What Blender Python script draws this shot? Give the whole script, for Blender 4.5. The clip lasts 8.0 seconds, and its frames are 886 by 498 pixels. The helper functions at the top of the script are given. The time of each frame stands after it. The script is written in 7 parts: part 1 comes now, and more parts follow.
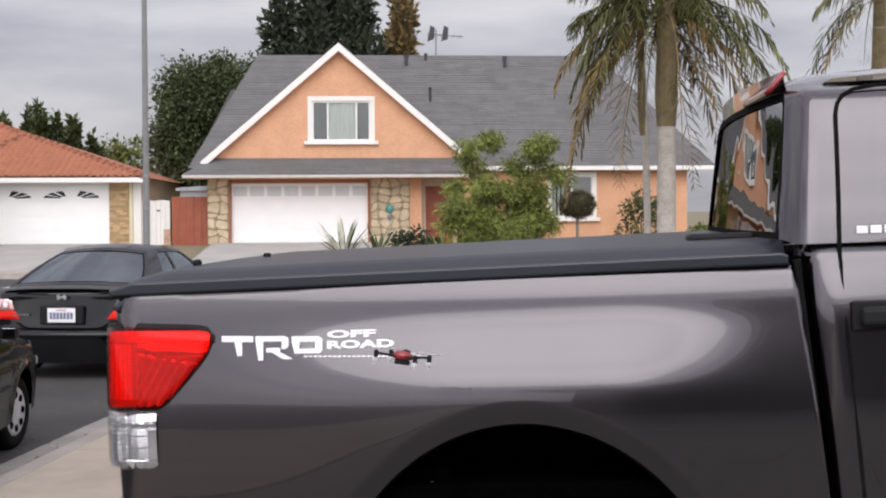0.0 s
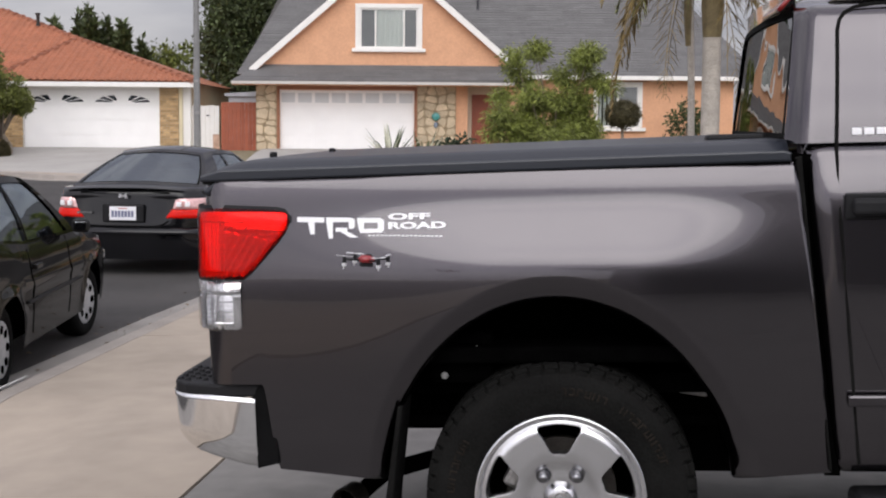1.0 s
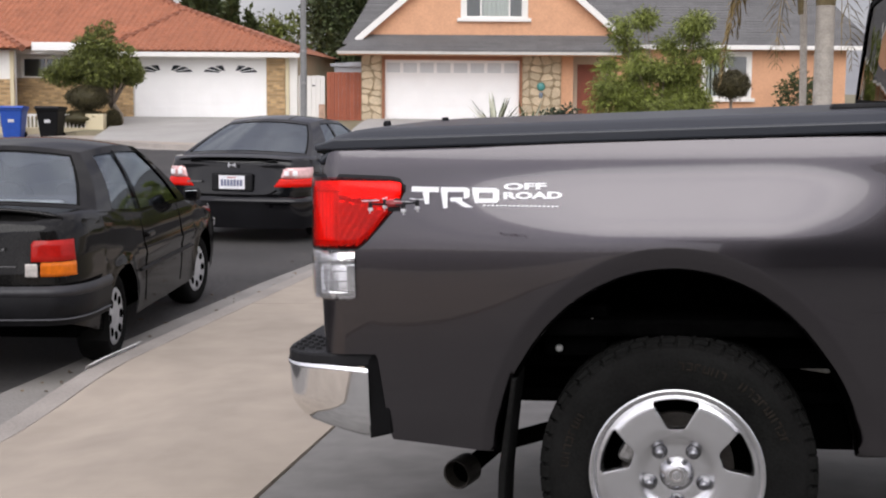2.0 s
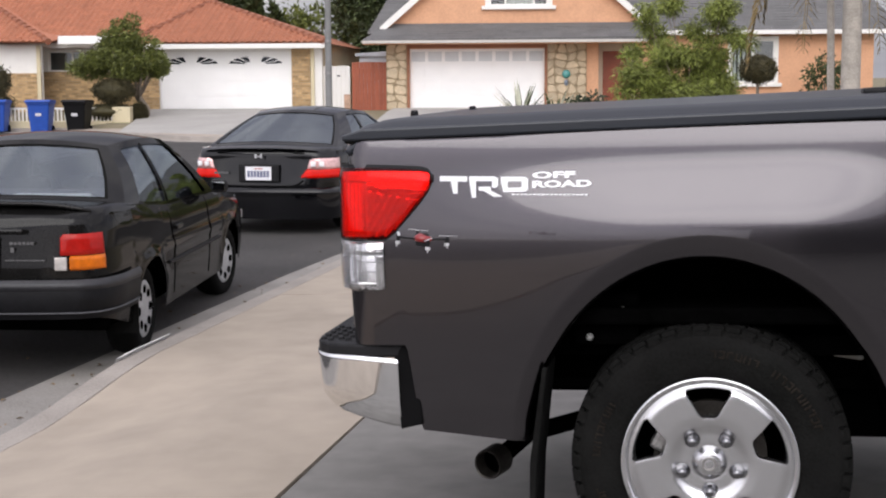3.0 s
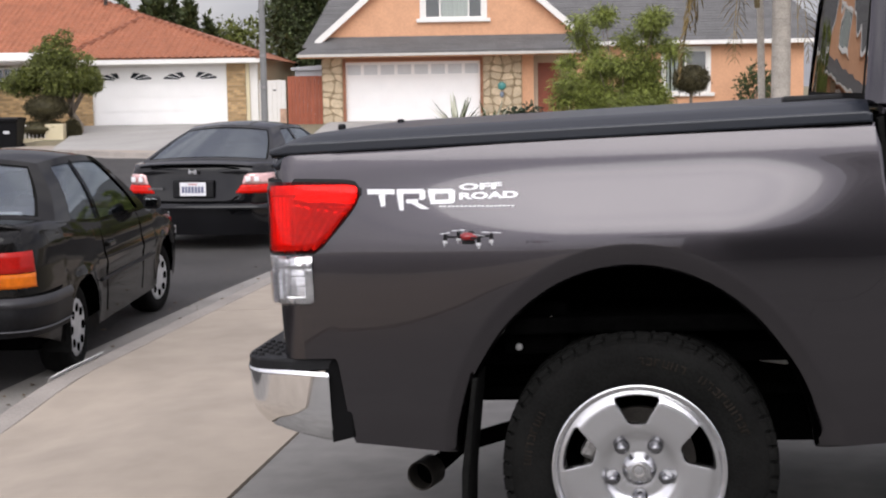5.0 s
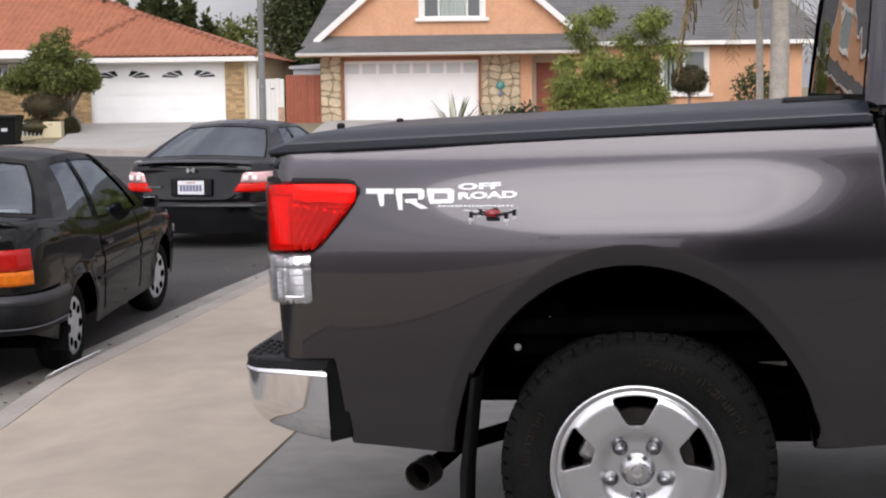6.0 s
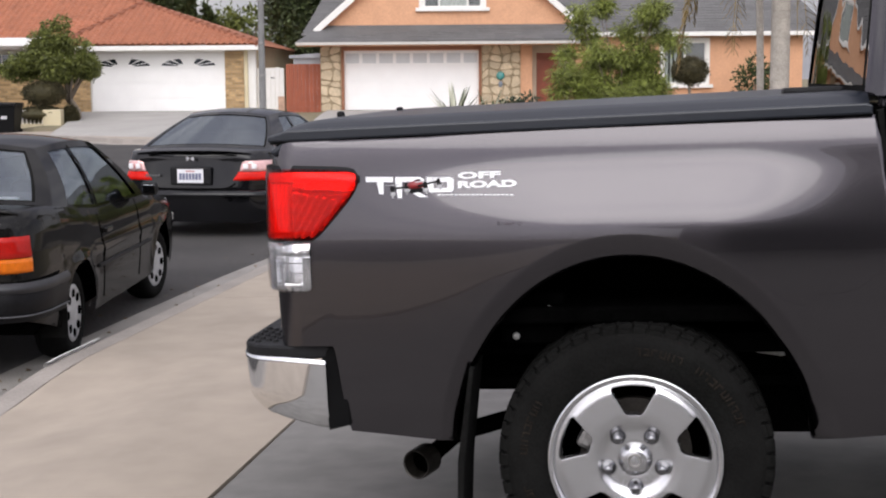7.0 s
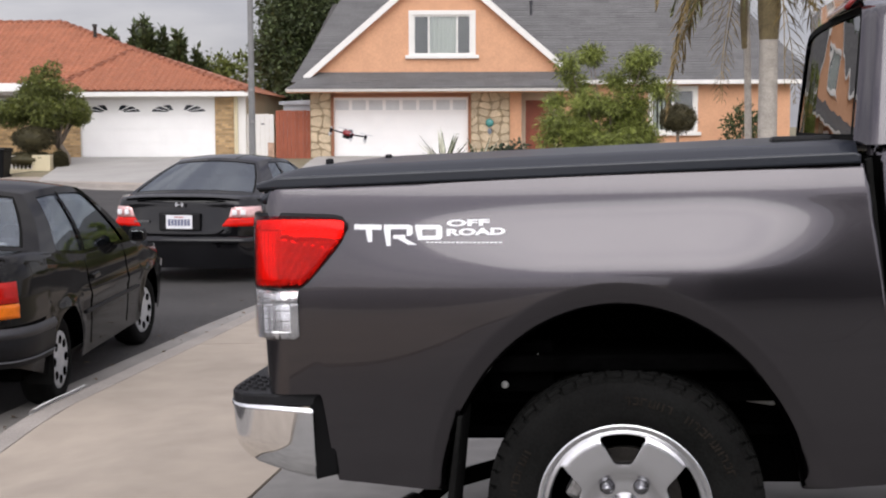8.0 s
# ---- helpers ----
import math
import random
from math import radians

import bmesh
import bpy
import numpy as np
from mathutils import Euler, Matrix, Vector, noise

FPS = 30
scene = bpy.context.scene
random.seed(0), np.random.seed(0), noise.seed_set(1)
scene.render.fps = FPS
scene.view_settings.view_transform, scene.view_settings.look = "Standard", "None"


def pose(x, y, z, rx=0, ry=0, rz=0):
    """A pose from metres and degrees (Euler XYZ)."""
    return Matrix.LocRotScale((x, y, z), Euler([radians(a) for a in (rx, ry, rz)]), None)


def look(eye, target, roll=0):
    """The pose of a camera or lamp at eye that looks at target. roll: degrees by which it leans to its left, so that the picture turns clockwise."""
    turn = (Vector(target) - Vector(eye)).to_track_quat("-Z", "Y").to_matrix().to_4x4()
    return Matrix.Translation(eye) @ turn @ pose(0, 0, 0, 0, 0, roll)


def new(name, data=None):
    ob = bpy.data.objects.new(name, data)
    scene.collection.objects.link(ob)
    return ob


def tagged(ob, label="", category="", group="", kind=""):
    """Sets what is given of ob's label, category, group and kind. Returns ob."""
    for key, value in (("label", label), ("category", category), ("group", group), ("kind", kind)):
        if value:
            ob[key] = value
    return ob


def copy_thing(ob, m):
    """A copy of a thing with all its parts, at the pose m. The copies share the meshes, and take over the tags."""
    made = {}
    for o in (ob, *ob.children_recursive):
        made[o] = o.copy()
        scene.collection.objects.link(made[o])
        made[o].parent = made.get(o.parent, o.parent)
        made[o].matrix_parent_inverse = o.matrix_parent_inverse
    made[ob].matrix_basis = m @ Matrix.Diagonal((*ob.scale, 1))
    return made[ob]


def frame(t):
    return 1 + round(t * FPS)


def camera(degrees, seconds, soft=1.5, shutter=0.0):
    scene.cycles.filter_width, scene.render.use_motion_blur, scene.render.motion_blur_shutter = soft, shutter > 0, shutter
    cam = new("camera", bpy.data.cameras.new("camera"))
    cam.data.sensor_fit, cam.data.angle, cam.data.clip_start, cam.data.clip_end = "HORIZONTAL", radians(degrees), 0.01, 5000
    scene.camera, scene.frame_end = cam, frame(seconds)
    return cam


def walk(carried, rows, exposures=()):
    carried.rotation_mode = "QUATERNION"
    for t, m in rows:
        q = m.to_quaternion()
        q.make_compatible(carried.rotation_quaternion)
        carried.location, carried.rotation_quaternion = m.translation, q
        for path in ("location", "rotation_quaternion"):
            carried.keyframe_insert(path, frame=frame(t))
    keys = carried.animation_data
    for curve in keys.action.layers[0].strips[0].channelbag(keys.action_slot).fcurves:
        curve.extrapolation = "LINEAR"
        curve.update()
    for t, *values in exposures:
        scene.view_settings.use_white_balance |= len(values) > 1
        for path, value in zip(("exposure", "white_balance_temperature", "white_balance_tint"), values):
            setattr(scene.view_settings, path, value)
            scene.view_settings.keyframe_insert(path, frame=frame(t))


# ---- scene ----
cam = camera(35.3, 8.0, soft=2.1)
PATH = [
    (0, (-0.439, 0.078, 1.745), (-0.313, 2.073, 1.691), -0.3),
    (0.5, (-0.453, -0.15, 1.735), (-0.387, 1.844, 1.601), -0.4),
    (1, (-0.477, -0.465, 1.717), (-0.415, 1.525, 1.533), 0.4),
    (1.5, (-0.502, -0.429, 1.714), (-0.504, 1.558, 1.491), 0.7),
    (1.7, (-0.507, -0.424, 1.711), (-0.549, 1.563, 1.488), 0.7),
    (2.8, (-0.523, -0.392, 1.713), (-0.65, 1.589, 1.468), -0.2),
    (3, (-0.521, -0.398, 1.712), (-0.644, 1.583, 1.469), -0.3),
    (3.5, (-0.514, -0.398, 1.712), (-0.646, 1.583, 1.469), -0.7),
    (4, (-0.495, -0.398, 1.711), (-0.562, 1.589, 1.493), -0.9),
    (4.5, (-0.487, -0.416, 1.712), (-0.525, 1.572, 1.488), -1.0),
    (6, (-0.491, -0.404, 1.713), (-0.524, 1.583, 1.486), -0.7),
    (6.5, (-0.493, -0.404, 1.712), (-0.524, 1.584, 1.49), -0.4),
    (7, (-0.491, -0.407, 1.709), (-0.523, 1.578, 1.468), -0.4),
    (7.5, (-0.489, -0.396, 1.708), (-0.516, 1.588, 1.458), -0.3),
    (8, (-0.49, -0.393, 1.712), (-0.506, 1.599, 1.537), -0.2),
]
walk(cam, [(t, look(eye, target, roll)) for t, eye, target, roll in PATH],
     [(0.0, -0.06), (0.5, -0.2), (1.0, -0.22), (1.5, -0.18), (3.0, -0.05), (7.0, -0.06), (7.5, 0.1), (7.8, 0.05), (8.0, -0.11)])

# ---- world and light ----
SUN_EL, SUN_AZ = radians(38.5), radians(188)
world = bpy.data.worlds.new("overcast_sky")
scene.world = world
world.use_nodes = True


def build_world():
    nt = world.node_tree
    nd, ln = nt.nodes, nt.links
    nd.clear()
    out = nd.new("ShaderNodeOutputWorld")
    sky = nd.new("ShaderNodeTexSky")
    sky.sky_type, sky.sun_disc = "NISHITA", False
    sky.sun_elevation, sky.sun_rotation = SUN_EL, SUN_AZ
    tc = nd.new("ShaderNodeTexCoord")
    mp = nd.new("ShaderNodeMapping")
    mp.inputs["Scale"].default_value = (1.2, 1.2, 5.5)
    no = nd.new("ShaderNodeTexNoise")
    no.inputs["Scale"].default_value, no.inputs["Detail"].default_value, no.inputs["Roughness"].default_value = 2.1, 7, 0.55
    ramp = nd.new("ShaderNodeValToRGB")
    ramp.color_ramp.elements[0].position, ramp.color_ramp.elements[0].color = 0.35, (0.375, 0.37, 0.45, 1)
    ramp.color_ramp.elements[1].position, ramp.color_ramp.elements[1].color = 0.67, (0.86, 0.825, 0.86, 1)
    # the cloud is thinner round the hidden sun
    sep = nd.new("ShaderNodeSeparateXYZ")
    m1 = nd.new("ShaderNodeMath"); m1.operation = "MULTIPLY_ADD"
    m1.inputs[1].default_value, m1.inputs[2].default_value = -0.80, 1.53
    m2 = nd.new("ShaderNodeMath"); m2.operation = "MULTIPLY_ADD"
    m2.inputs[1].default_value = 0.75
    mul = nd.new("ShaderNodeVectorMath"); mul.operation = "SCALE"
    bg1, bg2, add = nd.new("ShaderNodeBackground"), nd.new("ShaderNodeBackground"), nd.new("ShaderNodeAddShader")
    bg1.inputs["Strength"].default_value = 0.012
    bg2.inputs["Strength"].default_value = 1.0
    ln.new(tc.outputs["Generated"], mp.inputs["Vector"])
    ln.new(mp.outputs[0], no.inputs["Vector"])
    ln.new(no.outputs["Fac"], ramp.inputs["Fac"])
    ln.new(tc.outputs["Generated"], sep.inputs[0])
    ln.new(sep.outputs["Y"], m1.inputs[0])
    ln.new(sep.outputs["Z"], m2.inputs[0])
    ln.new(m1.outputs[0], m2.inputs[2])
    ln.new(ramp.outputs[0], mul.inputs[0])
    ln.new(m2.outputs[0], mul.inputs["Scale"])
    ln.new(sky.outputs[0], bg1.inputs["Color"])
    ln.new(mul.outputs[0], bg2.inputs["Color"])
    ln.new(bg1.outputs[0], add.inputs[0])
    ln.new(bg2.outputs[0], add.inputs[1])
    ln.new(add.outputs[0], out.inputs["Surface"])


build_world()
sun = new("sun", bpy.data.lights.new("sun", "SUN"))
sun.data.energy, sun.data.angle, sun.data.color = 1.65, radians(50), (1.0, 0.98, 0.95)
sun.matrix_world = look((-1.3, -9.6, 7.7), (0, 0, 0))

# ---- materials ----
MATS = {}


def mat(name, col, rough=0.6, metal=0.0, var=0.15, scale=6.0, fine=60.0, bump=0.0, coat=0.0, col2=None, island=0.0, spec=0.5, bump_scale=None, obj_random=0.0, emit=0.0, trans=0.0, coat_rough=0.03):
    """A procedural surface: colour varied at two scales, with relief."""
    if name in MATS:
        return MATS[name]
    m = bpy.data.materials.new(name)
    m.use_nodes = True
    nt = m.node_tree
    nd, ln = nt.nodes, nt.links
    bs = nd["Principled BSDF"]
    bs.inputs["Roughness"].default_value, bs.inputs["Metallic"].default_value = rough, metal
    bs.inputs["Specular IOR Level"].default_value = spec
    bs.inputs["Coat Weight"].default_value, bs.inputs["Coat Roughness"].default_value = coat, coat_rough
    bs.inputs["Transmission Weight"].default_value = trans
    tc = nd.new("ShaderNodeTexCoord")
    n1, n2 = nd.new("ShaderNodeTexNoise"), nd.new("ShaderNodeTexNoise")
    n1.inputs["Scale"].default_value, n1.inputs["Detail"].default_value = scale, 5
    n2.inputs["Scale"].default_value, n2.inputs["Detail"].default_value = fine, 4
    for n in (n1, n2):
        ln.new(tc.outputs["Object"], n.inputs["Vector"])
    add = nd.new("ShaderNodeMath"); add.operation = "ADD"
    ln.new(n1.outputs["Fac"], add.inputs[0]); ln.new(n2.outputs["Fac"], add.inputs[1])
    rng = nd.new("ShaderNodeMapRange")
    rng.inputs["From Min"].default_value, rng.inputs["From Max"].default_value = 0.7, 1.3
    rng.inputs["To Min"].default_value, rng.inputs["To Max"].default_value = 0.0, 1.0
    ln.new(add.outputs[0], rng.inputs["Value"])
    mix = nd.new("ShaderNodeMix"); mix.data_type = "RGBA"
    a = col2 if col2 else tuple(c * (1 - var) for c in col)
    b = col if col2 else tuple(min(1, c * (1 + var)) for c in col)
    mix.inputs["A"].default_value, mix.inputs["B"].default_value = (*a, 1), (*b, 1)
    ln.new(rng.outputs["Result"], mix.inputs["Factor"])
    last = mix.outputs["Result"]
    if island or obj_random:
        src = nd.new("ShaderNodeNewGeometry").outputs["Random Per Island"] if island else nd.new("ShaderNodeObjectInfo").outputs["Random"]
        amount = island or obj_random
        r2 = nd.new("ShaderNodeMapRange")
        r2.inputs["To Min"].default_value, r2.inputs["To Max"].default_value = 1 - amount, 1 + amount
        ln.new(src, r2.inputs["Value"])
        sc = nd.new("ShaderNodeVectorMath"); sc.operation = "SCALE"
        ln.new(last, sc.inputs[0]); ln.new(r2.outputs["Result"], sc.inputs["Scale"])
        last = sc.outputs[0]
    ln.new(last, bs.inputs["Base Color"])
    if emit:
        ln.new(last, bs.inputs["Emission Color"])
        bs.inputs["Emission Strength"].default_value = emit
    if bump:
        bp = nd.new("ShaderNodeBump")
        bp.inputs["Strength"].default_value, bp.inputs["Distance"].default_value = bump, 0.01
        n3 = nd.new("ShaderNodeTexNoise")
        n3.inputs["Scale"].default_value, n3.inputs["Detail"].default_value = bump_scale or fine, 6
        ln.new(tc.outputs["Object"], n3.inputs["Vector"])
        ln.new(n3.outputs["Fac"], bp.inputs["Height"])
        ln.new(bp.outputs[0], bs.inputs["Normal"])
    MATS[name] = m
    return m


def glass(name, tint=(0.55, 0.6, 0.62), gloss=1.45, wave=0.0, rough=0.0, shine=(1.0, 1.0, 1.0)):
    """A thin pane: tinted see-through with a Fresnel gloss."""
    if name in MATS:
        return MATS[name]
    m = bpy.data.materials.new(name)
    m.use_nodes = True
    nd, ln = m.node_tree.nodes, m.node_tree.links
    nd.clear()
    out, tr, gl, mx, fr = (nd.new("ShaderNode" + k) for k in ("OutputMaterial", "BsdfTransparent", "BsdfGlossy", "MixShader", "Fresnel"))
    tr.inputs[0].default_value = (*tint, 1)
    gl.inputs["Color"].default_value, gl.inputs["Roughness"].default_value = (*shine, 1), rough
    fr.inputs["IOR"].default_value = gloss
    if wave:
        tc, no, bp = nd.new("ShaderNodeTexCoord"), nd.new("ShaderNodeTexNoise"), nd.new("ShaderNodeBump")
        no.inputs["Scale"].default_value, no.inputs["Detail"].default_value = 9, 0
        bp.inputs["Strength"].default_value, bp.inputs["Distance"].default_value = wave, 0.004
        ln.new(tc.outputs["Object"], no.inputs["Vector"]); ln.new(no.outputs["Fac"], bp.inputs["Height"])
        ln.new(bp.outputs[0], gl.inputs["Normal"]); ln.new(bp.outputs[0], fr.inputs["Normal"])
    ln.new(fr.outputs[0], mx.inputs[0]); ln.new(tr.outputs[0], mx.inputs[1]); ln.new(gl.outputs[0], mx.inputs[2])
    ln.new(mx.outputs[0], out.inputs["Surface"])
    MATS[name] = m
    return m


PAINT = mat("grey_metallic_paint", (0.072, 0.066, 0.072), 0.23, 1.0, 0.05, 3, 1800, coat=0.9, coat_rough=0.025)
BLACKPAINT = mat("black_car_paint", (0.006, 0.006, 0.007), 0.25, 0.0, 0.3, 3, 300, coat=0.8, spec=0.0, coat_rough=0.02)
OLDPAINT = mat("faded_black_car_paint", (0.007, 0.0068, 0.0065), 0.3, 0.0, 0.35, 4, 60, coat=0.5, spec=0.0, coat_rough=0.05)
BLACKPLASTIC = mat("black_plastic", (0.010, 0.010, 0.011), 0.55, 0.0, 0.3, 20, 400, bump=0.15, spec=0.2)
COVERMAT = mat("charcoal_bed_cover_paint", (0.0075, 0.0105, 0.017), 0.42, 0.0, 0.1, 5, 900, coat=0.2, coat_rough=0.2)
RUBBER = mat("black_rubber", (0.009, 0.009, 0.0085), 0.9, 0.0, 0.35, 8, 120, bump=0.3, spec=0.05)
CHROME = mat("chrome", (0.8, 0.8, 0.8), 0.06, 1.0, 0.03, 6, 80)
ALLOY = mat("silver_alloy", (0.66, 0.66, 0.67), 0.27, 1.0, 0.05, 10, 400, coat=0.4)
STEEL = mat("dull_steel", (0.3, 0.29, 0.28), 0.45, 0.9, 0.3, 12, 150)
SOOT = mat("sooty_steel", (0.05, 0.045, 0.04), 0.55, 0.8, 0.4, 15, 150)
# near-black without sheen: shade under, inside and between parts is in the colour
DARK = mat("deep_shade_black", (0.0016, 0.0016, 0.0016), 1.0, 0.0, 0.4, 10, 90, spec=0.0)
WHITE = mat("white_vinyl", (0.85, 0.85, 0.86), 0.35, 0.0, 0.03, 10, 200)
REDLENS = mat("red_lens", (0.62, 0.008, 0.003), 0.18, 0.0, 0.10, 9, 260, coat=0.45, spec=0.0, coat_rough=0.02)
REFLECTOR = mat("clear_lamp_reflector", (0.84, 0.84, 0.85), 0.2, 0.85, 0.1, 25, 120)
CLEAR = glass("clear_lens", (0.92, 0.92, 0.92), 1.5, 0.3)
REDGLASS = glass("red_lens_glass", (0.92, 0.020, 0.007), 1.27)
CARGLASS = glass("car_glass", (0.74, 0.80, 0.84), 2.4, shine=(0.85, 0.94, 1.0))
TINTED = glass("tinted_car_glass", (0.10, 0.11, 0.13), 2.2, 0.03, shine=(0.85, 0.93, 1.0))
BACKGLASS = glass("dark_privacy_glass", (0.05, 0.06, 0.06), 1.6, 0.3, shine=(0.36, 0.36, 0.36))
WINGLASS = glass("house_window_glass", (0.75, 0.78, 0.78), 1.7)
PLATE = mat("plate_white", (0.8, 0.8, 0.82), 0.4, 0.0, 0.04, 20, 200)
PLATEINK = mat("plate_blue_bars", (0.16, 0.17, 0.26), 0.5)
SIDEWALK = mat("tan_concrete", (0.335, 0.285, 0.23), 0.85, 0.0, 0.15, 0.55, 3.5, bump=0.10, bump_scale=120)
DRIVE = mat("grey_concrete", (0.185, 0.178, 0.166), 0.85, 0.0, 0.2, 0.9, 6, bump=0.15, bump_scale=160)
PALEDRIVE = mat("pale_concrete", (0.34, 0.325, 0.30), 0.85, 0.0, 0.15, 0.8, 60, bump=0.25)
KERB = mat("kerb_concrete", (0.30, 0.27, 0.24), 0.85, 0.0, 0.2, 2.5, 80, bump=0.3)
GUTTER = mat("gutter_concrete", (0.24, 0.225, 0.205), 0.85, 0.0, 0.22, 2.0, 70, bump=0.3)
ASPHALT = mat("worn_asphalt", (0.042, 0.039, 0.037), 0.9, 0.0, 0.5, 0.6, 28, bump=0.5, bump_scale=220)
SOIL = mat("dry_soil_and_lawn", (0.22, 0.18, 0.12), 0.95, 0.0, 0.4, 1.3, 30, bump=0.5, col2=(0.15, 0.14, 0.075))
STUCCO = mat("orange_stucco", (0.645, 0.355, 0.21), 0.9, 0.0, 0.10, 1.6, 14, bump=0.4, bump_scale=45)
TRIMWHITE = mat("white_trim_paint", (0.78, 0.76, 0.72), 0.6, 0.0, 0.05, 3, 40)
GARAGEWHITE = mat("white_garage_paint", (0.88, 0.87, 0.85), 0.5, 0.0, 0.03, 2, 40)
CREAM = mat("cream_paint", (0.62, 0.54, 0.36), 0.7, 0.0, 0.08, 2, 40)
SHINGLE = mat("grey_shingle", (0.125, 0.122, 0.12), 0.9, 0.0, 0.16, 1.5, 18, bump=0.35, bump_scale=25, island=0.10)
TILE = mat("terracotta_roof_tile", (0.37, 0.142, 0.075), 0.8, 0.0, 0.2, 2.0, 40, bump=0.2, obj_random=0.08)
TILE2 = mat("terracotta_roof_tile_rest", (0.37, 0.142, 0.075), 0.8, 0.0, 0.2, 2.0, 40, bump=0.2, island=0.08)
HIPTILE = mat("darker_hip_tile", (0.25, 0.092, 0.05), 0.8, 0.0, 0.25, 3.0, 40, bump=0.2)
STONE = mat("tan_field_stone", (0.54, 0.435, 0.30), 0.85, 0.0, 0.25, 3.0, 30, bump=0.5, obj_random=0.16)
MORTAR = mat("pale_mortar", (0.40, 0.34, 0.25), 0.95, 0.0, 0.15, 5, 60, bump=0.3)
DARKMORTAR = mat("dark_sand_mortar", (0.30, 0.235, 0.15), 0.95, 0.0, 0.2, 5, 60, bump=0.3)
BRICK = mat("tan_brick", (0.46, 0.31, 0.16), 0.9, 0.0, 0.2, 3.0, 40, bump=0.3, island=0.3)
REDWOOD = mat("red_stained_wood", (0.30, 0.085, 0.045), 0.75, 0.0, 0.2, 3, 50, bump=0.3, obj_random=0.12)
DOORWOOD = mat("brown_door_wood", (0.25, 0.06, 0.028), 0.5, 0.0, 0.2, 4, 60)
GALV = mat("galvanised_pole", (0.21, 0.21, 0.205), 0.65, 0.1, 0.15, 4, 60)
BARK = mat("grey_bark", (0.20, 0.165, 0.13), 0.95, 0.0, 0.3, 6, 60, bump=0.7)
PALMBARK = mat("pale_palm_trunk", (0.42, 0.38, 0.33), 0.9, 0.0, 0.25, 5, 40, bump=0.5)
LEAF = mat("dark_tree_leaf", (0.05, 0.068, 0.02), 0.6, 0.0, 0.3, 2, 30, island=0.5)
LEAF2 = mat("olive_tree_leaf", (0.135, 0.155, 0.035), 0.6, 0.0, 0.3, 2, 30, island=0.55)
YARDLEAF = mat("deep_olive_leaf", (0.105, 0.12, 0.022), 0.6, 0.0, 0.3, 2, 30, island=0.55)
LEAF3 = mat("light_green_leaf", (0.185, 0.215, 0.042), 0.6, 0.0, 0.35, 2, 30, island=0.65)
LEAF4 = mat("cypress_leaf", (0.03, 0.044, 0.022), 0.7, 0.0, 0.3, 2, 30, island=0.4)
TOPIARY = mat("clipped_shrub_leaf", (0.052, 0.044, 0.016), 0.7, 0.0, 0.3, 4, 30, island=0.5)
FROND = mat("palm_frond", (0.085, 0.09, 0.022), 0.55, 0.0, 0.3, 1, 20, island=0.5)
FROND2 = mat("dry_palm_frond", (0.16, 0.11, 0.036), 0.7, 0.0, 0.3, 1, 20, island=0.4)
SPIKE = mat("variegated_spike_leaf", (0.58, 0.58, 0.46), 0.6, 0.0, 0.3, 4, 30, island=0.4)
BLUEBIN = mat("blue_bin_plastic", (0.015, 0.07, 0.36), 0.45, 0.0, 0.15, 6, 80)
BLACKBIN = mat("black_bin_plastic", (0.003, 0.003, 0.0035), 0.5, 0.0, 0.2, 6, 80, spec=0.2)
SEATCLOTH = mat("dark_seat_cloth", (0.06, 0.06, 0.07), 0.9)
CURTAIN = mat("pale_curtain", (0.80, 0.80, 0.74), 0.9, 0.0, 0.1, 3, 20)
TEAL = mat("teal_glazed_ornament", (0.05, 0.26, 0.24), 0.35, 0.0, 0.2, 20, 90, coat=0.6)
DRONERED = mat("red_drone_shell", (0.22, 0.008, 0.010), 0.3, 0.0, 0.2, 30, 400, coat=0.4)
DRONEGREY = mat("pale_prop_plastic", (0.55, 0.55, 0.56), 0.4, 0.0, 0.1, 40, 400)
INTERIOR = mat("dim_interior", (0.13, 0.13, 0.12), 0.9)


# ---- mesh helpers ----
def part(name, bm, material, parent=None, label="", smooth=False):
    me = bpy.data.meshes.new(name)
    if isinstance(bm, tuple):
        me.from_pydata(bm[0], [], bm[1])
        me.update()
    else:
        bmesh.ops.recalc_face_normals(bm, faces=bm.faces)
        bm.to_mesh(me)
        bm.free()
    me.materials.append(material)
    if smooth:
        for p in me.polygons:
            p.use_smooth = True
    ob = new(name, me)
    if parent:
        ob.parent = parent
    if label:
        ob["label"] = label
    return ob


def thing(name, m, label, category, group="", kind=""):
    ob = new(name)
    ob.empty_display_size = 0.1
    ob.matrix_basis = m
    return tagged(ob, label, category, group, kind)


def box(c, s, bevel=0.0, bm=None, rot=None, seg=2):
    bm = bm or bmesh.new()
    r = bmesh.ops.create_cube(bm, size=1.0)
    vs = r["verts"]
    for v in vs:
        v.co = Vector((v.co.x * s[0], v.co.y * s[1], v.co.z * s[2]))
    if bevel:
        es = list({e for v in vs for e in v.link_edges})
        g = bmesh.ops.bevel(bm, geom=es, offset=bevel, segments=seg, affect="EDGES", profile=0.5)
        vs = list({v for v in g["verts"]} | {v for v in vs if v.is_valid})
    for v in vs:
        v.co = (rot @ v.co if rot else v.co) + Vector(c)
    return bm


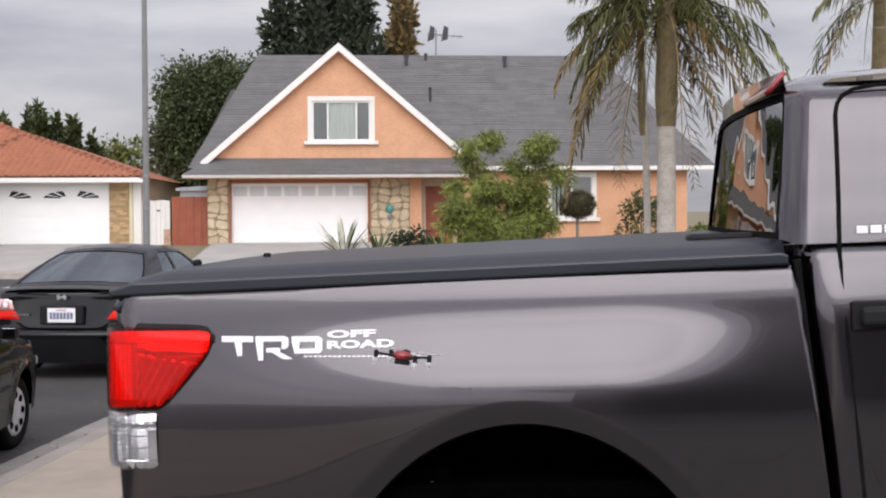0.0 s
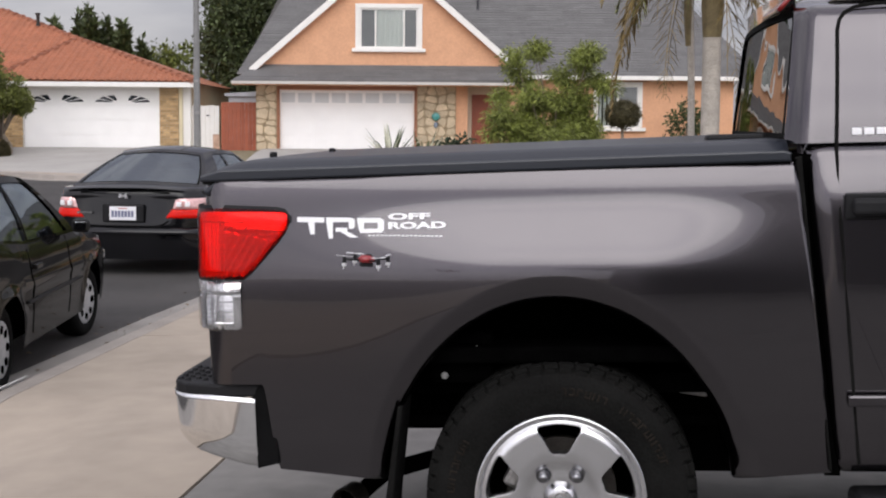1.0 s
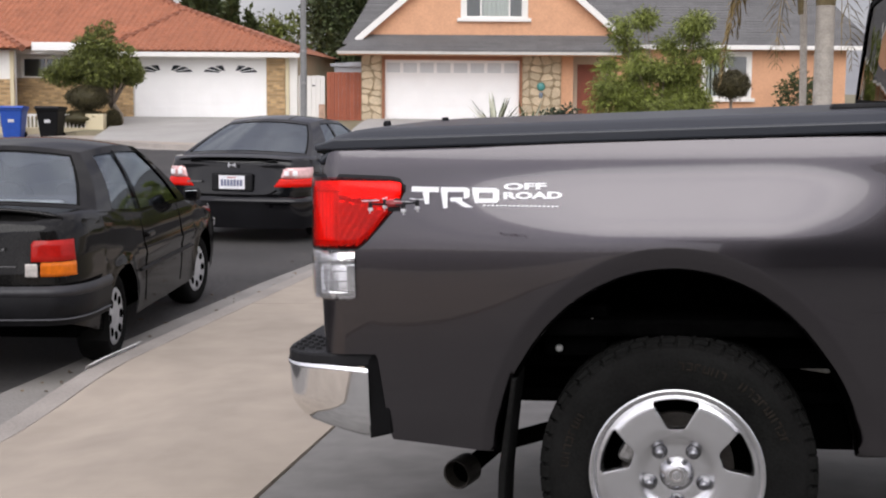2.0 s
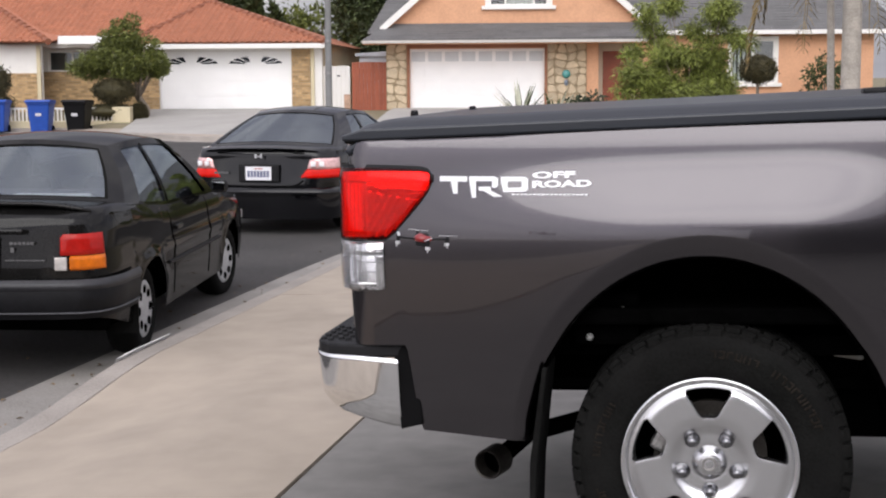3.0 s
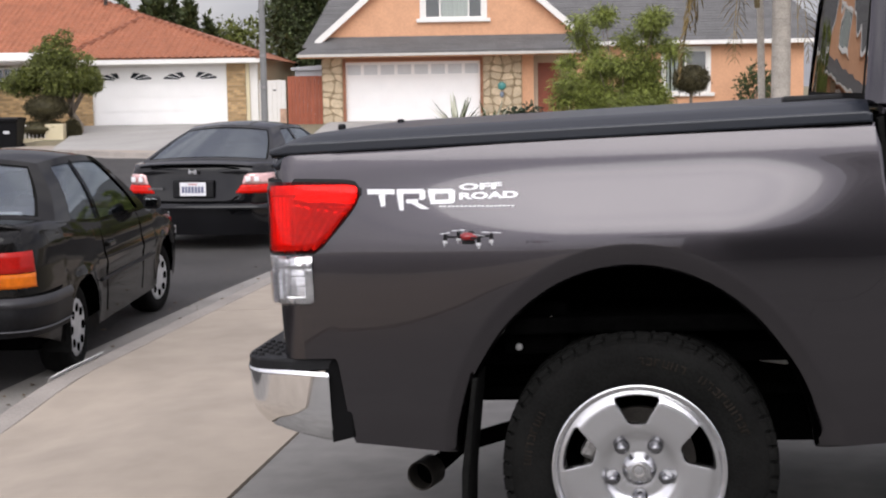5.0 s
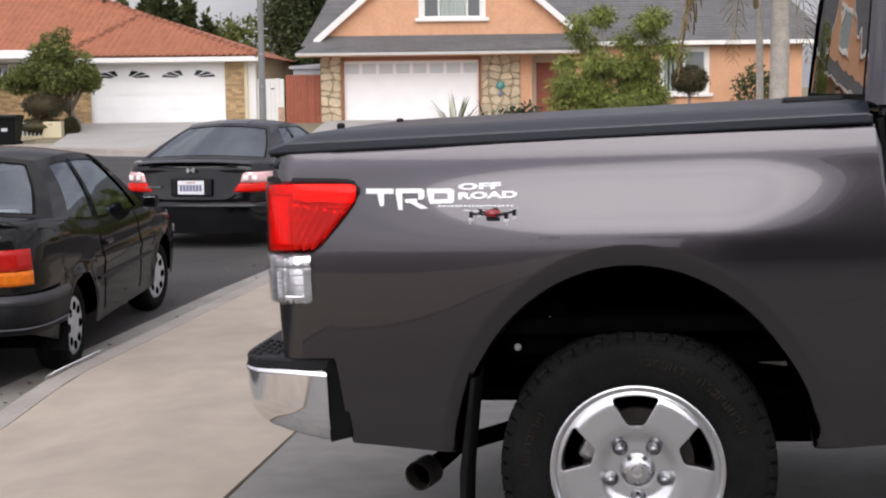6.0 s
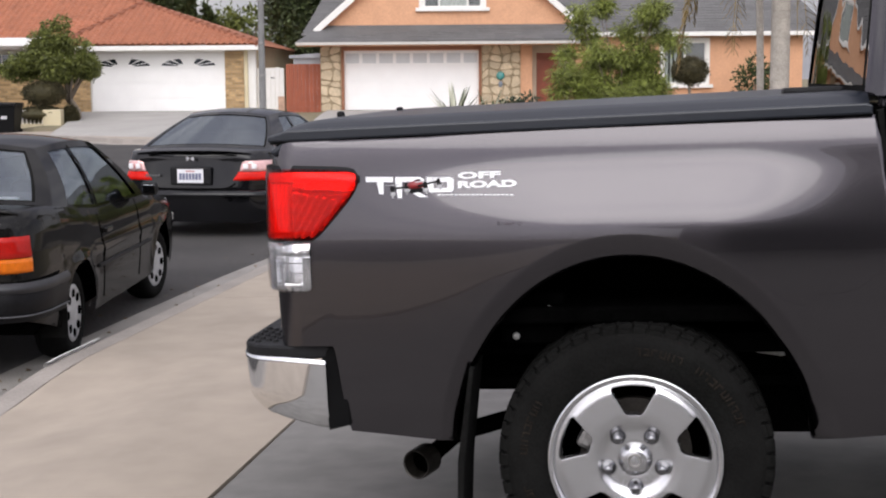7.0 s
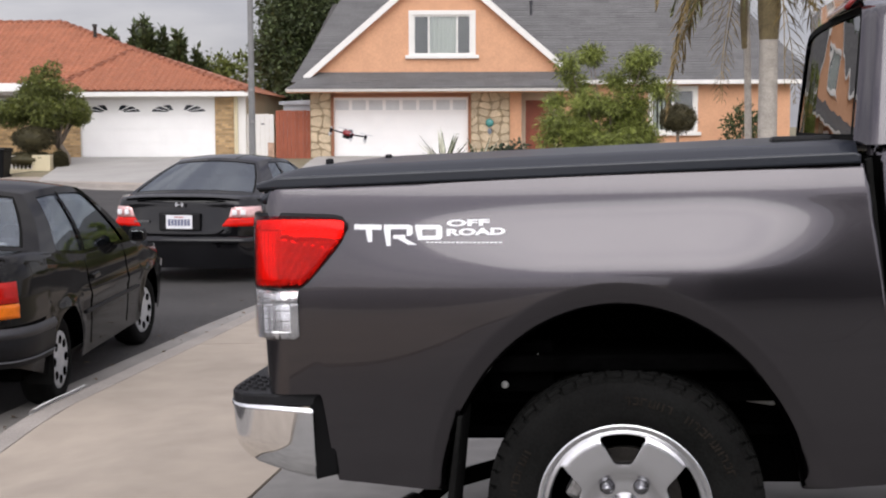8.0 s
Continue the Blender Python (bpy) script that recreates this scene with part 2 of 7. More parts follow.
def prism(pts, axis, a, b, bevel=0.0, bm=None):
    """The outline pts, in the plane across axis, carried from a to b along it."""
    bm = bm or bmesh.new()

    def at(p, d):
        return {"x": (d, p[0], p[1]), "y": (p[0], d, p[1]), "z": (p[0], p[1], d)}[axis]
    va = [bm.verts.new(at(p, a)) for p in pts]
    vb = [bm.verts.new(at(p, b)) for p in pts]
    n = len(pts)
    fs = [bm.faces.new(va), bm.faces.new(vb)]
    for i in range(n):
        fs.append(bm.faces.new((va[i], va[(i + 1) % n], vb[(i + 1) % n], vb[i])))
    bmesh.ops.recalc_face_normals(bm, faces=fs)
    if bevel:
        es = list({e for f in fs[:2] for e in f.edges})
        bmesh.ops.bevel(bm, geom=es, offset=bevel, segments=2, affect="EDGES", profile=0.5)
    return bm


def lathe(profile, n=32, axis="z", c=(0, 0, 0), bm=None, closed=False, caps=True):
    """A profile of (radius, along) turned round an axis through c."""
    bm = bm or bmesh.new()
    rings = []
    for r, h in profile:
        ring = []
        for i in range(n):
            a = 2 * math.pi * i / n
            p = {"z": (r * math.cos(a), r * math.sin(a), h), "y": (r * math.cos(a), h, r * math.sin(a)), "x": (h, r * math.cos(a), r * math.sin(a))}[axis]
            ring.append(bm.verts.new(Vector(p) + Vector(c)))
        rings.append(ring)
    for j in range(len(rings) - 1):
        for i in range(n):
            bm.faces.new((rings[j][i], rings[j][(i + 1) % n], rings[j + 1][(i + 1) % n], rings[j + 1][i]))
    if not closed and caps:
        if profile[0][0] > 1e-4:
            bm.faces.new(rings[0])
        if profile[-1][0] > 1e-4:
            bm.faces.new(rings[-1])
    elif closed:
        for i in range(n):
            bm.faces.new((rings[-1][i], rings[-1][(i + 1) % n], rings[0][(i + 1) % n], rings[0][i]))
    bmesh.ops.remove_doubles(bm, verts=bm.verts, dist=1e-5)
    return bm


def tube(path, radius, n=8, bm=None, taper=None):
    """A round bar along a path of points."""
    bm = bm or bmesh.new()
    path = [Vector(p) for p in path]
    rings = []
    for i, p in enumerate(path):
        d = (path[min(i + 1, len(path) - 1)] - path[max(i - 1, 0)]).normalized()
        u = d.orthogonal().normalized() if not rings else (u - d * u.dot(d)).normalized()
        w = d.cross(u)
        r = taper[i] if taper else radius
        rings.append([bm.verts.new(p + u * (r * math.cos(2 * math.pi * k / n)) + w * (r * math.sin(2 * math.pi * k / n))) for k in range(n)])
    for a, b in zip(rings, rings[1:]):
        for k in range(n):
            bm.faces.new((a[k], a[(k + 1) % n], b[(k + 1) % n], b[k]))
    bm.faces.new(rings[0]); bm.faces.new(rings[-1])
    return bm


def face_out(ob, d):
    """Turns a sheet's faces towards d."""
    d = Vector(d)
    if sum(p.normal.dot(d) * p.area for p in ob.data.polygons) < 0:
        ob.data.flip_normals()
    return ob


def grid_mesh(f, us, vs, bm=None):
    """A sheet f(u, v) over two lists of parameters."""
    bm = bm or bmesh.new()
    rows = [[bm.verts.new(f(u, v)) for v in vs] for u in us]
    for a, b in zip(rows, rows[1:]):
        for i in range(len(vs) - 1):
            bm.faces.new((a[i], b[i], b[i + 1], a[i + 1]))
    return bm


def thicken(ob, d, offset=-1.0):
    md = ob.modifiers.new("thickness", "SOLIDIFY")
    md.thickness, md.offset = d, offset
    return ob


def lerp(x, xs, ys):
    return float(np.interp(x, xs, ys))


def curve(x, xs, ys):
    """A smooth line through points, with no overshoot of its slope at the ends."""
    if x <= xs[0]:
        return ys[0]
    if x >= xs[-1]:
        return ys[-1]
    i = max(k for k in range(len(xs) - 1) if xs[k] <= x)

    def grad(k):
        a, b = max(0, k - 1), min(len(xs) - 1, k + 1)
        return (ys[b] - ys[a]) / (xs[b] - xs[a])
    d = xs[i + 1] - xs[i]
    t = (x - xs[i]) / d
    return ((2 * t ** 3 - 3 * t ** 2 + 1) * ys[i] + (t ** 3 - 2 * t ** 2 + t) * d * grad(i)
            + (-2 * t ** 3 + 3 * t ** 2) * ys[i + 1] + (t ** 3 - t ** 2) * d * grad(i + 1))


def ramp01(t, a, b):
    """From 0 to 1 with an even slope between soft ends of widths a and b."""
    t = min(1.0, max(0.0, t))
    top = 1.0 / (1.0 - (a + b) / 2)
    if t < a:
        return top * t * t / (2 * a)
    if t > 1 - b:
        return 1.0 - top * (1 - t) ** 2 / (2 * b)
    return top * (t - a / 2)


def smooth01(t):
    t = min(1.0, max(0.0, t))
    return t * t * (3 - 2 * t)


def span(a, b, n):
    return [a + (b - a) * i / (n - 1) for i in range(n)]


def bars(parent, name, cells, y, material, height, depth=0.002):
    """Flat raised marks: cells of (x0, x1, z0, z1)."""
    bm = bmesh.new()
    for x0, x1, z0, z1 in cells:
        box(((x0 + x1) / 2, y, (z0 + z1) / 2), (x1 - x0, depth, z1 - z0), bm=bm)
    return part(name, bm, material, parent)


# ---- ground ----
KERBLINE = [(-9.6, -40), (-6.7, -20), (-4.6, -5), (-3.9, 0), (-3.2, 4.6), (-3.03, 5.84), (-2.8, 7.4), (-2.51, 9.4), (-2.2, 11.5), (-1.75, 14), (-0.9, 17), (0.9, 20), (4.5, 22.6), (12, 24), (60, 26)]
FARLINE = [(80, 30), (20, 34), (2, 36), (-6, 36.9), (-10.0, 38.3), (-12.6, 41.2), (-16.1, 44.6), (-22, 47), (-40, 49), (-90, 52)]
SLOPE = 0.033


def resample(line, step):
    pts = [Vector(p) for p in line]
    out = []
    for a, b in zip(pts, pts[1:]):
        n = max(1, int((b - a).length / step))
        out += [a.lerp(b, i / n) for i in range(n)]
    return out + [pts[-1]]


def strip(line, profile, name, material, parent=None, height=None):
    """A cross-section of (offset to the right of the line, height) carried along a line."""
    bm = bmesh.new()
    rows = []
    for i, p in enumerate(line):
        d = (line[min(i + 1, len(line) - 1)] - line[max(i - 1, 0)]).normalized()
        r = Vector((d.y, -d.x))
        k = height(p) if height else 1.0
        rows.append([bm.verts.new((p.x + r.x * o, p.y + r.y * o, z * (k if z > 0.03 else 1))) for o, z in profile])
    for a, b in zip(rows, rows[1:]):
        for i in range(len(profile) - 1):
            bm.faces.new((a[i], b[i], b[i + 1], a[i + 1]))
    return part(name, bm, material, parent, smooth=False)


def apron(p):
    # the kerb sinks to a driveway's apron on the near side
    return 0.28 + 0.72 * smooth01((p.y - 5.9) / 1.5) if p.y > 0 else 0.28 + 0.72 * smooth01((-1.0 - p.y) / 1.5)


def drive_z(x):
    return 0.2 + SLOPE * x


def build_ground():
    bm = bmesh.new()
    for v in ((-1500, -1500), (1500, -1500), (1500, 1500), (-1500, 1500)):
        bm.verts.new((*v, -0.06))
    bm.faces.new(bm.verts)
    tagged(part("ground", bm, SOIL), "dry soil and thin grass of the neighbourhood", "ground", kind="structure")
    bm = bmesh.new()
    road = KERBLINE + [(60, 28), (80, 31)] + FARLINE[1:] + [(-90, -60), (-12, -60)]
    f = bm.faces.new([bm.verts.new((x, y, 0.0)) for x, y in road])
    bmesh.ops.triangulate(bm, faces=[f])
    tagged(part("road", bm, ASPHALT), "worn dark grey asphalt street with patches", "road", kind="structure")
    line = resample(KERBLINE, 0.25)
    tagged(strip(line, [(-0.45, 0.004), (-0.44, 0.014), (-0.03, 0.006)], "gutter", GUTTER), "pale concrete gutter along the kerb", "gutter", kind="structure")
    tagged(strip(line, [(-0.03, 0.005), (-0.015, 0.12), (0.0, 0.143), (0.03, 0.152), (0.152, 0.155), (0.154, 0.03)], "kerb", KERB, height=apron), "worn concrete kerb beside the sidewalk", "kerb", kind="structure")
    # sidewalk slabs between kerb and driveway joint

    def slab_rows(y0, y1):
        n = max(7, int((y1 - y0) / 0.4))
        ys = [y0 + (y1 - y0) * i / (n - 1) for i in range(n)]
        rows = []
        for y in ys:
            xk = lerp(y, [q[1] for q in KERBLINE[:11]], [q[0] for q in KERBLINE[:11]]) + 0.158
            xj = -1.30 + 0.144 * (y - 5.71) - 0.004 if y < 13 else xk + 1.5
            row = []
            zk = 0.155 * apron(Vector((0, y)))
            for i in range(9):
                u = i / 8
                row.append((xk + (xj - xk) * u, y, zk + (0.165 - zk) * smooth01(u * 1.6)))
            rows.append(row)
        return rows
    root = thing("pavement", pose(0, 0, 0), "tan weathered concrete sidewalk in poured slabs", "sidewalk", kind="structure")
    cuts = [-24, -18, -12, -7.5, -3, 0.4, 9.55, 13.0, 16.0, 18.6]
    for y0, y1 in zip(cuts, cuts[1:]):
        bm = bmesh.new()
        rows = [[bm.verts.new(p) for p in r] for r in slab_rows(y0 + 0.006, y1 - 0.006)]
        for a, b in zip(rows, rows[1:]):
            for i in range(8):
                bm.faces.new((a[i], a[i + 1], b[i + 1], b[i]))
        ob = part("slab", bm, SIDEWALK, root)
        thicken(ob, 0.1)
    # driveway slabs
    root = thing("driveway", pose(0, 0, 0), "smooth grey concrete driveway rising from the sidewalk", "driveway", kind="structure")
    xs = [0.0, 3.0, 6.1, 9.2, 13]
    for i in range(4):
        for y0, y1 in ((-9, -4.5), (-4.5, 0.3), (0.3, 4.55), (4.55, 9.2)):
            def corner(u, y):
                x = -1.30 + 0.144 * (y - 5.71) + u
                return (x, y - 0.144 * u, drive_z(x))
            bm = bmesh.new()
            g = 0.003
            fc = bm.faces.new([bm.verts.new(corner(*q)) for q in ((xs[i] + g, y0 + g), (xs[i + 1] - g, y0 + g), (xs[i + 1] - g, y1 - g), (xs[i] + g, y1 - g))])
            bmesh.ops.subdivide_edges(bm, edges=bm.edges, cuts=3, use_grid_fill=True)
            thicken(part("slab", bm, DRIVE, root), 0.1)
    # soil bed under the slabs and beside them
    bm = bmesh.new()
    rows = []
    for y in span(-40, 20, 25):
        xk = lerp(y, [q[1] for q in KERBLINE[:12]], [q[0] for q in KERBLINE[:12]]) + 0.16
        rows.append([bm.verts.new((xk, y, 0.02)), bm.verts.new((xk + 1.4, y, 0.08)), bm.verts.new((4, y, 0.18)), bm.verts.new((14, y, 0.4)), bm.verts.new((60, y, 0.4))])
    for a, b in zip(rows, rows[1:]):
        for i in range(4):
            bm.faces.new((a[i], a[i + 1], b[i + 1], b[i]))
    tagged(part("verge", bm, SOIL), "low planted ground beside the driveway", "ground", kind="structure")
    # far side: kerb, lots rising to the houses
    far = resample(FARLINE[::-1], 1.0)
    tagged(strip(far, [(0.5, 0.004), (0.49, 0.016), (0.03, 0.008), (0.0, 0.13), (-0.16, 0.14), (-0.17, 0.02)], "far_kerb", KERB), "far pale concrete kerb and gutter", "kerb", kind="structure")
    tagged(strip(far, [(-0.17, 0.138), (-1.7, 0.17), (-1.72, 0.05)], "far_pavement", SIDEWALK), "far pale concrete sidewalk", "sidewalk", kind="structure")
    bm = bmesh.new()
    rows = []
    for p in far:
        rows.append([bm.verts.new((p.x, p.y + 1.0, 0.06)), bm.verts.new((p.x, max(p.y + 1.6, 44.5), 0.26 if p.y < 43 else 0.2)), bm.verts.new((p.x, 49.6, 0.585)), bm.verts.new((p.x, 62, 0.6)), bm.verts.new((p.x, 140, 0.6))])
    for a, b in zip(rows, rows[1:]):
        for i in range(4):
            bm.faces.new((a[i], a[i + 1], b[i + 1], b[i]))
    tagged(part("far_yard", bm, SOIL), "dry front yards of the far houses", "yard", kind="structure")
    for name, x0, x1, fx0, fx1, fy0, fy1 in (("far_driveway", -14.3, -8.2, -13.0, -8.4, 41.4, 37.7), ("far_driveway", -5.4, 0.4, -5.2, 0.6, 36.9, 36.2)):
        bm = bmesh.new()

        def fd(u, v):
            x = (fx0 + (fx1 - fx0) * u) * (1 - v) + (x0 + (x1 - x0) * u) * v
            y = (fy0 + (fy1 - fy0) * u) * (1 - v) + 50.0 * v
            z = 0.05 + (0.15 * min(1, v / 0.1)) + 0.43 * smooth01((v - 0.05) / 0.95)
            return (x, y, z + 0.03)
        grid_mesh(fd, span(0, 1, 8), span(0, 1, 14), bm)
        tagged(thicken(part(name, bm, PALEDRIVE), 0.12), "sloping pale concrete driveway before a garage", "driveway", kind="structure")


build_ground()

# added, unseen plain house wall behind the camera: closes the place, darkens reflections
def build_back_wall():
    ob = part("wall_south", prism([(-1.6, 0.1), (16, 0.1), (16, 3.3), (-1.6, 3.3)], "y", -8.3, -8.0), mat("dark_reflected_wall", (0.065, 0.064, 0.068), 0.9, 0, 0.15, 1.0, 40, bump=0.3))
    tagged(ob, "unseen plain dark house wall added behind the driveway", "wall", kind="structure")
    # unseen roof, added to keep low sky out of the truck's reflections
    ob = part("roof_south", prism([(-7.6, 3.22), (-7.6, 3.34), (-12.5, 4.5), (-17.5, 3.3)], "x", -2.2, 16.5), SHINGLE)
    tagged(ob, "unseen plain grey shingle roof added behind the driveway", "roof", kind="structure")


# ---- pickup truck ----
TRUCK = Matrix.Translation((0, 3.55, 0.605)) @ pose(0, 0, 0, 0, 0, -8.5) @ pose(0, 0, 0, 0, -1.9, 0)
ARCH_A, ARCH_B, ARCH_X = 0.512, 0.597, -0.008
BED_W = 1.98


def arch_rho(x, z):
    return math.hypot((x - ARCH_X) / ARCH_A, max(z, -0.1) / ARCH_B)


LIP = 1.11


def side_y(x, z):
    """The bed side's depth: leaning shoulder, full haunch over the wheel, turned lip round the arch."""
    y = curve(z, [0.05, 0.2, 0.4, 0.55, 0.65, 0.75, 0.86, 0.92, 0.975], [0.048, 0.023, 0.0, -0.0095, -0.009, -0.001, 0.0108, 0.0174, 0.0282])
    along = smooth01((x + 0.90) / 0.72) if x < 0 else smooth01((0.66 - x) / 0.42)
    y -= 0.036 * along * (1 - ramp01((z - 0.66) / 0.25, 0.4, 0.3))
    rho = arch_rho(x, z)
    if rho < LIP:
        t = min(1.0, (LIP - rho) / (LIP - 1))
        y += 0.019 * t + 0.02 * t ** 8
    return y


def build_truck():
    root = thing("pickup_truck", TRUCK, "dark grey metallic pickup truck with covered bed, on the driveway", "truck")

    def bottom(x):
        if abs(x - ARCH_X) < ARCH_A:
            return max(0.055, ARCH_B * math.sqrt(1 - ((x - ARCH_X) / ARCH_A) ** 2))
        if x < -0.855:
            return 0.085 + (0.345 - 0.085) * smooth01((-0.853 - x) / 0.035)
        return lerp(x, [-0.86, -0.52, 0.5, 0.8], [0.078, 0.046, 0.05, 0.085])

    def top(x):
        return lerp(x, [-1.06, -1.0, 0.2, 0.7], [0.955, 0.963, 0.974, 0.979])
    cols = [(-1.066, 1.0), (-1.066, 0.30), (-1.066, 0.12), (-1.063, 0.075), (-1.056, 0.045), (-1.043, 0.02), (-1.022, 0.006)]
    cols += [(x, 0) for x in span(-1.0, -0.9, 6) + [-0.889, -0.883, -0.877, -0.871, -0.865, -0.858, -0.85] + span(-0.83, -0.61, 14) + span(-0.60, ARCH_X - ARCH_A - 0.004, 14)]
    cols += [(ARCH_X - ARCH_A * math.cos(math.pi * i / 70), 0) for i in range(71)] + [(x, 0) for x in span(ARCH_X + ARCH_A + 0.004, 0.60, 15) + span(0.61, 0.688, 8)]
    n = 56
    bm = bmesh.new()
    rows = []
    for x, inset in cols:
        z0, z1 = bottom(x), top(x)
        u = (x - ARCH_X) / ARCH_A
        edge = max(z0 + 0.012, ARCH_B * math.sqrt(max(0.0, LIP ** 2 - u * u)))
        row = []
        for j in range(n):
            z = z0 + (edge - z0) * j / 12 if j < 12 else edge + (z1 - edge) * (j - 12) / (n - 13)
            lean = max(0.0, min(1.0, (x - 0.5) / 0.18)) * (0.974 - z) * 0.113
            row.append(bm.verts.new((x + lean, side_y(x, z) + inset, z)))
        rows.append(row)
    for a, b in zip(rows, rows[1:]):
        for j in range(n - 1):
            bm.faces.new((a[j], b[j], b[j + 1], a[j + 1]))
    side = part("bed_side", bm, PAINT, root, "dark grey metallic bed side with swollen fender", True)
    thicken(side, 0.012, -1)
    # far bed side, tailgate, bed front
    part("far_bed_side", prism([(-1.05, 0.345), (-0.86, 0.345), (-0.85, 0.08), (-0.5, 0.06), (-0.4, 0.4), (-0.2, 0.56), (0.0, 0.6), (0.2, 0.56), (0.4, 0.4), (0.5, 0.06), (0.75, 0.08), (0.68, 0.975), (-1.04, 0.96)], "y", BED_W - 0.06, BED_W + 0.02, 0.02), PAINT, root)
    part("tailgate", prism([(0.12, 0.36), (BED_W - 0.12, 0.36), (BED_W - 0.12, 0.955), (0.12, 0.955)], "x", -1.06, -0.99, 0.012), PAINT, root)
    part("bed_floor", box((-0.18, BED_W / 2, 0.42), (1.7, BED_W - 0.12, 0.05), 0.01), DARK, root)
    # bed cover: domed lid with a rolled lip
    def lid(u, v):
        x = -1.055 + 1.725 * u
        w = abs(2 * v - 1)
        crown = 0.006 * (1 - w ** 2)
        rise = lerp(x, [-1.06, -1.02, -0.94, 0.67], [-0.05, -0.02, 0.0, 0.024])
        edge = 0.041 * (1 - smooth01((1 - w) / 0.085))
        y = 0.028 + (BED_W - 0.056) * v
        return (x, y, 1.017 + crown + rise - edge)
    vs = [0, 0.004, 0.01, 0.018, 0.028, 0.04, 0.06, 0.1, 0.2, 0.35, 0.5, 0.65, 0.8, 0.9, 0.94, 0.96, 0.98, 0.99, 1]
    us = [0, 0.004, 0.012, 0.025, 0.04, 0.06, 0.08, 0.12, 0.2, 0.35, 0.5, 0.65, 0.8, 0.9, 0.97, 1]
    cover = part("bed_cover", grid_mesh(lid, us, vs), COVERMAT, root, "charcoal hard bed cover with rolled edge", True)
    thicken(cover, 0.02)
    part("cover_lip", prism([(-1.062, 0.958), (0.675, 0.981), (0.675, 1.005), (0.66, 1.012), (-1.0, 0.992), (-1.062, 0.975)], "y", 0.022, 0.05, 0.006), COVERMAT, cover)
    part("cover_seal", prism([(-1.056, 0.95), (0.678, 0.972), (0.678, 0.984), (-1.056, 0.963)], "y", 0.03, 0.07), RUBBER, cover)
    for kx, ky in ((-0.93, 0.42), (-0.84, 0.95)):
        b = lathe([(0.0, 0.016), (0.011, 0.014), (0.013, 0.009), (0.013, -0.004)], 12, "z", (kx, ky, 1.022))
        part("cover_knob", b, BLACKPLASTIC, cover)
    b = box((0.55, 0.42, 1.043), (0.18, 0.10, 0.03), 0.01)
    part("cover_latch", b, BLACKPLASTIC, cover)
    # wheel well and underbody, their shade put into the near-black colour
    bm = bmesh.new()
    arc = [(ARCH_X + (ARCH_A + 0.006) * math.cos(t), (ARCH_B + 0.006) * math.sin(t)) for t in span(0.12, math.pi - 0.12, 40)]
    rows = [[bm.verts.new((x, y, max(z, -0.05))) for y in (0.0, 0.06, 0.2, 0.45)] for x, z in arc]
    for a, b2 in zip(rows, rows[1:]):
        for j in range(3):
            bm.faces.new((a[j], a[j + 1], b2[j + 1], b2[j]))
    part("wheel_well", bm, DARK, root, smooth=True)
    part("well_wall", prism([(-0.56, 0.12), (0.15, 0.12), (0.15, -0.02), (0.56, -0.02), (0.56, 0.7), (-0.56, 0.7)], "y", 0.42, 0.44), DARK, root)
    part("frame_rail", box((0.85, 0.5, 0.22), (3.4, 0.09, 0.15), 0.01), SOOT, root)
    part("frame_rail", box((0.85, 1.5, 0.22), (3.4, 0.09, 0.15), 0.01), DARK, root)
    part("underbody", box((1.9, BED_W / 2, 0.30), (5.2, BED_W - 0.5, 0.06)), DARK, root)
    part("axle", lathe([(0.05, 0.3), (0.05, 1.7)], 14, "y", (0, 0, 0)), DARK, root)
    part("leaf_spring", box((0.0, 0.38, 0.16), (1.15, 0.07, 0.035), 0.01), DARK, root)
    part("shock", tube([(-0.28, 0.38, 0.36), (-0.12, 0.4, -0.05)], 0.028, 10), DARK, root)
    # bracket in a pale colour that stands for light through the opening
    part("brace", box((0.41, 0.30, 0.285), (0.10, 0.03, 0.065), 0.012, rot=Matrix.Rotation(0.15, 3, "Y")), mat("lit_bracket", (0.42, 0.41, 0.38), 0.7, 0, 0.3, 20, 120), root)
    for x, z in ((-0.245, 0.435), (-0.345, 0.355)):
        part("bolt", lathe([(0.0, -0.006), (0.009, -0.004), (0.012, 0.004)], 8, "y", (x, 0.085, z)), GALV, root)
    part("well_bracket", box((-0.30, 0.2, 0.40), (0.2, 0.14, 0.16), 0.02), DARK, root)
    # mud flap
    part("mud_flap", prism([(-0.475, 0.28), (-0.462, 0.28), (-0.50, -0.02), (-0.515, -0.26), (-0.53, -0.26), (-0.52, 0.0)], "y", -0.02, 0.19, 0.004), RUBBER, root)
    # exhaust
    tip = part("exhaust_tip", lathe([(0.042, 0.0), (0.046, -0.003), (0.048, 0.004), (0.048, 0.075), (0.041, 0.075), (0.041, 0.004)], 24, "y", (0, 0, 0), closed=True), SOOT, root, "sooty exhaust tail pipe")
    tip.matrix_basis = pose(-0.688, 0.20, -0.072, 4, 0, -20)
    # near-black disc stands in for the shaded bore
    part("exhaust_plug", lathe([(0.0, 0.05), (0.042, 0.05)], 16, "y"), DARK, tip)
    part("exhaust_pipe", tube([(-0.664, 0.265, -0.068), (-0.60, 0.5, -0.045), (-0.2, 0.75, 0.02)], 0.029, 12), DARK, root)
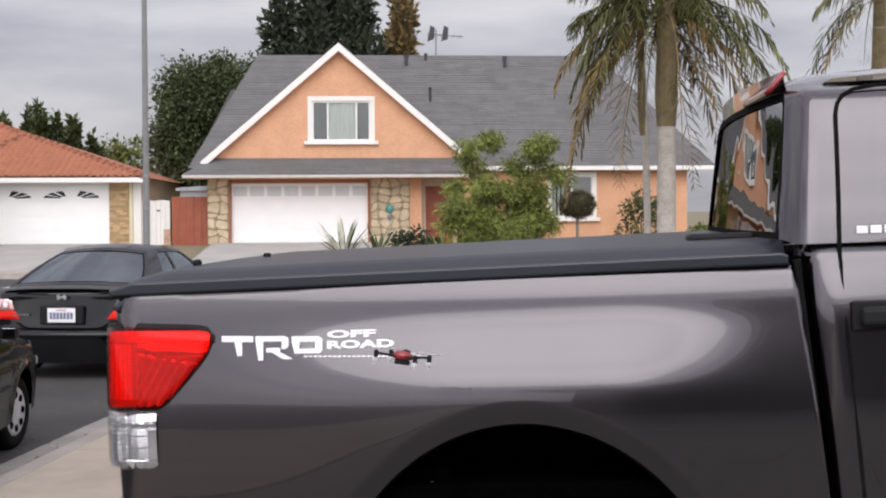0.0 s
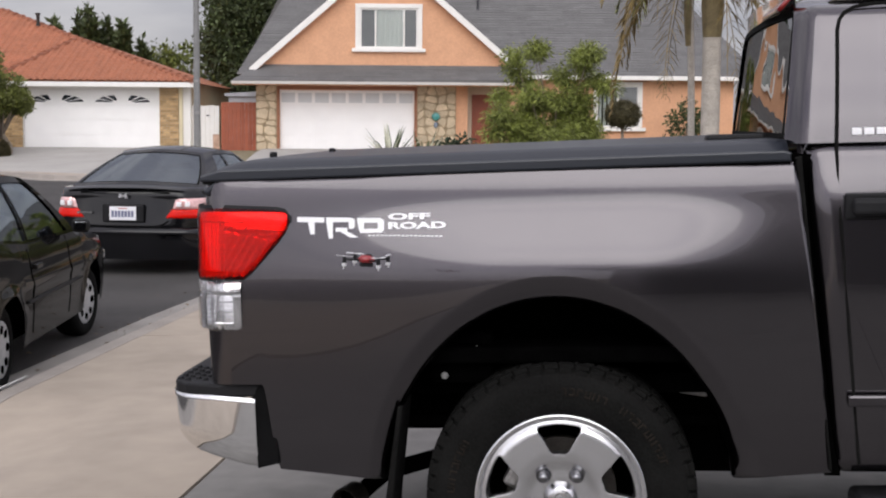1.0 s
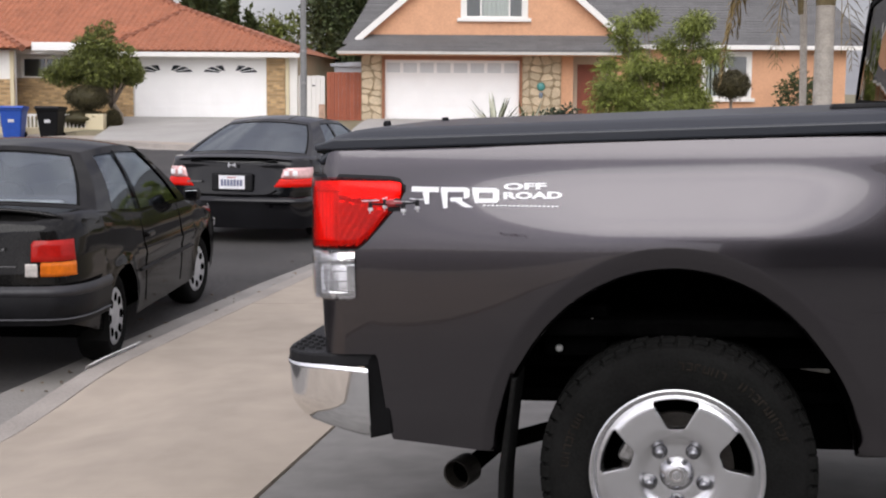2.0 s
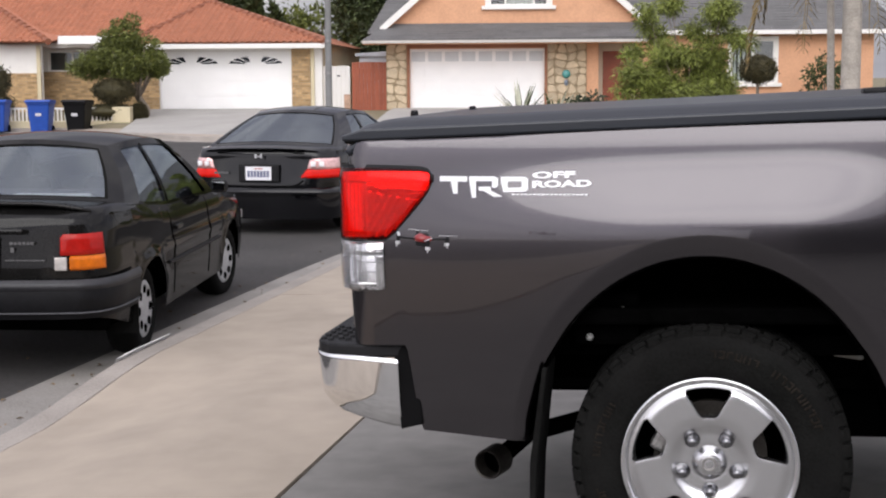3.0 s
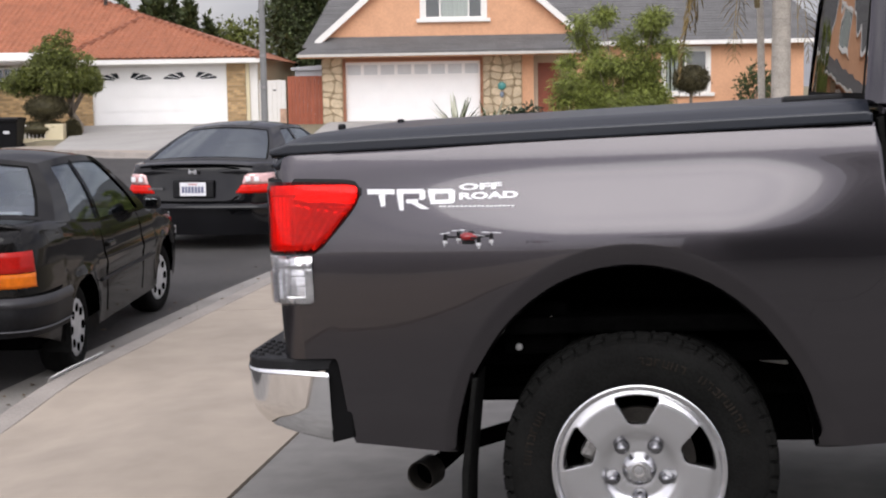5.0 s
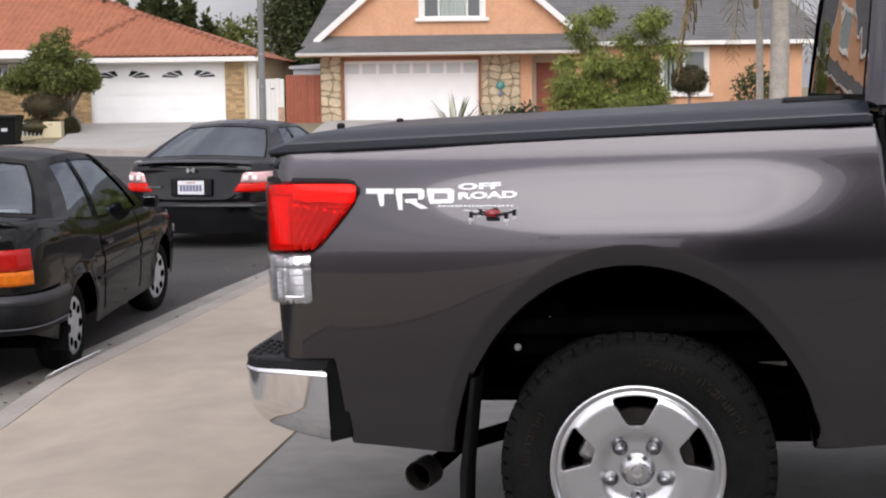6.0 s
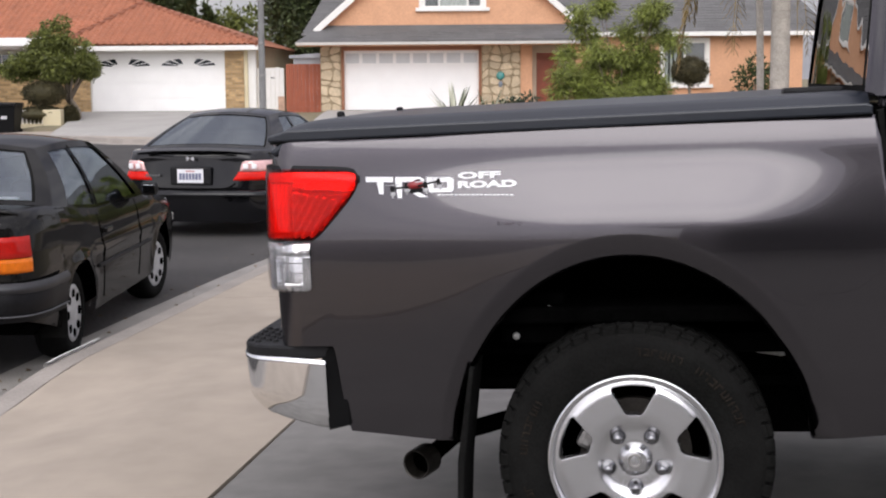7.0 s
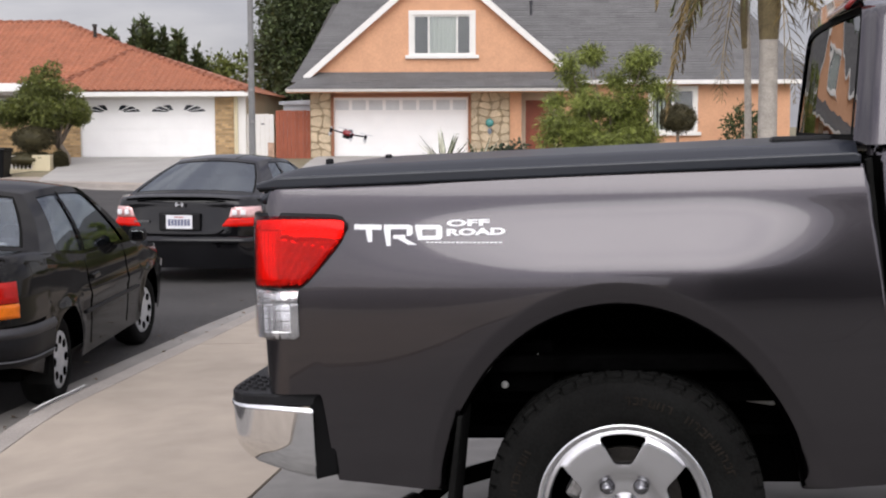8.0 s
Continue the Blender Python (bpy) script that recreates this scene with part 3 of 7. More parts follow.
    # tail lamp
    plan = [(-0.787, 0), (-0.80, 0), (-0.82, 0), (-0.85, 0), (-0.88, 0), (-0.905, 0), (-0.93, 0), (-0.96, 0), (-0.985, 0.001), (-1.005, 0.004), (-1.025, 0.010), (-1.05, 0.022), (-1.072, 0.042), (-1.087, 0.07), (-1.094, 0.11), (-1.096, 0.17)]

    def lamp(cols2, zlo, zhi, proud, inset, m=14):
        bm = bmesh.new()
        rows = []
        for x, dy in cols2:
            a, b = zlo(x), zhi(x)
            row = []
            for j in range(m):
                z = a + (b - a) * j / (m - 1)
                e = min((z - a), (b - z), 0.02) / 0.02
                row.append(bm.verts.new((x, side_y(x, z) + dy - proud * (0.35 + 0.65 * math.sqrt(max(0, e))) + inset, z)))
            rows.append(row)
        for p, q in zip(rows, rows[1:]):
            for j in range(m - 1):
                bm.faces.new((p[j], q[j], q[j + 1], p[j + 1]))
        return bm
    red_lo = lambda x: lerp(x, [-0.93, -0.92, -0.90, -0.825, -0.80, -0.787], [0.667, 0.672, 0.69, 0.772, 0.806, 0.835])
    red_hi = lambda x: lerp(x, [-1.08, -1.0, -0.825, -0.80, -0.787], [0.884, 0.885, 0.876, 0.869, 0.85])
    bm = lamp([(x, dy) for x, dy in plan], red_lo, red_hi, 0.0135, 0, 32)
    for v in bm.verts:
        v.co.y += 0.009 * max(0.0, 1 - (red_hi(v.co.x) - v.co.z) / 0.026)
    red = part("tail_lamp", bm, REDGLASS, root, "bright red tail lamp lens", True)
    red.visible_shadow = False
    rim_lo = lambda x: red_lo(x) - 0.004
    rim_hi = lambda x: red_hi(x) + 0.004
    part("lamp_gasket", lamp([(-0.782, 0)] + plan, rim_lo, rim_hi, 0.003, 0), BLACKPLASTIC, red)
    # the housing: stepped reflectors, ribbed at the tail end, a plain shelf in the middle

    def step(x, z):
        if z > 0.838:
            return 0.0075 * (z - 0.838) / 0.04
        if x < -0.985:
            return 0.005 * ((x / 0.013) % 1.0)
        if z > 0.806 - 0.10 * (x + 0.8):
            return 0.004 * ((z / 0.0155) % 1.0)
        if z > 0.772 - 0.20 * (x + 0.8):
            return 0.006 - 0.004 * ((z / 0.02) % 1.0)
        return 0.002 + 0.004 * (((x - 0.6 * z) / 0.024) % 1.0)
    xs = [-0.795 - 0.0045 * k for k in range(64)]
    fine = [(x, lerp(x, [q[0] for q in plan[::-1]], [q[1] for q in plan[::-1]])) for x in xs]
    bm = lamp(fine, lambda x: red_lo(x) + 0.004, lambda x: red_hi(x) - 0.004, 0.010, 0, 52)
    for v in bm.verts:
        v.co.y += step(v.co.x, v.co.z)
    part("lamp_housing", bm, mat("silvered_lamp_housing", (0.86, 0.80, 0.78), 0.22, 0.75, 0.08, 30, 200), red)
    clear_plan = [(x, dy) for x, dy in plan if x < -0.932 and x > -1.09]
    c_lo = lambda x: 0.51 + 0.012 * smooth01((x + 0.96) / 0.03)
    def cup(x, z):
        if z > 0.617 and z < 0.633:
            return 0.008 * (0.633 - z) / 0.016
        if x < -1.022:
            return 0.004 * ((z / 0.012) % 1.0)
        if x > -0.962:
            return 0.006 * (x + 0.962) / 0.026
        if z < 0.54:
            return 0.007 * (((x + 0.8 * z) / 0.02) % 1.0)
        return 0.003 * ((z / 0.03) % 1.0) + 0.004 * abs(((x + 0.99) / 0.03))
    xs = [-0.940 - 0.0035 * k for k in range(41)]
    fine = [(x, lerp(x, [q[0] for q in plan[::-1]], [q[1] for q in plan[::-1]])) for x in xs]
    bm = lamp(fine, lambda x: c_lo(x) + 0.004, lambda x: 0.658, 0.011, 0, 44)
    for v in bm.verts:
        v.co.y += cup(v.co.x, v.co.z)
    part("reverse_lamp_reflector", bm, REFLECTOR, root, "silver reverse lamp reflector")
    part("reverse_lamp", lamp([(-0.936, 0)] + clear_plan, c_lo, lambda x: 0.662, 0.016, 0), CLEAR, root, "clear reverse lamp lens", True)
    # bumper
    def bump(u, v):
        # u runs from the fender's end round the corner to the middle; v from bottom to top
        pl = [(-0.908, 0.022), (-0.96, 0.02), (-1.03, 0.02), (-1.12, 0.04), (-1.175, 0.09), (-1.20, 0.17), (-1.21, 0.5), (-1.21, 1.0)]
        x = y = wsum = 0.0
        for q in range(-6, 7):
            k = min(1.0, max(0.0, u + q * 0.022)) * (len(pl) - 1)
            i = min(int(k), len(pl) - 2)
            g = math.exp(-(q / 3.5) ** 2)
            x += g * (pl[i][0] + (pl[i + 1][0] - pl[i][0]) * (k - i))
            y += g * (pl[i][1] + (pl[i + 1][1] - pl[i][1]) * (k - i))
            wsum += g
        x, y = x / wsum, y / wsum
        zt = lerp(u, [0, 0.3, 1], [0.30, 0.312, 0.312])
        zb = lerp(u, [0, 0.15, 0.3, 0.45, 1], [0.085, 0.09, 0.105, 0.125, 0.135])
        z = zb + (zt - zb) * v
        sw = 0.010 * v - 0.034 * max(0.0, 1 - v / 0.42) ** 2
        return (x - sw * min(1, u * 3), y - sw * 0.8, z)
    us2 = span(0, 1, 50)
    chrome = part("bumper", grid_mesh(bump, us2, span(0, 1, 14)), CHROME, root, "chrome rear bumper with worn scuffs", True)
    thicken(chrome, 0.003, 1)
    far = part("bumper_far_end", grid_mesh(lambda u, v: tuple(p if i != 1 else BED_W - p for i, p in enumerate(bump(u, v))), us2, span(0, 1, 8)), CHROME, root, smooth=True)
    pad = [(-0.885, 0.03), (-1.03, 0.012), (-1.09, 0.022), (-1.14, 0.045), (-1.175, 0.08), (-1.197, 0.13), (-1.205, 0.19), (-1.21, 0.6), (-1.05, 0.6), (-1.05, 0.08), (-0.885, 0.08)]
    padob = part("bumper_step", prism(pad, "z", 0.303, 0.345, 0.008), BLACKPLASTIC, root, "black ribbed plastic bumper step")
    # black end trim, its colour deepened to hold the shadow gap beside the body
    part("bumper_trim", prism([(-0.925, 0.322), (-0.905, 0.342), (-0.868, 0.342), (-0.852, 0.31), (-0.850, 0.098), (-0.918, 0.082), (-0.935, 0.29)], "y", 0.026, 0.09, 0.006), mat("trim_gap_black", (0.003, 0.003, 0.0032), 0.7, 0, 0.3, 12, 150, spec=0.1), root)
    for i in range(4):
        for j in range(5):
            part("step_dimple", lathe([(0.0, 0.353), (0.008, 0.352), (0.011, 0.344)], 8, "z", (-1.09 - 0.028 * i, 0.09 + 0.05 * j + 0.02 * (i % 2), 0)), BLACKPLASTIC, padob)
    # white sticker: bold bars for the maker's mark, then the two words
    def decal(cells, name, skew=0.0):
        bm = bmesh.new()
        for x0, x1, z0, z1 in cells:
            f = []
            for x, z in ((x0, z0), (x1, z0), (x1, z1), (x0, z1)):
                f.append(bm.verts.new((x, side_y(x, z) - 0.0025, z)))
            fc = bm.faces.new(f)
        bmesh.ops.subdivide_edges(bm, edges=[e for e in bm.edges if e.calc_length() > 0.02], cuts=4, use_grid_fill=True)
        for v in bm.verts:
            v.co.y = side_y(v.co.x, v.co.z) - 0.0025
        return part(name, bm, WHITE, root, "white vinyl sticker")
    def outline(polys, name):
        bm = bmesh.new()
        for pts in polys:
            f = bm.faces.new([bm.verts.new((x, 0, z)) for x, z in pts])
        bmesh.ops.triangulate(bm, faces=bm.faces)
        bmesh.ops.subdivide_edges(bm, edges=[e for e in bm.edges if e.calc_length() > 0.03], cuts=2)
        for v in bm.verts:
            v.co.y = side_y(v.co.x, v.co.z) - 0.0028
        return part(name, bm, WHITE, root, "white vinyl sticker of bold bars")
    outline([[(-0.764, 0.849), (-0.682, 0.846), (-0.682, 0.831), (-0.764, 0.834)], [(-0.731, 0.832), (-0.711, 0.832), (-0.711, 0.797), (-0.724, 0.797)],
             [(-0.676, 0.846), (-0.600, 0.844), (-0.590, 0.838), (-0.590, 0.831), (-0.676, 0.832)], [(-0.676, 0.832), (-0.656, 0.832), (-0.656, 0.784), (-0.668, 0.784)],
             [(-0.608, 0.831), (-0.590, 0.831), (-0.590, 0.818), (-0.596, 0.812), (-0.608, 0.812)], [(-0.648, 0.815), (-0.612, 0.815), (-0.612, 0.804), (-0.648, 0.804)], [(-0.634, 0.804), (-0.612, 0.804), (-0.578, 0.786), (-0.604, 0.786)],
             [(-0.582, 0.843), (-0.512, 0.841), (-0.502, 0.835), (-0.502, 0.828), (-0.582, 0.829)], [(-0.582, 0.829), (-0.562, 0.829), (-0.562, 0.799), (-0.574, 0.799)], [(-0.521, 0.828), (-0.502, 0.828), (-0.502, 0.806), (-0.509, 0.799), (-0.521, 0.799)], [(-0.562, 0.811), (-0.521, 0.811), (-0.521, 0.799), (-0.562, 0.799)]], "sticker_mark")
    words(root, "OFF", (-0.490, 0.8355), 0.126, 0.019)
    words(root, "ROAD", (-0.490, 0.809), 0.172, 0.020)
    decal([(-0.55 + 0.0125 * i, -0.541 + 0.0125 * i, 0.790 - 0.0003 * i, 0.7935 - 0.0003 * i) for i in range(18)], "sticker_line")
    # cab
    bm = bmesh.new()
    pl = [(0.708, 1.0), (0.708, 0.2), (0.709, 0.10), (0.712, 0.065), (0.718, 0.045), (0.727, 0.032), (0.739, 0.025), (0.755, 0.020), (0.78, 0.017)] + [(x, 0.016) for x in span(0.83, 2.95, 24)]
    rows = []
    for x, y in pl:
        row = []
        for z in span(0.075, 1.03, 24):
            lean = max(0, (0.974 - z)) * 0.09 * max(0, 1 - (x - 0.72) / 0.3)
            yy = y + lerp(z, [0.05, 0.2, 0.6, 0.86, 0.93, 1.03], [0.03, 0.012, -0.008, 0.0, 0.012, 0.035])
            row.append(bm.verts.new((x + lean, yy, z)))
        rows.append(row)
    for a, b in zip(rows, rows[1:]):
        for j in range(23):
            bm.faces.new((a[j], b[j], b[j + 1], a[j + 1]))
    cab = part("cab", bm, PAINT, root, "grey metallic crew cab side", True)
    thicken(cab, 0.012, -1)

    def upper(u, v):
        # pillar and door frame above the belt, leaning inwards to the roof
        x = 0.665 + 2.1 * u
        z = 1.03 + 0.45 * v
        corner = 0.07 * (1 - smooth01((x - 0.665) / 0.06)) ** 1.5
        x2 = x + 0.05 * v * max(0, 1 - u * 3)
        y = 0.048 + 0.065 * v + 0.055 * v * v + 0.10 * smooth01((v - 0.80) / 0.2) ** 2 + corner
        z -= 0.03 * smooth01((v - 0.8) / 0.2) ** 2
        return (x2, y, z)
    us3 = [0, 0.005, 0.01, 0.016, 0.022, 0.03, 0.04, 0.05, 0.07, 0.09, 0.12, 0.15, 0.17]
    part("c_pillar", grid_mesh(upper, us3, span(0, 1, 20)), PAINT, cab, smooth=True)
    for u0, u1 in ((0.5, 0.54), (0.96, 1.0)):
        part("pillar", grid_mesh(upper, span(u0, u1, 4), span(0, 1, 16)), PAINT, cab, smooth=True)
    part("roof_rail", grid_mesh(upper, span(0.17, 1.0, 20), span(0.8, 1, 8)), PAINT, cab, smooth=True)
    sg = part("side_glass", grid_mesh(lambda u, v: tuple(Vector(upper(u, v)) + Vector((0, 0.012, 0))), span(0.165, 0.97, 12), span(0, 0.82, 8)), TINTED, cab, smooth=True)
    # far cab side mirrored in one sheet
    part("far_cab_side", grid_mesh(lambda u, v: (lambda p: (p[0], BED_W - p[1], p[2]))(upper(u, v)), span(0, 1, 20), span(0, 1, 12)), PAINT, cab, smooth=True)
    part("far_cab_lower", prism([(0.74, 0.08), (2.95, 0.08), (2.95, 1.03), (0.69, 1.03)], "y", BED_W - 0.05, BED_W - 0.01, 0.01), PAINT, cab)
    # roof and cab back
    def roof(u, v):
        x = 0.74 + 1.95 * u
        w = 2 * v - 1
        y = BED_W / 2 + (BED_W / 2 - 0.25) * w
        return (x - 0.03 * (1 - w * w) * (1 - u), y, 1.452 + 0.045 * (1 - abs(w) ** 3) + 0.03 * math.sin(math.pi * min(1, u * 1.3)) - 0.05 * (1 - smooth01(u / 0.05)))
    part("roof", grid_mesh(roof, [0, 0.01, 0.02, 0.03, 0.05, 0.1] + span(0.15, 1, 16), span(0, 1, 20)), PAINT, cab, smooth=True)
    def back(u, v):
        ye = 0.112 + 0.11 * v + 0.06 * smooth01((v - 0.80) / 0.2)
        z = 1.03 + 0.43 * v
        return (0.672 + 0.055 * v - 0.035 * (1 - (2 * u - 1) ** 2), ye + (BED_W - 2 * ye) * u, z)
    part("back_window", grid_mesh(back, span(0.02, 0.98, 14), span(0.06, 0.90, 10)), BACKGLASS, cab, "dark mirror-like rear window", True)
    fr = bmesh.new()
    for us4, vs4 in ((span(0.012, 0.03, 3), span(0, 0.93, 10)), (span(0.97, 0.988, 3), span(0, 0.93, 10)), (span(0.03, 0.97, 14), span(0.0, 0.07, 3)), (span(0.03, 0.97, 14), span(0.88, 0.93, 3))):
        grid_mesh(lambda u, v: tuple(Vector(back(u, v)) + Vector((-0.006, 0, 0))), us4, vs4, fr)
    part("window_seal", fr, RUBBER, cab, smooth=True)
    part("roof_edge", grid_mesh(lambda u, v: tuple(Vector(back(u, v)) + Vector((-0.002 - 0.012 * (v - 0.92) / 0.14, 0, 0))), span(0, 1, 14), span(0.92, 1.06, 4)), PAINT, cab, smooth=True)
    part("cab_back", prism([(0.1, 0.1), (BED_W - 0.1, 0.1), (BED_W - 0.1, 1.05), (0.1, 1.05)], "x", 0.70, 0.72), PAINT, cab)
    brake = part("high_brake_lamp", grid_mesh(lambda u, v: (0.668 + 0.045 * v, 0.26 + 0.5 * u, 1.432 + 0.052 * v), span(0, 1, 8), span(0, 1, 4)), mat("unlit_red_lens", (0.25, 0.012, 0.010), 0.2, 0, 0.3, 20, 90, coat=0.8), cab, "dark red high brake lamp", True)
    thicken(brake, 0.012)
    part("cab_interior", box((1.7, BED_W / 2, 0.9), (1.6, 1.6, 0.25), 0.03), SEATCLOTH, cab)
    for y in (0.5, 1.45):
        part("headrest", box((1.2, y, 1.17), (0.12, 0.26, 0.2), 0.05), SEATCLOTH, cab)
    # near-black block standing in for shade between bed and cab; seal, door seam
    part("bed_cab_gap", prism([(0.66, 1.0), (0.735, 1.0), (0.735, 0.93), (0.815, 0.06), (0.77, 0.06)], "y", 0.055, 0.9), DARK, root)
    part("gap_seal", prism([(0.686, 0.99), (0.704, 0.995), (0.708, 0.93), (0.786, 0.08), (0.780, 0.08), (0.700, 0.86)], "y", 0.018, 0.06, 0.004), RUBBER, root)

    def seam(path, r=0.004):
        return tube(path, r, 6)
    sy = lambda z: 0.016 + lerp(z, [0.05, 0.2, 0.6, 0.86, 0.93, 1.03], [0.03, 0.012, -0.008, 0.0, 0.012, 0.035])
    door = [(0.865, sy(0.1), 0.1), (0.86, sy(0.143), 0.143), (0.832, sy(0.5), 0.5), (0.81, sy(0.8), 0.8), (0.803, sy(1.0), 1.0)]
    door += [(0.803 + 0.02 * v, 0.044 + 0.065 * v + 0.055 * v * v, 1.03 + 0.45 * v) for v in span(0.0, 0.72, 8)]
    door += [(0.825, 0.13, 1.385), (0.84, 0.14, 1.405), (0.87, 0.148, 1.42), (0.93, 0.153, 1.428), (1.2, 0.16, 1.43)]
    part("door_seam", seam(door, 0.0055), RUBBER, cab)
    handle = part("door_handle", box((0.915, -0.028, 0.85), (0.16, 0.03, 0.05), 0.014, seg=3), BLACKPLASTIC, cab, "black plastic door handle")
    part("handle_cup", box((0.915, 0.004, 0.85), (0.19, 0.012, 0.075), 0.005), BLACKPLASTIC, cab)
    bdg = bmesh.new()
    for k, (x0, x1) in enumerate(((0.846, 0.874), (0.88, 0.908), (0.914, 0.942))):
        box(((x0 + x1) / 2, 0.048, 1.061), (x1 - x0, 0.006, 0.02), 0.002, bdg)
    part("badge", bdg, WHITE, cab, "chrome badge of raised marks")
    part("side_moulding", box((1.8, -0.004, 0.293), (1.95, 0.02, 0.034), 0.007), PAINT, cab)
    part("rocker_step", box((1.75, 0.08, -0.02), (1.8, 0.16, 0.06), 0.02), BLACKPLASTIC, root)
    # nose, beyond the view
    part("hood", prism([(2.6, 0.3), (4.55, 0.3), (4.62, 0.75), (4.4, 0.9), (2.95, 1.03), (2.6, 1.03)], "y", 0.04, BED_W - 0.04, 0.05), PAINT, root)
    part("windscreen", prism([(2.45, 1.46), (2.5, 1.46), (3.1, 1.02), (3.05, 1.02)], "y", 0.15, BED_W - 0.15), TINTED, root)
    w = build_truck_wheel()
    w.parent = root
    for x, y, turn in ((0, BED_W, 180), (3.7, 0.03, 0), (3.7, BED_W, 180)):
        copy_thing(w, pose(x, y, 0, 0, 0, turn))


def bars_bm(cells, y):
    bm = bmesh.new()
    for x0, x1, z0, z1 in cells:
        box(((x0 + x1) / 2, y, (z0 + z1) / 2), (x1 - x0, 0.004, z1 - z0), bm=bm)
    return bm


def words(root, text, at, width, height):
    """Raised sticker words on the bed side, in the built-in font."""
    cu = bpy.data.curves.new("sticker_word", "FONT")
    cu.body, cu.extrude, cu.offset = text, 0.0, 0.044
    ob = bpy.data.objects.new("sticker_word", cu)
    scene.collection.objects.link(ob)
    dg = bpy.context.evaluated_depsgraph_get()
    me = bpy.data.meshes.new_from_object(ob.evaluated_get(dg))
    bpy.data.objects.remove(ob)
    xs = [v.co.x for v in me.vertices]
    ys = [v.co.y for v in me.vertices]
    kx, kz = width / (max(xs) - min(xs)), height / (max(ys) - min(ys))
    for v in me.vertices:
        x, z = at[0] + (v.co.x - min(xs)) * kx, at[1] + (v.co.y - min(ys)) * kz
        v.co = Vector((x, side_y(x, z) - 0.003, z))
    me.materials.clear()
    me.materials.append(WHITE)
    o = new("sticker_word", me)
    o.parent = root
    o["label"] = "white vinyl word " + text
    return o


def build_truck_wheel():
    wheel = new("wheel")
    wheel.matrix_basis = pose(0, 0, 0)
    prof = [(0.243, 0.03), (0.252, 0.012), (0.262, 0.004), (0.29, -0.004), (0.325, -0.010), (0.352, -0.010), (0.372, 0.002), (0.386, 0.02), (0.394, 0.04), (0.396, 0.14), (0.394, 0.24), (0.386, 0.26), (0.352, 0.285), (0.29, 0.28), (0.252, 0.26), (0.243, 0.24)]
    tyre = part("tyre", lathe(prof, 72, "y", closed=True), RUBBER, wheel, "black all-terrain tyre", True)
    # tread blocks
    bm = bmesh.new()
    n = 54
    for i in range(n):
        for r, (yc, dy, off, sk) in enumerate(((0.035, 0.045, 0.0, 0.12), (0.088, 0.046, 0.5, -0.3), (0.14, 0.04, 0.0, 0.3), (0.192, 0.046, 0.5, -0.3), (0.245, 0.045, 0.0, 0.12))):
            a = 2 * math.pi * (i + off) / n
            m = Matrix.Rotation(-a, 3, "Y") @ Matrix.Rotation(sk, 3, "X")
            rr = 0.394 if r in (0, 4) else 0.398
            c = Matrix.Rotation(-a, 3, "Y") @ Vector((rr, 0, 0))
            vs = bmesh.ops.create_cube(bm, size=1.0)["verts"]
            for v in vs:
                v.co = m @ Vector((v.co.x * 0.012, v.co.y * dy, v.co.z * 0.038)) + c + Vector((0, yc, 0))
    tagged(part("tread", bm, RUBBER, tyre), kind="stuff")
    # shoulder lugs and worn lettering in relief
    bm = bmesh.new()
    for i in range(54):
        a = 2 * math.pi * (i + 0.0) / 54
        m = Matrix.Rotation(-a, 3, "Y")
        vs = bmesh.ops.create_cube(bm, size=1.0)["verts"]
        for v in vs:
            v.co = m @ (Vector((v.co.x * (0.024 if i % 2 else 0.016), v.co.y * 0.008, v.co.z * 0.033)) + Vector((0.379, 0.008, 0)))
    tagged(part("shoulder_tread", bm, RUBBER, tyre), kind="stuff")
    bm = bmesh.new()
    for a0, k in ((0.35, 9), (1.15, 6), (2.6, 7), (3.4, 4)):
        for i in range(k):
            a = a0 + i * 0.075
            m = Matrix.Rotation(-a, 3, "Y")
            bar = [(0.009, 0, 0.004, 0.014), (-0.009, 0, 0.004, 0.014), (0, -0.007, 0.022, 0.004), (0, 0.007, 0.022, 0.004)]
            for dx, dz, sx, sz in [bar[q] for q in ((0, 1, 2), (0, 2), (2, 3), (1, 2, 3), (0, 3))[(i + k) % 5]]:
                vs = bmesh.ops.create_cube(bm, size=1.0)["verts"]
                for v in vs:
                    v.co = m @ (Vector((v.co.x * sx, v.co.y * 0.004, v.co.z * sz)) + Vector((0.325 + dx, -0.0105, dz)))
    tagged(part("sidewall_relief", bm, mat("scuffed_rubber_marks", (0.019, 0.0155, 0.0125), 0.9, 0, 0.6, 40, 200, spec=0.05), tyre), kind="stuff")
    # rim barrel and face
    rim = part("rim", lathe([(0.254, 0.008), (0.256, 0.0), (0.252, -0.005), (0.243, -0.004), (0.236, 0.006), (0.228, 0.03), (0.222, 0.10), (0.222, 0.24), (0.24, 0.25)], 72, "y", caps=False), ALLOY, wheel, "silver five-spoke alloy rim", True)
    rim.data.polygons[0].use_smooth = True
    bm = bmesh.new()
    na = 180

    def face_y(r, a):
        return lerp(r, [0.05, 0.098, 0.106, 0.14, 0.21, 0.222, 0.236], [0.019, 0.018, 0.009, 0.005, 0.004, 0.009, 0.012])
    def P(r, a):
        return (r * math.cos(a), face_y(r, a), r * math.sin(a))

    def ring_angles(half):
        out = []
        for k in range(5):
            mid = radians(54 + 72 * k)
            out += [mid + u * (math.pi / 5 - half) for u in span(-1, 1, 17)]
            out += [mid + math.pi / 5 - half + 2 * half * q / 8 for q in range(1, 8)]
        return out + [out[0] + 2 * math.pi]
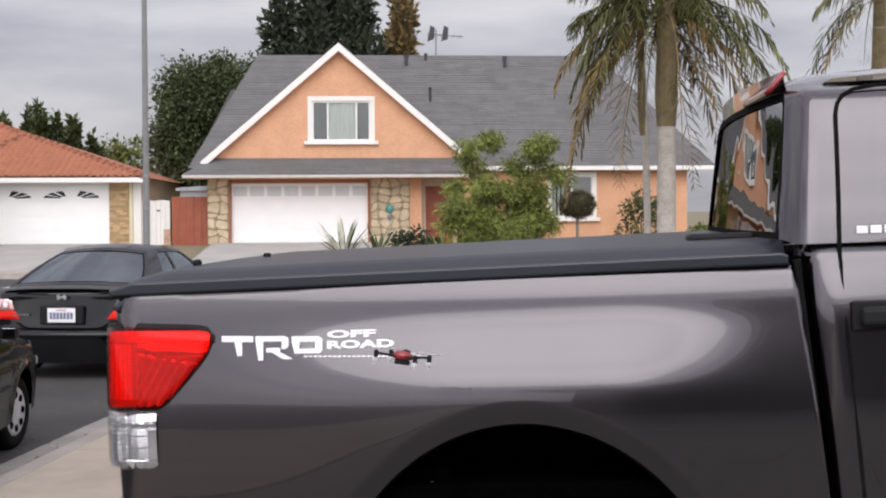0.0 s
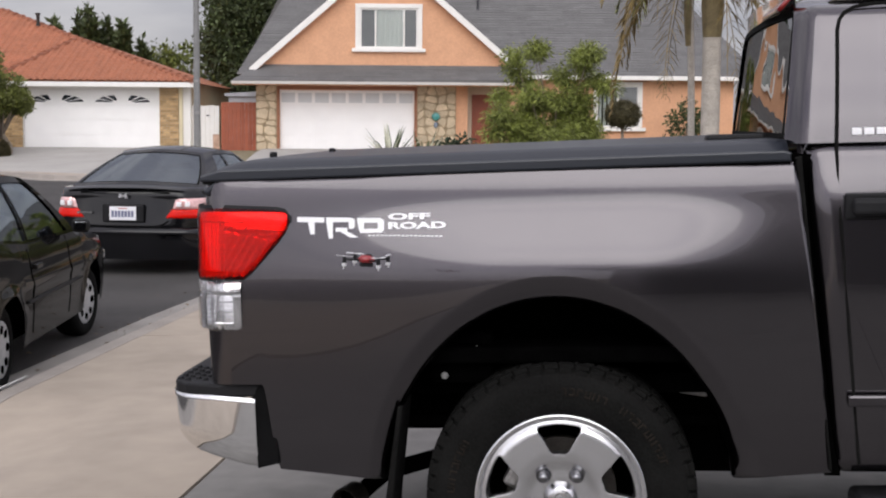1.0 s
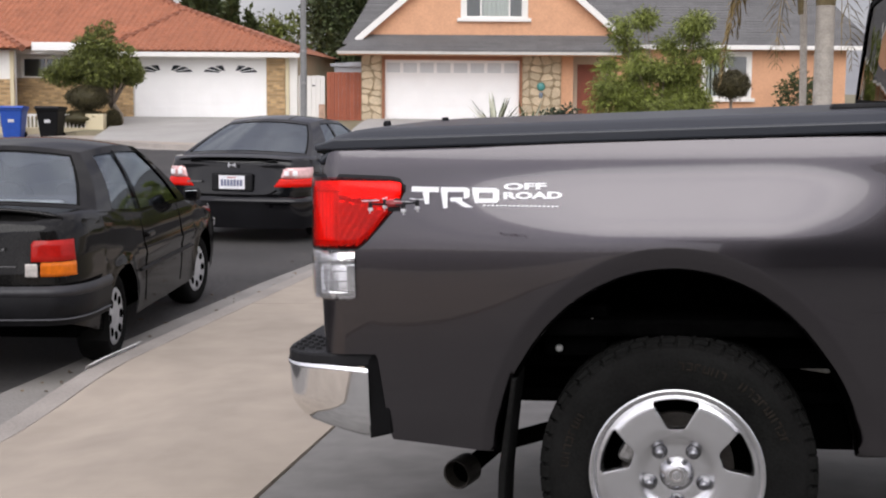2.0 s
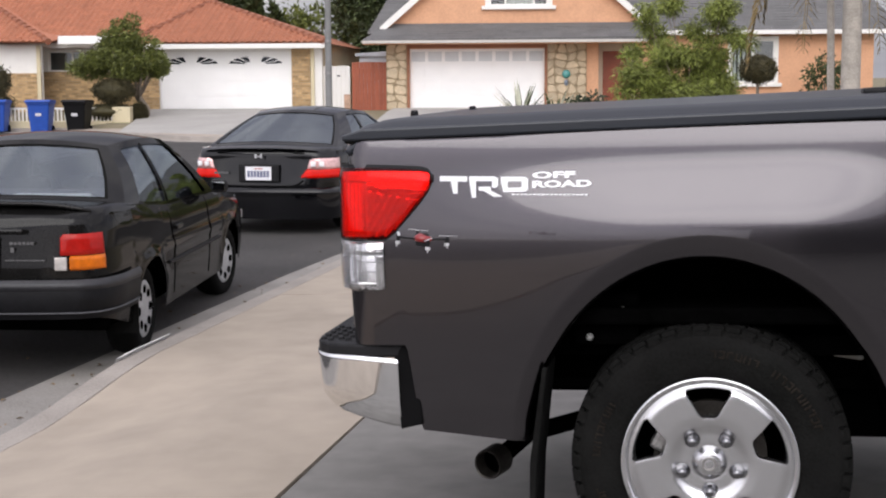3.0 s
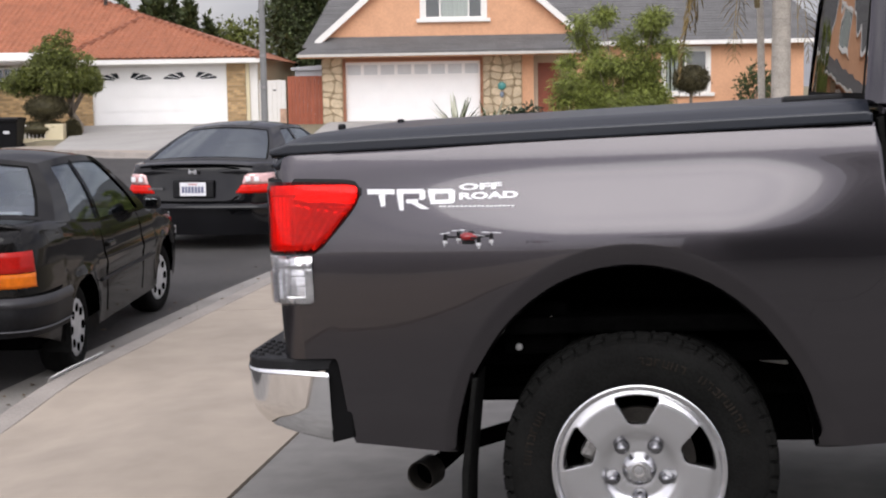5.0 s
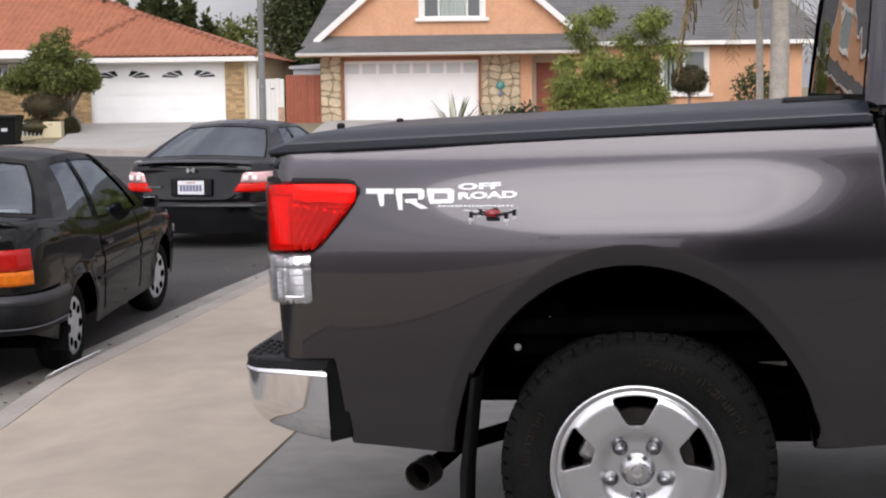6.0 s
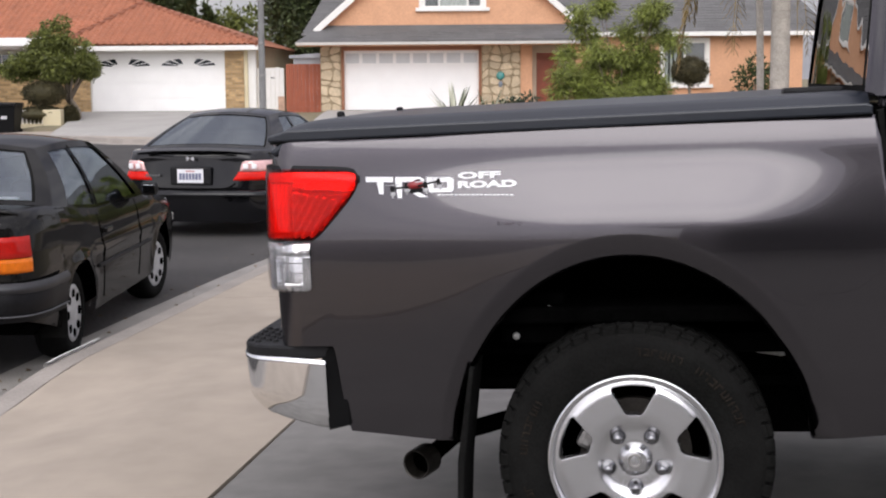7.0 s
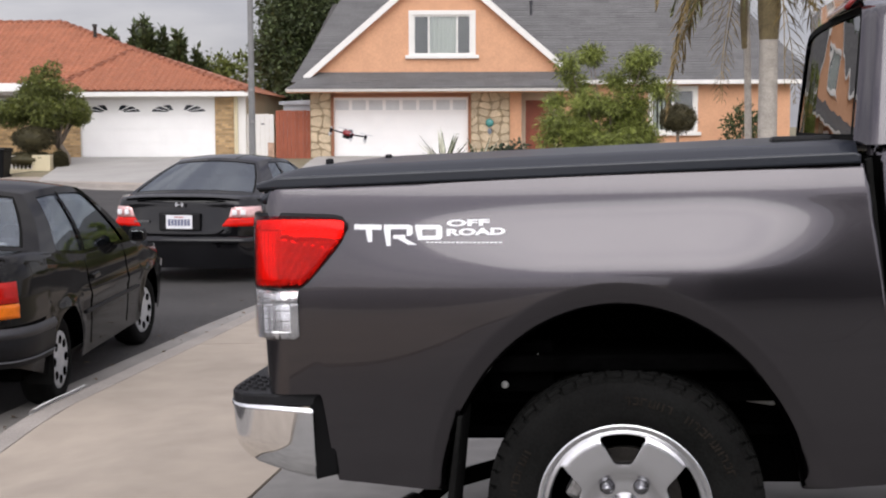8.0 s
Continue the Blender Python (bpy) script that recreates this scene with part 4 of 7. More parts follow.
    grid_mesh(P, [0.045, 0.06, 0.08, 0.098, 0.106, 0.12, 0.134], ring_angles(0.10), bm)
    grid_mesh(P, [0.2225, 0.226, 0.231, 0.236], ring_angles(0.27), bm)
    for k in range(5):
        mid = radians(54 + 72 * k)

        def S(r, u):
            half = lerp(r, [0.134, 0.137, 0.143, 0.155, 0.2, 0.215, 0.220, 0.2225], [0.10, 0.155, 0.195, 0.222, 0.295, 0.315, 0.305, 0.27])
            return P(r, mid + u * (math.pi / 5 - half))
        grid_mesh(S, [0.134, 0.137, 0.143, 0.149, 0.155, 0.17, 0.18, 0.19, 0.2, 0.208, 0.215, 0.220, 0.2225], span(-1, 1, 17), bm)
    bmesh.ops.remove_doubles(bm, verts=bm.verts, dist=0.0004)
    sp = part("spokes", bm, ALLOY, rim, smooth=True)
    thicken(sp, 0.035)
    bv = sp.modifiers.new("edge", "BEVEL")
    bv.width, bv.segments, bv.limit_method, bv.angle_limit = 0.004, 2, "ANGLE", radians(50)
    part("hub_cap", lathe([(0.0, -0.001), (0.03, 0.001), (0.037, 0.004), (0.041, 0.012), (0.052, 0.020)], 32, "y"), ALLOY, rim, "silver hub cap", True)
    part("hub_mark", lathe([(0.014, -0.001), (0.018, -0.002), (0.021, -0.001), (0.018, 0.002)], 24, "y", closed=True), STEEL, rim)
    for k in range(5):
        a = radians(-90 + 72 * k)
        part("lug_nut", lathe([(0.0, -0.020), (0.011, -0.018), (0.0155, -0.010), (0.0175, 0.010), (0.0235, 0.0175)], 12, "y", (0.082 * math.cos(a), 0, 0.082 * math.sin(a))), mat("dark_chrome", (0.22, 0.22, 0.23), 0.15, 1.0, 0.05, 20, 100), rim, smooth=True)
    part("brake_disc", lathe([(0.06, 0.10), (0.165, 0.10), (0.165, 0.125), (0.06, 0.125)], 40, "y", closed=True), SOOT, wheel)
    part("brake_shield", lathe([(0.0, 0.14), (0.222, 0.14)], 40, "y"), DARK, wheel)
    part("brake_caliper", box((-0.13, 0.085, 0.07), (0.05, 0.06, 0.11), 0.014, rot=Matrix.Rotation(0.5, 3, "Y")), STEEL, wheel)
    return wheel


build_back_wall()
build_truck()


# ---- houses ----
def wall_panel(x0, x1, z0, z1, y0, y1, holes=()):
    """A thick wall in the x-z plane with openings (x0, x1, z0, z1) through it."""
    bm = bmesh.new()
    xs = sorted({x0, x1, *[h[0] for h in holes], *[h[1] for h in holes]})
    zs = sorted({z0, z1, *[h[2] for h in holes], *[h[3] for h in holes]})
    solid = {}
    for i in range(len(xs) - 1):
        for j in range(len(zs) - 1):
            mx, mz = (xs[i] + xs[i + 1]) / 2, (zs[j] + zs[j + 1]) / 2
            solid[i, j] = not any(h[0] < mx < h[1] and h[2] < mz < h[3] for h in holes)
    V = {}

    def at(i, j, y):
        if (i, j, y) not in V:
            V[i, j, y] = bm.verts.new((xs[i], y, zs[j]))
        return V[i, j, y]
    for (i, j), full in solid.items():
        if not full:
            continue
        bm.faces.new((at(i, j, y0), at(i + 1, j, y0), at(i + 1, j + 1, y0), at(i, j + 1, y0)))
        bm.faces.new((at(i, j, y1), at(i, j + 1, y1), at(i + 1, j + 1, y1), at(i + 1, j, y1)))
        for di, dj, p, q in ((-1, 0, (i, j), (i, j + 1)), (1, 0, (i + 1, j), (i + 1, j + 1)), (0, -1, (i, j), (i + 1, j)), (0, 1, (i, j + 1), (i + 1, j + 1))):
            if not solid.get((i + di, j + dj), False):
                bm.faces.new((at(*p, y0), at(*q, y0), at(*q, y1), at(*p, y1)))
    return bm


def inside(p, poly):
    x, y = p
    hit = False
    for (x1, y1), (x2, y2) in zip(poly, poly[1:] + poly[:1]):
        if (y1 > y) != (y2 > y) and x < (x2 - x1) * (y - y1) / (y2 - y1) + x1:
            hit = not hit
    return hit


def roof_frame(poly):
    """Origin, along, up-slope and normal of a planar roof face; the first two points are its eave."""
    p = [Vector(q) for q in poly]
    u = (p[1] - p[0]).normalized()
    n = u.cross(p[2] - p[0]).normalized()
    if n.z < 0:
        n = -n
    v = n.cross(u)
    if v.z < 0:
        v = -v
    return p[0], u, v, n, [((q - p[0]).dot(u), (q - p[0]).dot(v)) for q in p]


def shingles(name, poly, parent, course=0.17, length=0.9, material=None):
    """Stepped courses of shingles laid on a roof face."""
    o, u, v, n, flat = roof_frame(poly)
    rnd = random.Random(len(name) + int(abs(o.x) * 10))
    vv, ff = [], []
    u0, u1 = min(q[0] for q in flat), max(q[0] for q in flat)
    top = max(q[1] for q in flat)
    k = 0
    b = 0.0
    while b < top:
        c = min(b + course, top)
        mid = (b + c) / 2
        xs = []
        for (x1, y1), (x2, y2) in zip(flat, flat[1:] + flat[:1]):
            if (y1 > mid) != (y2 > mid):
                xs.append(x1 + (x2 - x1) * (mid - y1) / (y2 - y1))
        xs.sort()
        for a0, a1 in zip(xs[::2], xs[1::2]):
            x = a0
            while x < a1 - 0.01:
                e = min(a1, x + length * rnd.uniform(0.6, 1.3))
                lift = 0.012 + rnd.uniform(0, 0.004)
                base = len(vv)
                for px, py, h in ((x, b, lift), (e, b, lift), (e, c, 0.006), (x, c, 0.006), (x, b, 0.0), (e, b, 0.0)):
                    vv.append(o + u * px + v * py + n * h)
                ff += [(base, base + 1, base + 2, base + 3), (base + 4, base + 5, base + 1, base)]
                x = e
        b = c
    return tagged(part(name, (vv, ff), material or SHINGLE, parent), kind="stuff")


TILE_MESH = []


def tile_mesh(w, l):
    """One barrel tile with a flat pan."""
    prof = [(-w / 2, 0.0), (-w * 0.28, 0.005), (-w * 0.15, 0.04), (w * 0.05, 0.06), (w * 0.25, 0.04), (w * 0.38, 0.004), (w / 2, 0.0)]
    vv = [(x, 0, z + 0.025) for x, z in prof] + [(x, l, z) for x, z in prof] + [(x, 0, z) for x, z in prof]
    k = len(prof)
    ff = [(i, i + 1, k + i + 1, k + i) for i in range(k - 1)] + [(2 * k + i, 2 * k + i + 1, i + 1, i) for i in range(k - 1)]
    return vv, ff


def roof_tiles(poly, parent, singles, w=0.25, l=0.33):
    """Clay tiles on a roof face: the first ones as pieces, the rest joined. Returns how many pieces were made."""
    o, u, v, n, flat = roof_frame(poly)
    if not TILE_MESH:
        me = bpy.data.meshes.new("tile")
        vv, ff = tile_mesh(w, l + 0.05)
        me.from_pydata(vv, [], ff)
        me.materials.append(TILE)
        TILE_MESH.append(me)
    rot = Matrix((u, v, n)).transposed().to_4x4()
    tv, tf = tile_mesh(w, l + 0.05)
    vv, ff, made = [], [], 0
    u0, u1 = min(q[0] for q in flat), max(q[0] for q in flat)
    top = max(q[1] for q in flat)
    for j in range(int(top / l) + 1):
        for i in range(int((u1 - u0) / w) + 1):
            c = (u0 + (i + 0.5) * w, (j + 0.35) * l)
            if not inside(c, flat):
                continue
            at = o + u * c[0] + v * (j * l) + n * 0.012
            if made < singles:
                ob = new("tile", TILE_MESH[0])
                ob.matrix_basis = Matrix.Translation(at) @ rot
                ob.parent = parent
                made += 1
            else:
                m = Matrix.Translation(at) @ rot
                b = len(vv)
                vv += [m @ Vector(p) for p in tv]
                ff += [tuple(b + k for k in f) for f in tf]
    if vv:
        tagged(part("tile_rest", (vv, ff), TILE2, parent), kind="stuff")
    return made


def ridge_caps(name, a, b, parent, material):
    a, b = Vector(a), Vector(b)
    n = max(2, int((b - a).length / 0.4))
    for i in range(n):
        p, q = a.lerp(b, i / n), a.lerp(b, (i + 1.08) / n)
        part(name, tube([p + Vector((0, 0, 0.03)), q], 0.1, 8, taper=[0.125, 0.10]), material, parent)


def stones(parent, x0, x1, z0, z1, y, seed):
    """Close-set irregular flagstones proud of thin mortar joints."""
    rnd = random.Random(seed)
    nx, nz = max(2, round((x1 - x0) / 0.33)), max(3, round((z1 - z0) / 0.3))
    dx, dz = (x1 - x0) / nx, (z1 - z0) / nz
    node = {}
    for i in range(nx + 1):
        for j in range(nz + 1):
            jx = 0 if i in (0, nx) else rnd.uniform(-0.34, 0.34) * dx
            jz = 0 if j in (0, nz) else rnd.uniform(-0.34, 0.34) * dz
            node[i, j] = Vector((x0 + i * dx + jx, z0 + j * dz + jz))
    for i in range(nx):
        for j in range(nz):
            q = [node[i, j], node[i + 1, j], node[i + 1, j + 1], node[i, j + 1]]
            c = sum(q, Vector((0, 0))) / 4
            pts = []
            for k in range(4):
                a, b, d = q[k - 1], q[k], q[(k + 1) % 4]
                f = rnd.uniform(0.12, 0.3)
                pts += [b.lerp(a, f), b.lerp(d, f)]
            pts = [p + (c - p).normalized() * 0.017 for p in pts]
            d = rnd.uniform(0.015, 0.05)
            n = len(pts)
            vv = [(p.x, y, p.y) for p in pts] + [(c.x + (p.x - c.x) * 0.88, y - d, c.y + (p.y - c.y) * 0.88) for p in pts]
            ff = [tuple(range(n, 2 * n))] + [(k, (k + 1) % n, n + (k + 1) % n, n + k) for k in range(n)]
            part("stone", (vv, ff), STONE, parent)


def bricks(parent, x0, x1, z0, z1, y):
    vv, ff = [], []
    rnd = random.Random(5)
    h, w = 0.085, 0.24
    j = 0
    z = z0
    while z < z1 - 0.02:
        x = x0 - (w / 2 if j % 2 else 0)
        while x < x1:
            a, b = max(x0, x + 0.006), min(x1, x + w - 0.006)
            if b - a > 0.03:
                d = y - 0.02 - rnd.uniform(0, 0.012)
                k = len(vv)
                z2 = min(z1, z + h - 0.012)
                vv += [(a, d, z), (b, d, z), (b, d, z2), (a, d, z2), (a, y, z), (b, y, z), (b, y, z2), (a, y, z2)]
                ff += [tuple(k + q for q in f) for f in ((0, 1, 2, 3), (0, 4, 5, 1), (1, 5, 6, 2), (2, 6, 7, 3), (3, 7, 4, 0))]
            x += w
        z += h
        j += 1
    tagged(part("bricks", (vv, ff), BRICK, parent), kind="stuff")


def house_window(parent, x0, x1, z0, z1, y, bars_at, trim=0.14, sill=True, sill_d=0.12):
    win = part("window", box(((x0 + x1) / 2, y + 0.10, (z0 + z1) / 2), (x1 - x0 + 0.02, 0.02, z1 - z0 + 0.02)), INTERIOR, parent)
    bm = bmesh.new()
    for c, s in ((((x0 + x1) / 2, y - 0.02, z1 + trim / 2), (x1 - x0 + 2 * trim, 0.07, trim)), ((x0 - trim / 2, y - 0.02, (z0 + z1) / 2), (trim, 0.07, z1 - z0)), ((x1 + trim / 2, y - 0.02, (z0 + z1) / 2), (trim, 0.07, z1 - z0))):
        box(c, s, 0.008, bm)
    part("window_trim", bm, TRIMWHITE, win)
    if sill:
        part("window_sill", box(((x0 + x1) / 2, y - 0.05, z0 - 0.07), (x1 - x0 + 2 * trim + 0.24, sill_d + 0.06, 0.13), 0.012), TRIMWHITE, win)
    bm = bmesh.new()
    for bx in [x0 + 0.03] + list(bars_at) + [x1 - 0.03]:
        box((bx, y + 0.02, (z0 + z1) / 2), (0.06, 0.06, z1 - z0), 0.006, bm)
    for bz in (z0 + 0.03, z1 - 0.03):
        box(((x0 + x1) / 2, y + 0.02, bz), (x1 - x0, 0.055, 0.06), 0.006, bm)
    part("window_frame", bm, TRIMWHITE, win)
    edges = [x0] + list(bars_at) + [x1]
    for a, b in zip(edges, edges[1:]):
        p = part("pane", box(((a + b) / 2, y + 0.025, (z0 + z1) / 2), (b - a - 0.04, 0.006, z1 - z0 - 0.06)), WINGLASS, win)
        p.visible_shadow = False
    return win


def curtain(parent, x0, x1, z0, z1, y):
    bm = grid_mesh(lambda u, v: (x0 + (x1 - x0) * u, y + 0.02 * math.sin(u * (x1 - x0) * 40), z0 + (z1 - z0) * v), span(0, 1, 60), [0, 1])
    part("curtain", bm, CURTAIN, parent, smooth=True)


def garage_door(parent, x0, x1, z0, z1, y, material, lites):
    door = part("garage_door", box(((x0 + x1) / 2, y + 0.14, (z0 + z1) / 2), (x1 - x0, 0.03, z1 - z0)), material, parent, "white sectional garage door")
    rows, cols = 4, 8
    h, w = (z1 - z0) / rows, (x1 - x0) / cols
    for r in range(rows):
        part("door_section", box(((x0 + x1) / 2, y + 0.115, z0 + (r + 0.5) * h), (x1 - x0 - 0.02, 0.03, h - 0.008), 0.003), material, door)
        for c in range(cols):
            if not (r == rows - 1 and lites):
                part("door_panel", box((x0 + (c + 0.5) * w, y + 0.10, z0 + (r + 0.5) * h), (w - 0.14, 0.010, h - 0.16), 0.005), material, door)
    if lites == "row":
        frosted = mat("frosted_lite", (0.62, 0.64, 0.64), 0.35, 0, 0.06, 4, 30)
        for c in range(cols):
            part("lite", box((x0 + (c + 0.5) * w, y + 0.098, z1 - h * 0.5), (w - 0.12, 0.012, h - 0.2), 0.004), frosted, door)
    if lites == "fan":
        dark = mat("dark_lite_glass", (0.02, 0.025, 0.03), 0.1, 0, 0.2, 4, 30)
        rad = (x1 - x0) / 5.6
        for k, cx in enumerate((x0 + (x1 - x0) * 0.03, x0 + (x1 - x0) * 0.265, x0 + (x1 - x0) * 0.52, x0 + (x1 - x0) * 0.755)):
            flip = k in (1, 3)
            for j in range(3):
                def P(r, a):
                    dx = rad * r * math.cos(a)
                    return ((cx + dx) if flip else (cx + rad - dx), z1 - h * 0.86 + 0.42 * h * 1.1 * r * math.sin(a) * 1.15)
                a0, a1 = 0.12 + j * 0.46, 0.12 + j * 0.46 + 0.34
                pts = [P(0.32, a0)] + [P(0.98, a0 + (a1 - a0) * q / 4) for q in range(5)] + [P(0.32, a1)]
                part("fan_lite", prism(pts, "y", y + 0.093, y + 0.101), dark, door)
    return door


def build_orange_house():
    y, g = 50.0, 0.58
    root = thing("orange_house", pose(0, 0, 0), "orange stucco house with white trim and grey shingle roof", "house")
    part("wall", wall_panel(-5.62, 11.6, g - 0.1, 3.35, y, y + 0.25, [(-4.82, 0.03, g - 0.1, 2.77), (1.95, 3.30, g - 0.1, 2.98), (6.62, 8.16, 1.5, 3.02)]), STUCCO, root)
    part("side_wall", prism([(y + 0.25, g - 0.1), (61, g - 0.1), (61, 3.3), (y + 0.25, 3.3)], "x", -5.62, -5.37), STUCCO, root)
    part("side_wall", prism([(y + 0.25, g - 0.1), (61, g - 0.1), (61, 3.3), (y + 0.25, 3.3)], "x", 11.35, 11.6), STUCCO, root)
    part("back_wall", wall_panel(-5.6, 10.0, g - 0.1, 3.3, 60.8, 61.0), STUCCO, root)
    # gable wall with its window
    ax, az, hw = -0.98, 7.52, 4.62
    bm = bmesh.new()
    wx0, wx1, wz0, wz1 = -1.94, 0.14, 4.28, 5.70
    slope = (az - 3.55) / hw
    for (pts) in ([(ax - hw, 3.5), (wx0, 3.5), (wx0, az - slope * (ax - wx0))], [(wx0, 3.5), (wx1, 3.5), (wx1, wz0), (wx0, wz0)], [(wx1, 3.5), (ax + hw, 3.5), (wx1, az - slope * (wx1 - ax))],
                  [(wx0, wz1), (wx1, wz1), (wx1, az - slope * (wx1 - ax)), (ax, az), (wx0, az - slope * (ax - wx0))]):
        prism(pts, "y", y + 0.02, y + 0.24, bm=bm)
    part("gable_wall", bm, STUCCO, root)
    win = house_window(root, wx0, wx1, wz0, wz1, y + 0.02, (-1.38, -0.36), 0.16)
    curtain(win, -1.40, -0.34, wz0, wz1, y + 0.085)
    for side in (-1, 1):
        pts = [(ax + side * 0.0, az + 0.22), (ax + side * (hw + 0.26), az + 0.22 - slope * (hw + 0.26)), (ax + side * (hw + 0.26), az - 0.06 - slope * (hw + 0.26)), (ax, az - 0.06)]
        part("barge_board", prism(pts, "y", y - 0.30, y - 0.22), TRIMWHITE, root)
        part("gable_soffit", prism([(p[0], p[1] - 0.02) for p in pts], "y", y - 0.215, y + 0.02), STUCCO, root)
        e = (ax + side * (hw + 0.3), y - 0.3, az + 0.24 - slope * (hw + 0.3))
        part("gable_roof", prism([(ax, az + 0.24), (ax + side * (hw + 0.3), az + 0.24 - slope * (hw + 0.3)), (ax + side * (hw + 0.3), az + 0.14 - slope * (hw + 0.3)), (ax, az + 0.14)], "y", y - 0.29, y + 5.5), SHINGLE, root)
    # main roof: hipped, with the ridge set back
    ez = 3.30
    ra, rb = Vector((-4.25, 55.6, 7.85)), Vector((9.3, 55.6, 7.95))
    c = [Vector((-6.3, 49.55, ez)), Vector((12.6, 49.55, ez)), Vector((12.6, 61.6, ez)), Vector((-6.3, 61.6, ez))]
    bm = bmesh.new()
    vs = [bm.verts.new(p) for p in c + [ra, rb]]
    for f in ((0, 1, 5, 4), (1, 2, 5), (2, 3, 4, 5), (3, 0, 4), (0, 3, 2, 1)):
        bm.faces.new([vs[i] for i in f])
    roof = part("roof", bm, SHINGLE, root, "weathered grey shingle roof")
    shingles("shingle_front", [tuple(c[0]), tuple(c[1]), tuple(rb), tuple(ra)], roof)
    shingles("shingle_side", [tuple(c[3]), tuple(c[0]), tuple(ra)], roof)
    part("rear_roof", prism([(-7.0, 3.3), (-5.3, 6.62), (-3.0, 6.62), (-2.0, 3.3)], "y", 55.9, 61.0), SHINGLE, root)
    # skirt roof over the garage
    sk = [(-6.42, 48.95, 3.06), (3.6, 48.95, 3.14), (3.6, 50.05, 3.68), (-5.6, 50.05, 3.66)]
    bm = bmesh.new()
    v1 = [bm.verts.new(p) for p in sk]
    v2 = [bm.verts.new((p[0], p[1], p[2] - 0.10)) for p in sk]
    for i in range(4):
        bm.faces.new((v1[i], v1[(i + 1) % 4], v2[(i + 1) % 4], v2[i]))
    bm.faces.new(v1); bm.faces.new(v2)
    skirt = part("skirt_roof", bm, SHINGLE, root, "low grey shingle skirt roof over the garage")
    shingles("shingle_skirt", sk, skirt, 0.15, 0.7)
    part("fascia", box((-1.4, 48.93, 3.0), (10.04, 0.05, 0.10), 0.008), mat("weathered_fascia", (0.52, 0.49, 0.45), 0.7, 0, 0.12, 2, 30), root)
    part("fascia", box((8.1, 49.52, 3.27), (9.0, 0.06, 0.15), 0.008), TRIMWHITE, root)
    part("soffit", box((-1.4, 49.48, 2.94), (10.0, 1.04, 0.03)), STUCCO, root)
    # garage and stone
    garage_door(root, -4.82, 0.03, g, 2.77, y, GARAGEWHITE, "row")
    bm = bmesh.new()
    for cc, ss in (((-4.86, y - 0.01, 1.7), (0.09, 0.1, 2.3)), ((0.07, y - 0.01, 1.7), (0.09, 0.1, 2.3)), ((-2.4, y - 0.01, 2.86), (5.0, 0.1, 0.13))):
        box(cc, ss, 0.006, bm)
    part("garage_frame", bm, mat("brown_trim_paint", (0.30, 0.13, 0.07), 0.7, 0, 0.1, 3, 40), root)
    for i, (a, b) in enumerate(((-5.66, -4.92), (0.13, 1.52))):
        st = part("stone_facing", box(((a + b) / 2, y - 0.03, (g + 2.95) / 2), (b - a, 0.06, 2.95 - g)), DARKMORTAR, root, "tan field stone facing")
        stones(st, a, b, g, 2.95, y - 0.06, 11 + i)
    # entry
    door = part("front_door", box((2.62, y + 0.55, 1.62), (1.0, 0.05, 2.1), 0.01), DOORWOOD, root, "dark brown wooden front door")
    part("door_frame", wall_panel(1.95, 3.3, g, 2.98, y + 0.5, y + 0.53, [(2.12, 3.12, g, 2.66)]), mat("pale_door_frame", (0.60, 0.48, 0.36), 0.7, 0, 0.1, 3, 40), root)
    part("entry_back", box((2.62, y + 0.7, 1.8), (1.6, 0.05, 2.5)), INTERIOR, root)
    win = house_window(root, 6.62, 8.16, 1.5, 3.02, y, (7.4,), 0.12, True)
    curtain(win, 6.65, 7.4, 1.5, 3.0, y + 0.085)
    # roof vents, each a pipe with a collar
    for x, yy, z, h, r in ((1.62, 55.0, 7.35, 0.55, 0.07), (2.4, 55.3, 7.6, 0.4, 0.05), (2.45, 53.0, 6.0, 0.45, 0.05), (5.5, 54.9, 7.3, 0.55, 0.07)):
        part("roof_vent", lathe([(r * 2.4, -0.15), (r * 1.2, -0.05), (r, 0.0), (r, h * 0.7), (r * 1.3, h * 0.72), (r * 1.3, h)], 12, "z", (x, yy, z)), mat("dark_vent_metal", (0.06, 0.06, 0.065), 0.6, 0.5, 0.2, 6, 40), root)
    # wall ornament
    orn = thing("wall_ornament", pose(0.80, y - 0.14, 1.85), "teal glazed round wall ornament on the stone facing", "ornament")
    part("disc", lathe([(0.0, -0.07), (0.11, -0.05), (0.15, 0.0), (0.12, 0.05)], 16, "y"), TEAL, orn)
    part("drop", lathe([(0.0, -0.42), (0.06, -0.38), (0.08, -0.28), (0.04, -0.2)], 12, "z"), mat("blue_grey_ornament", (0.2, 0.24, 0.3), 0.5, 0, 0.2, 20, 80), orn)
    ant = thing("roof_antenna", pose(2.85, 56.0, 7.7), "thin dark television antenna on the roof", "antenna")
    part("mast", tube([(0, 0, 0), (0, 0, 1.35)], 0.03, 8), STEEL, ant)
    part("boom", tube([(-0.35, 0, 1.15), (1.1, 0, 1.05)], 0.02, 6), STEEL, ant)
    for i in range(6):
        part("element", tube([(-0.3 + 0.25 * i, -0.5, 1.14 - 0.02 * i), (-0.3 + 0.25 * i, 0.5, 1.14 - 0.02 * i)], 0.012, 5), STEEL, ant)
    for s in (-0.2, 0.35):
        part("fin", prism([(s - 0.14, 0.85), (s + 0.12, 0.95), (s + 0.16, 1.4), (s - 0.02, 1.5)], "y", -0.02, 0.02), mat("dark_vent_metal", (0.06, 0.06, 0.065)), ant)


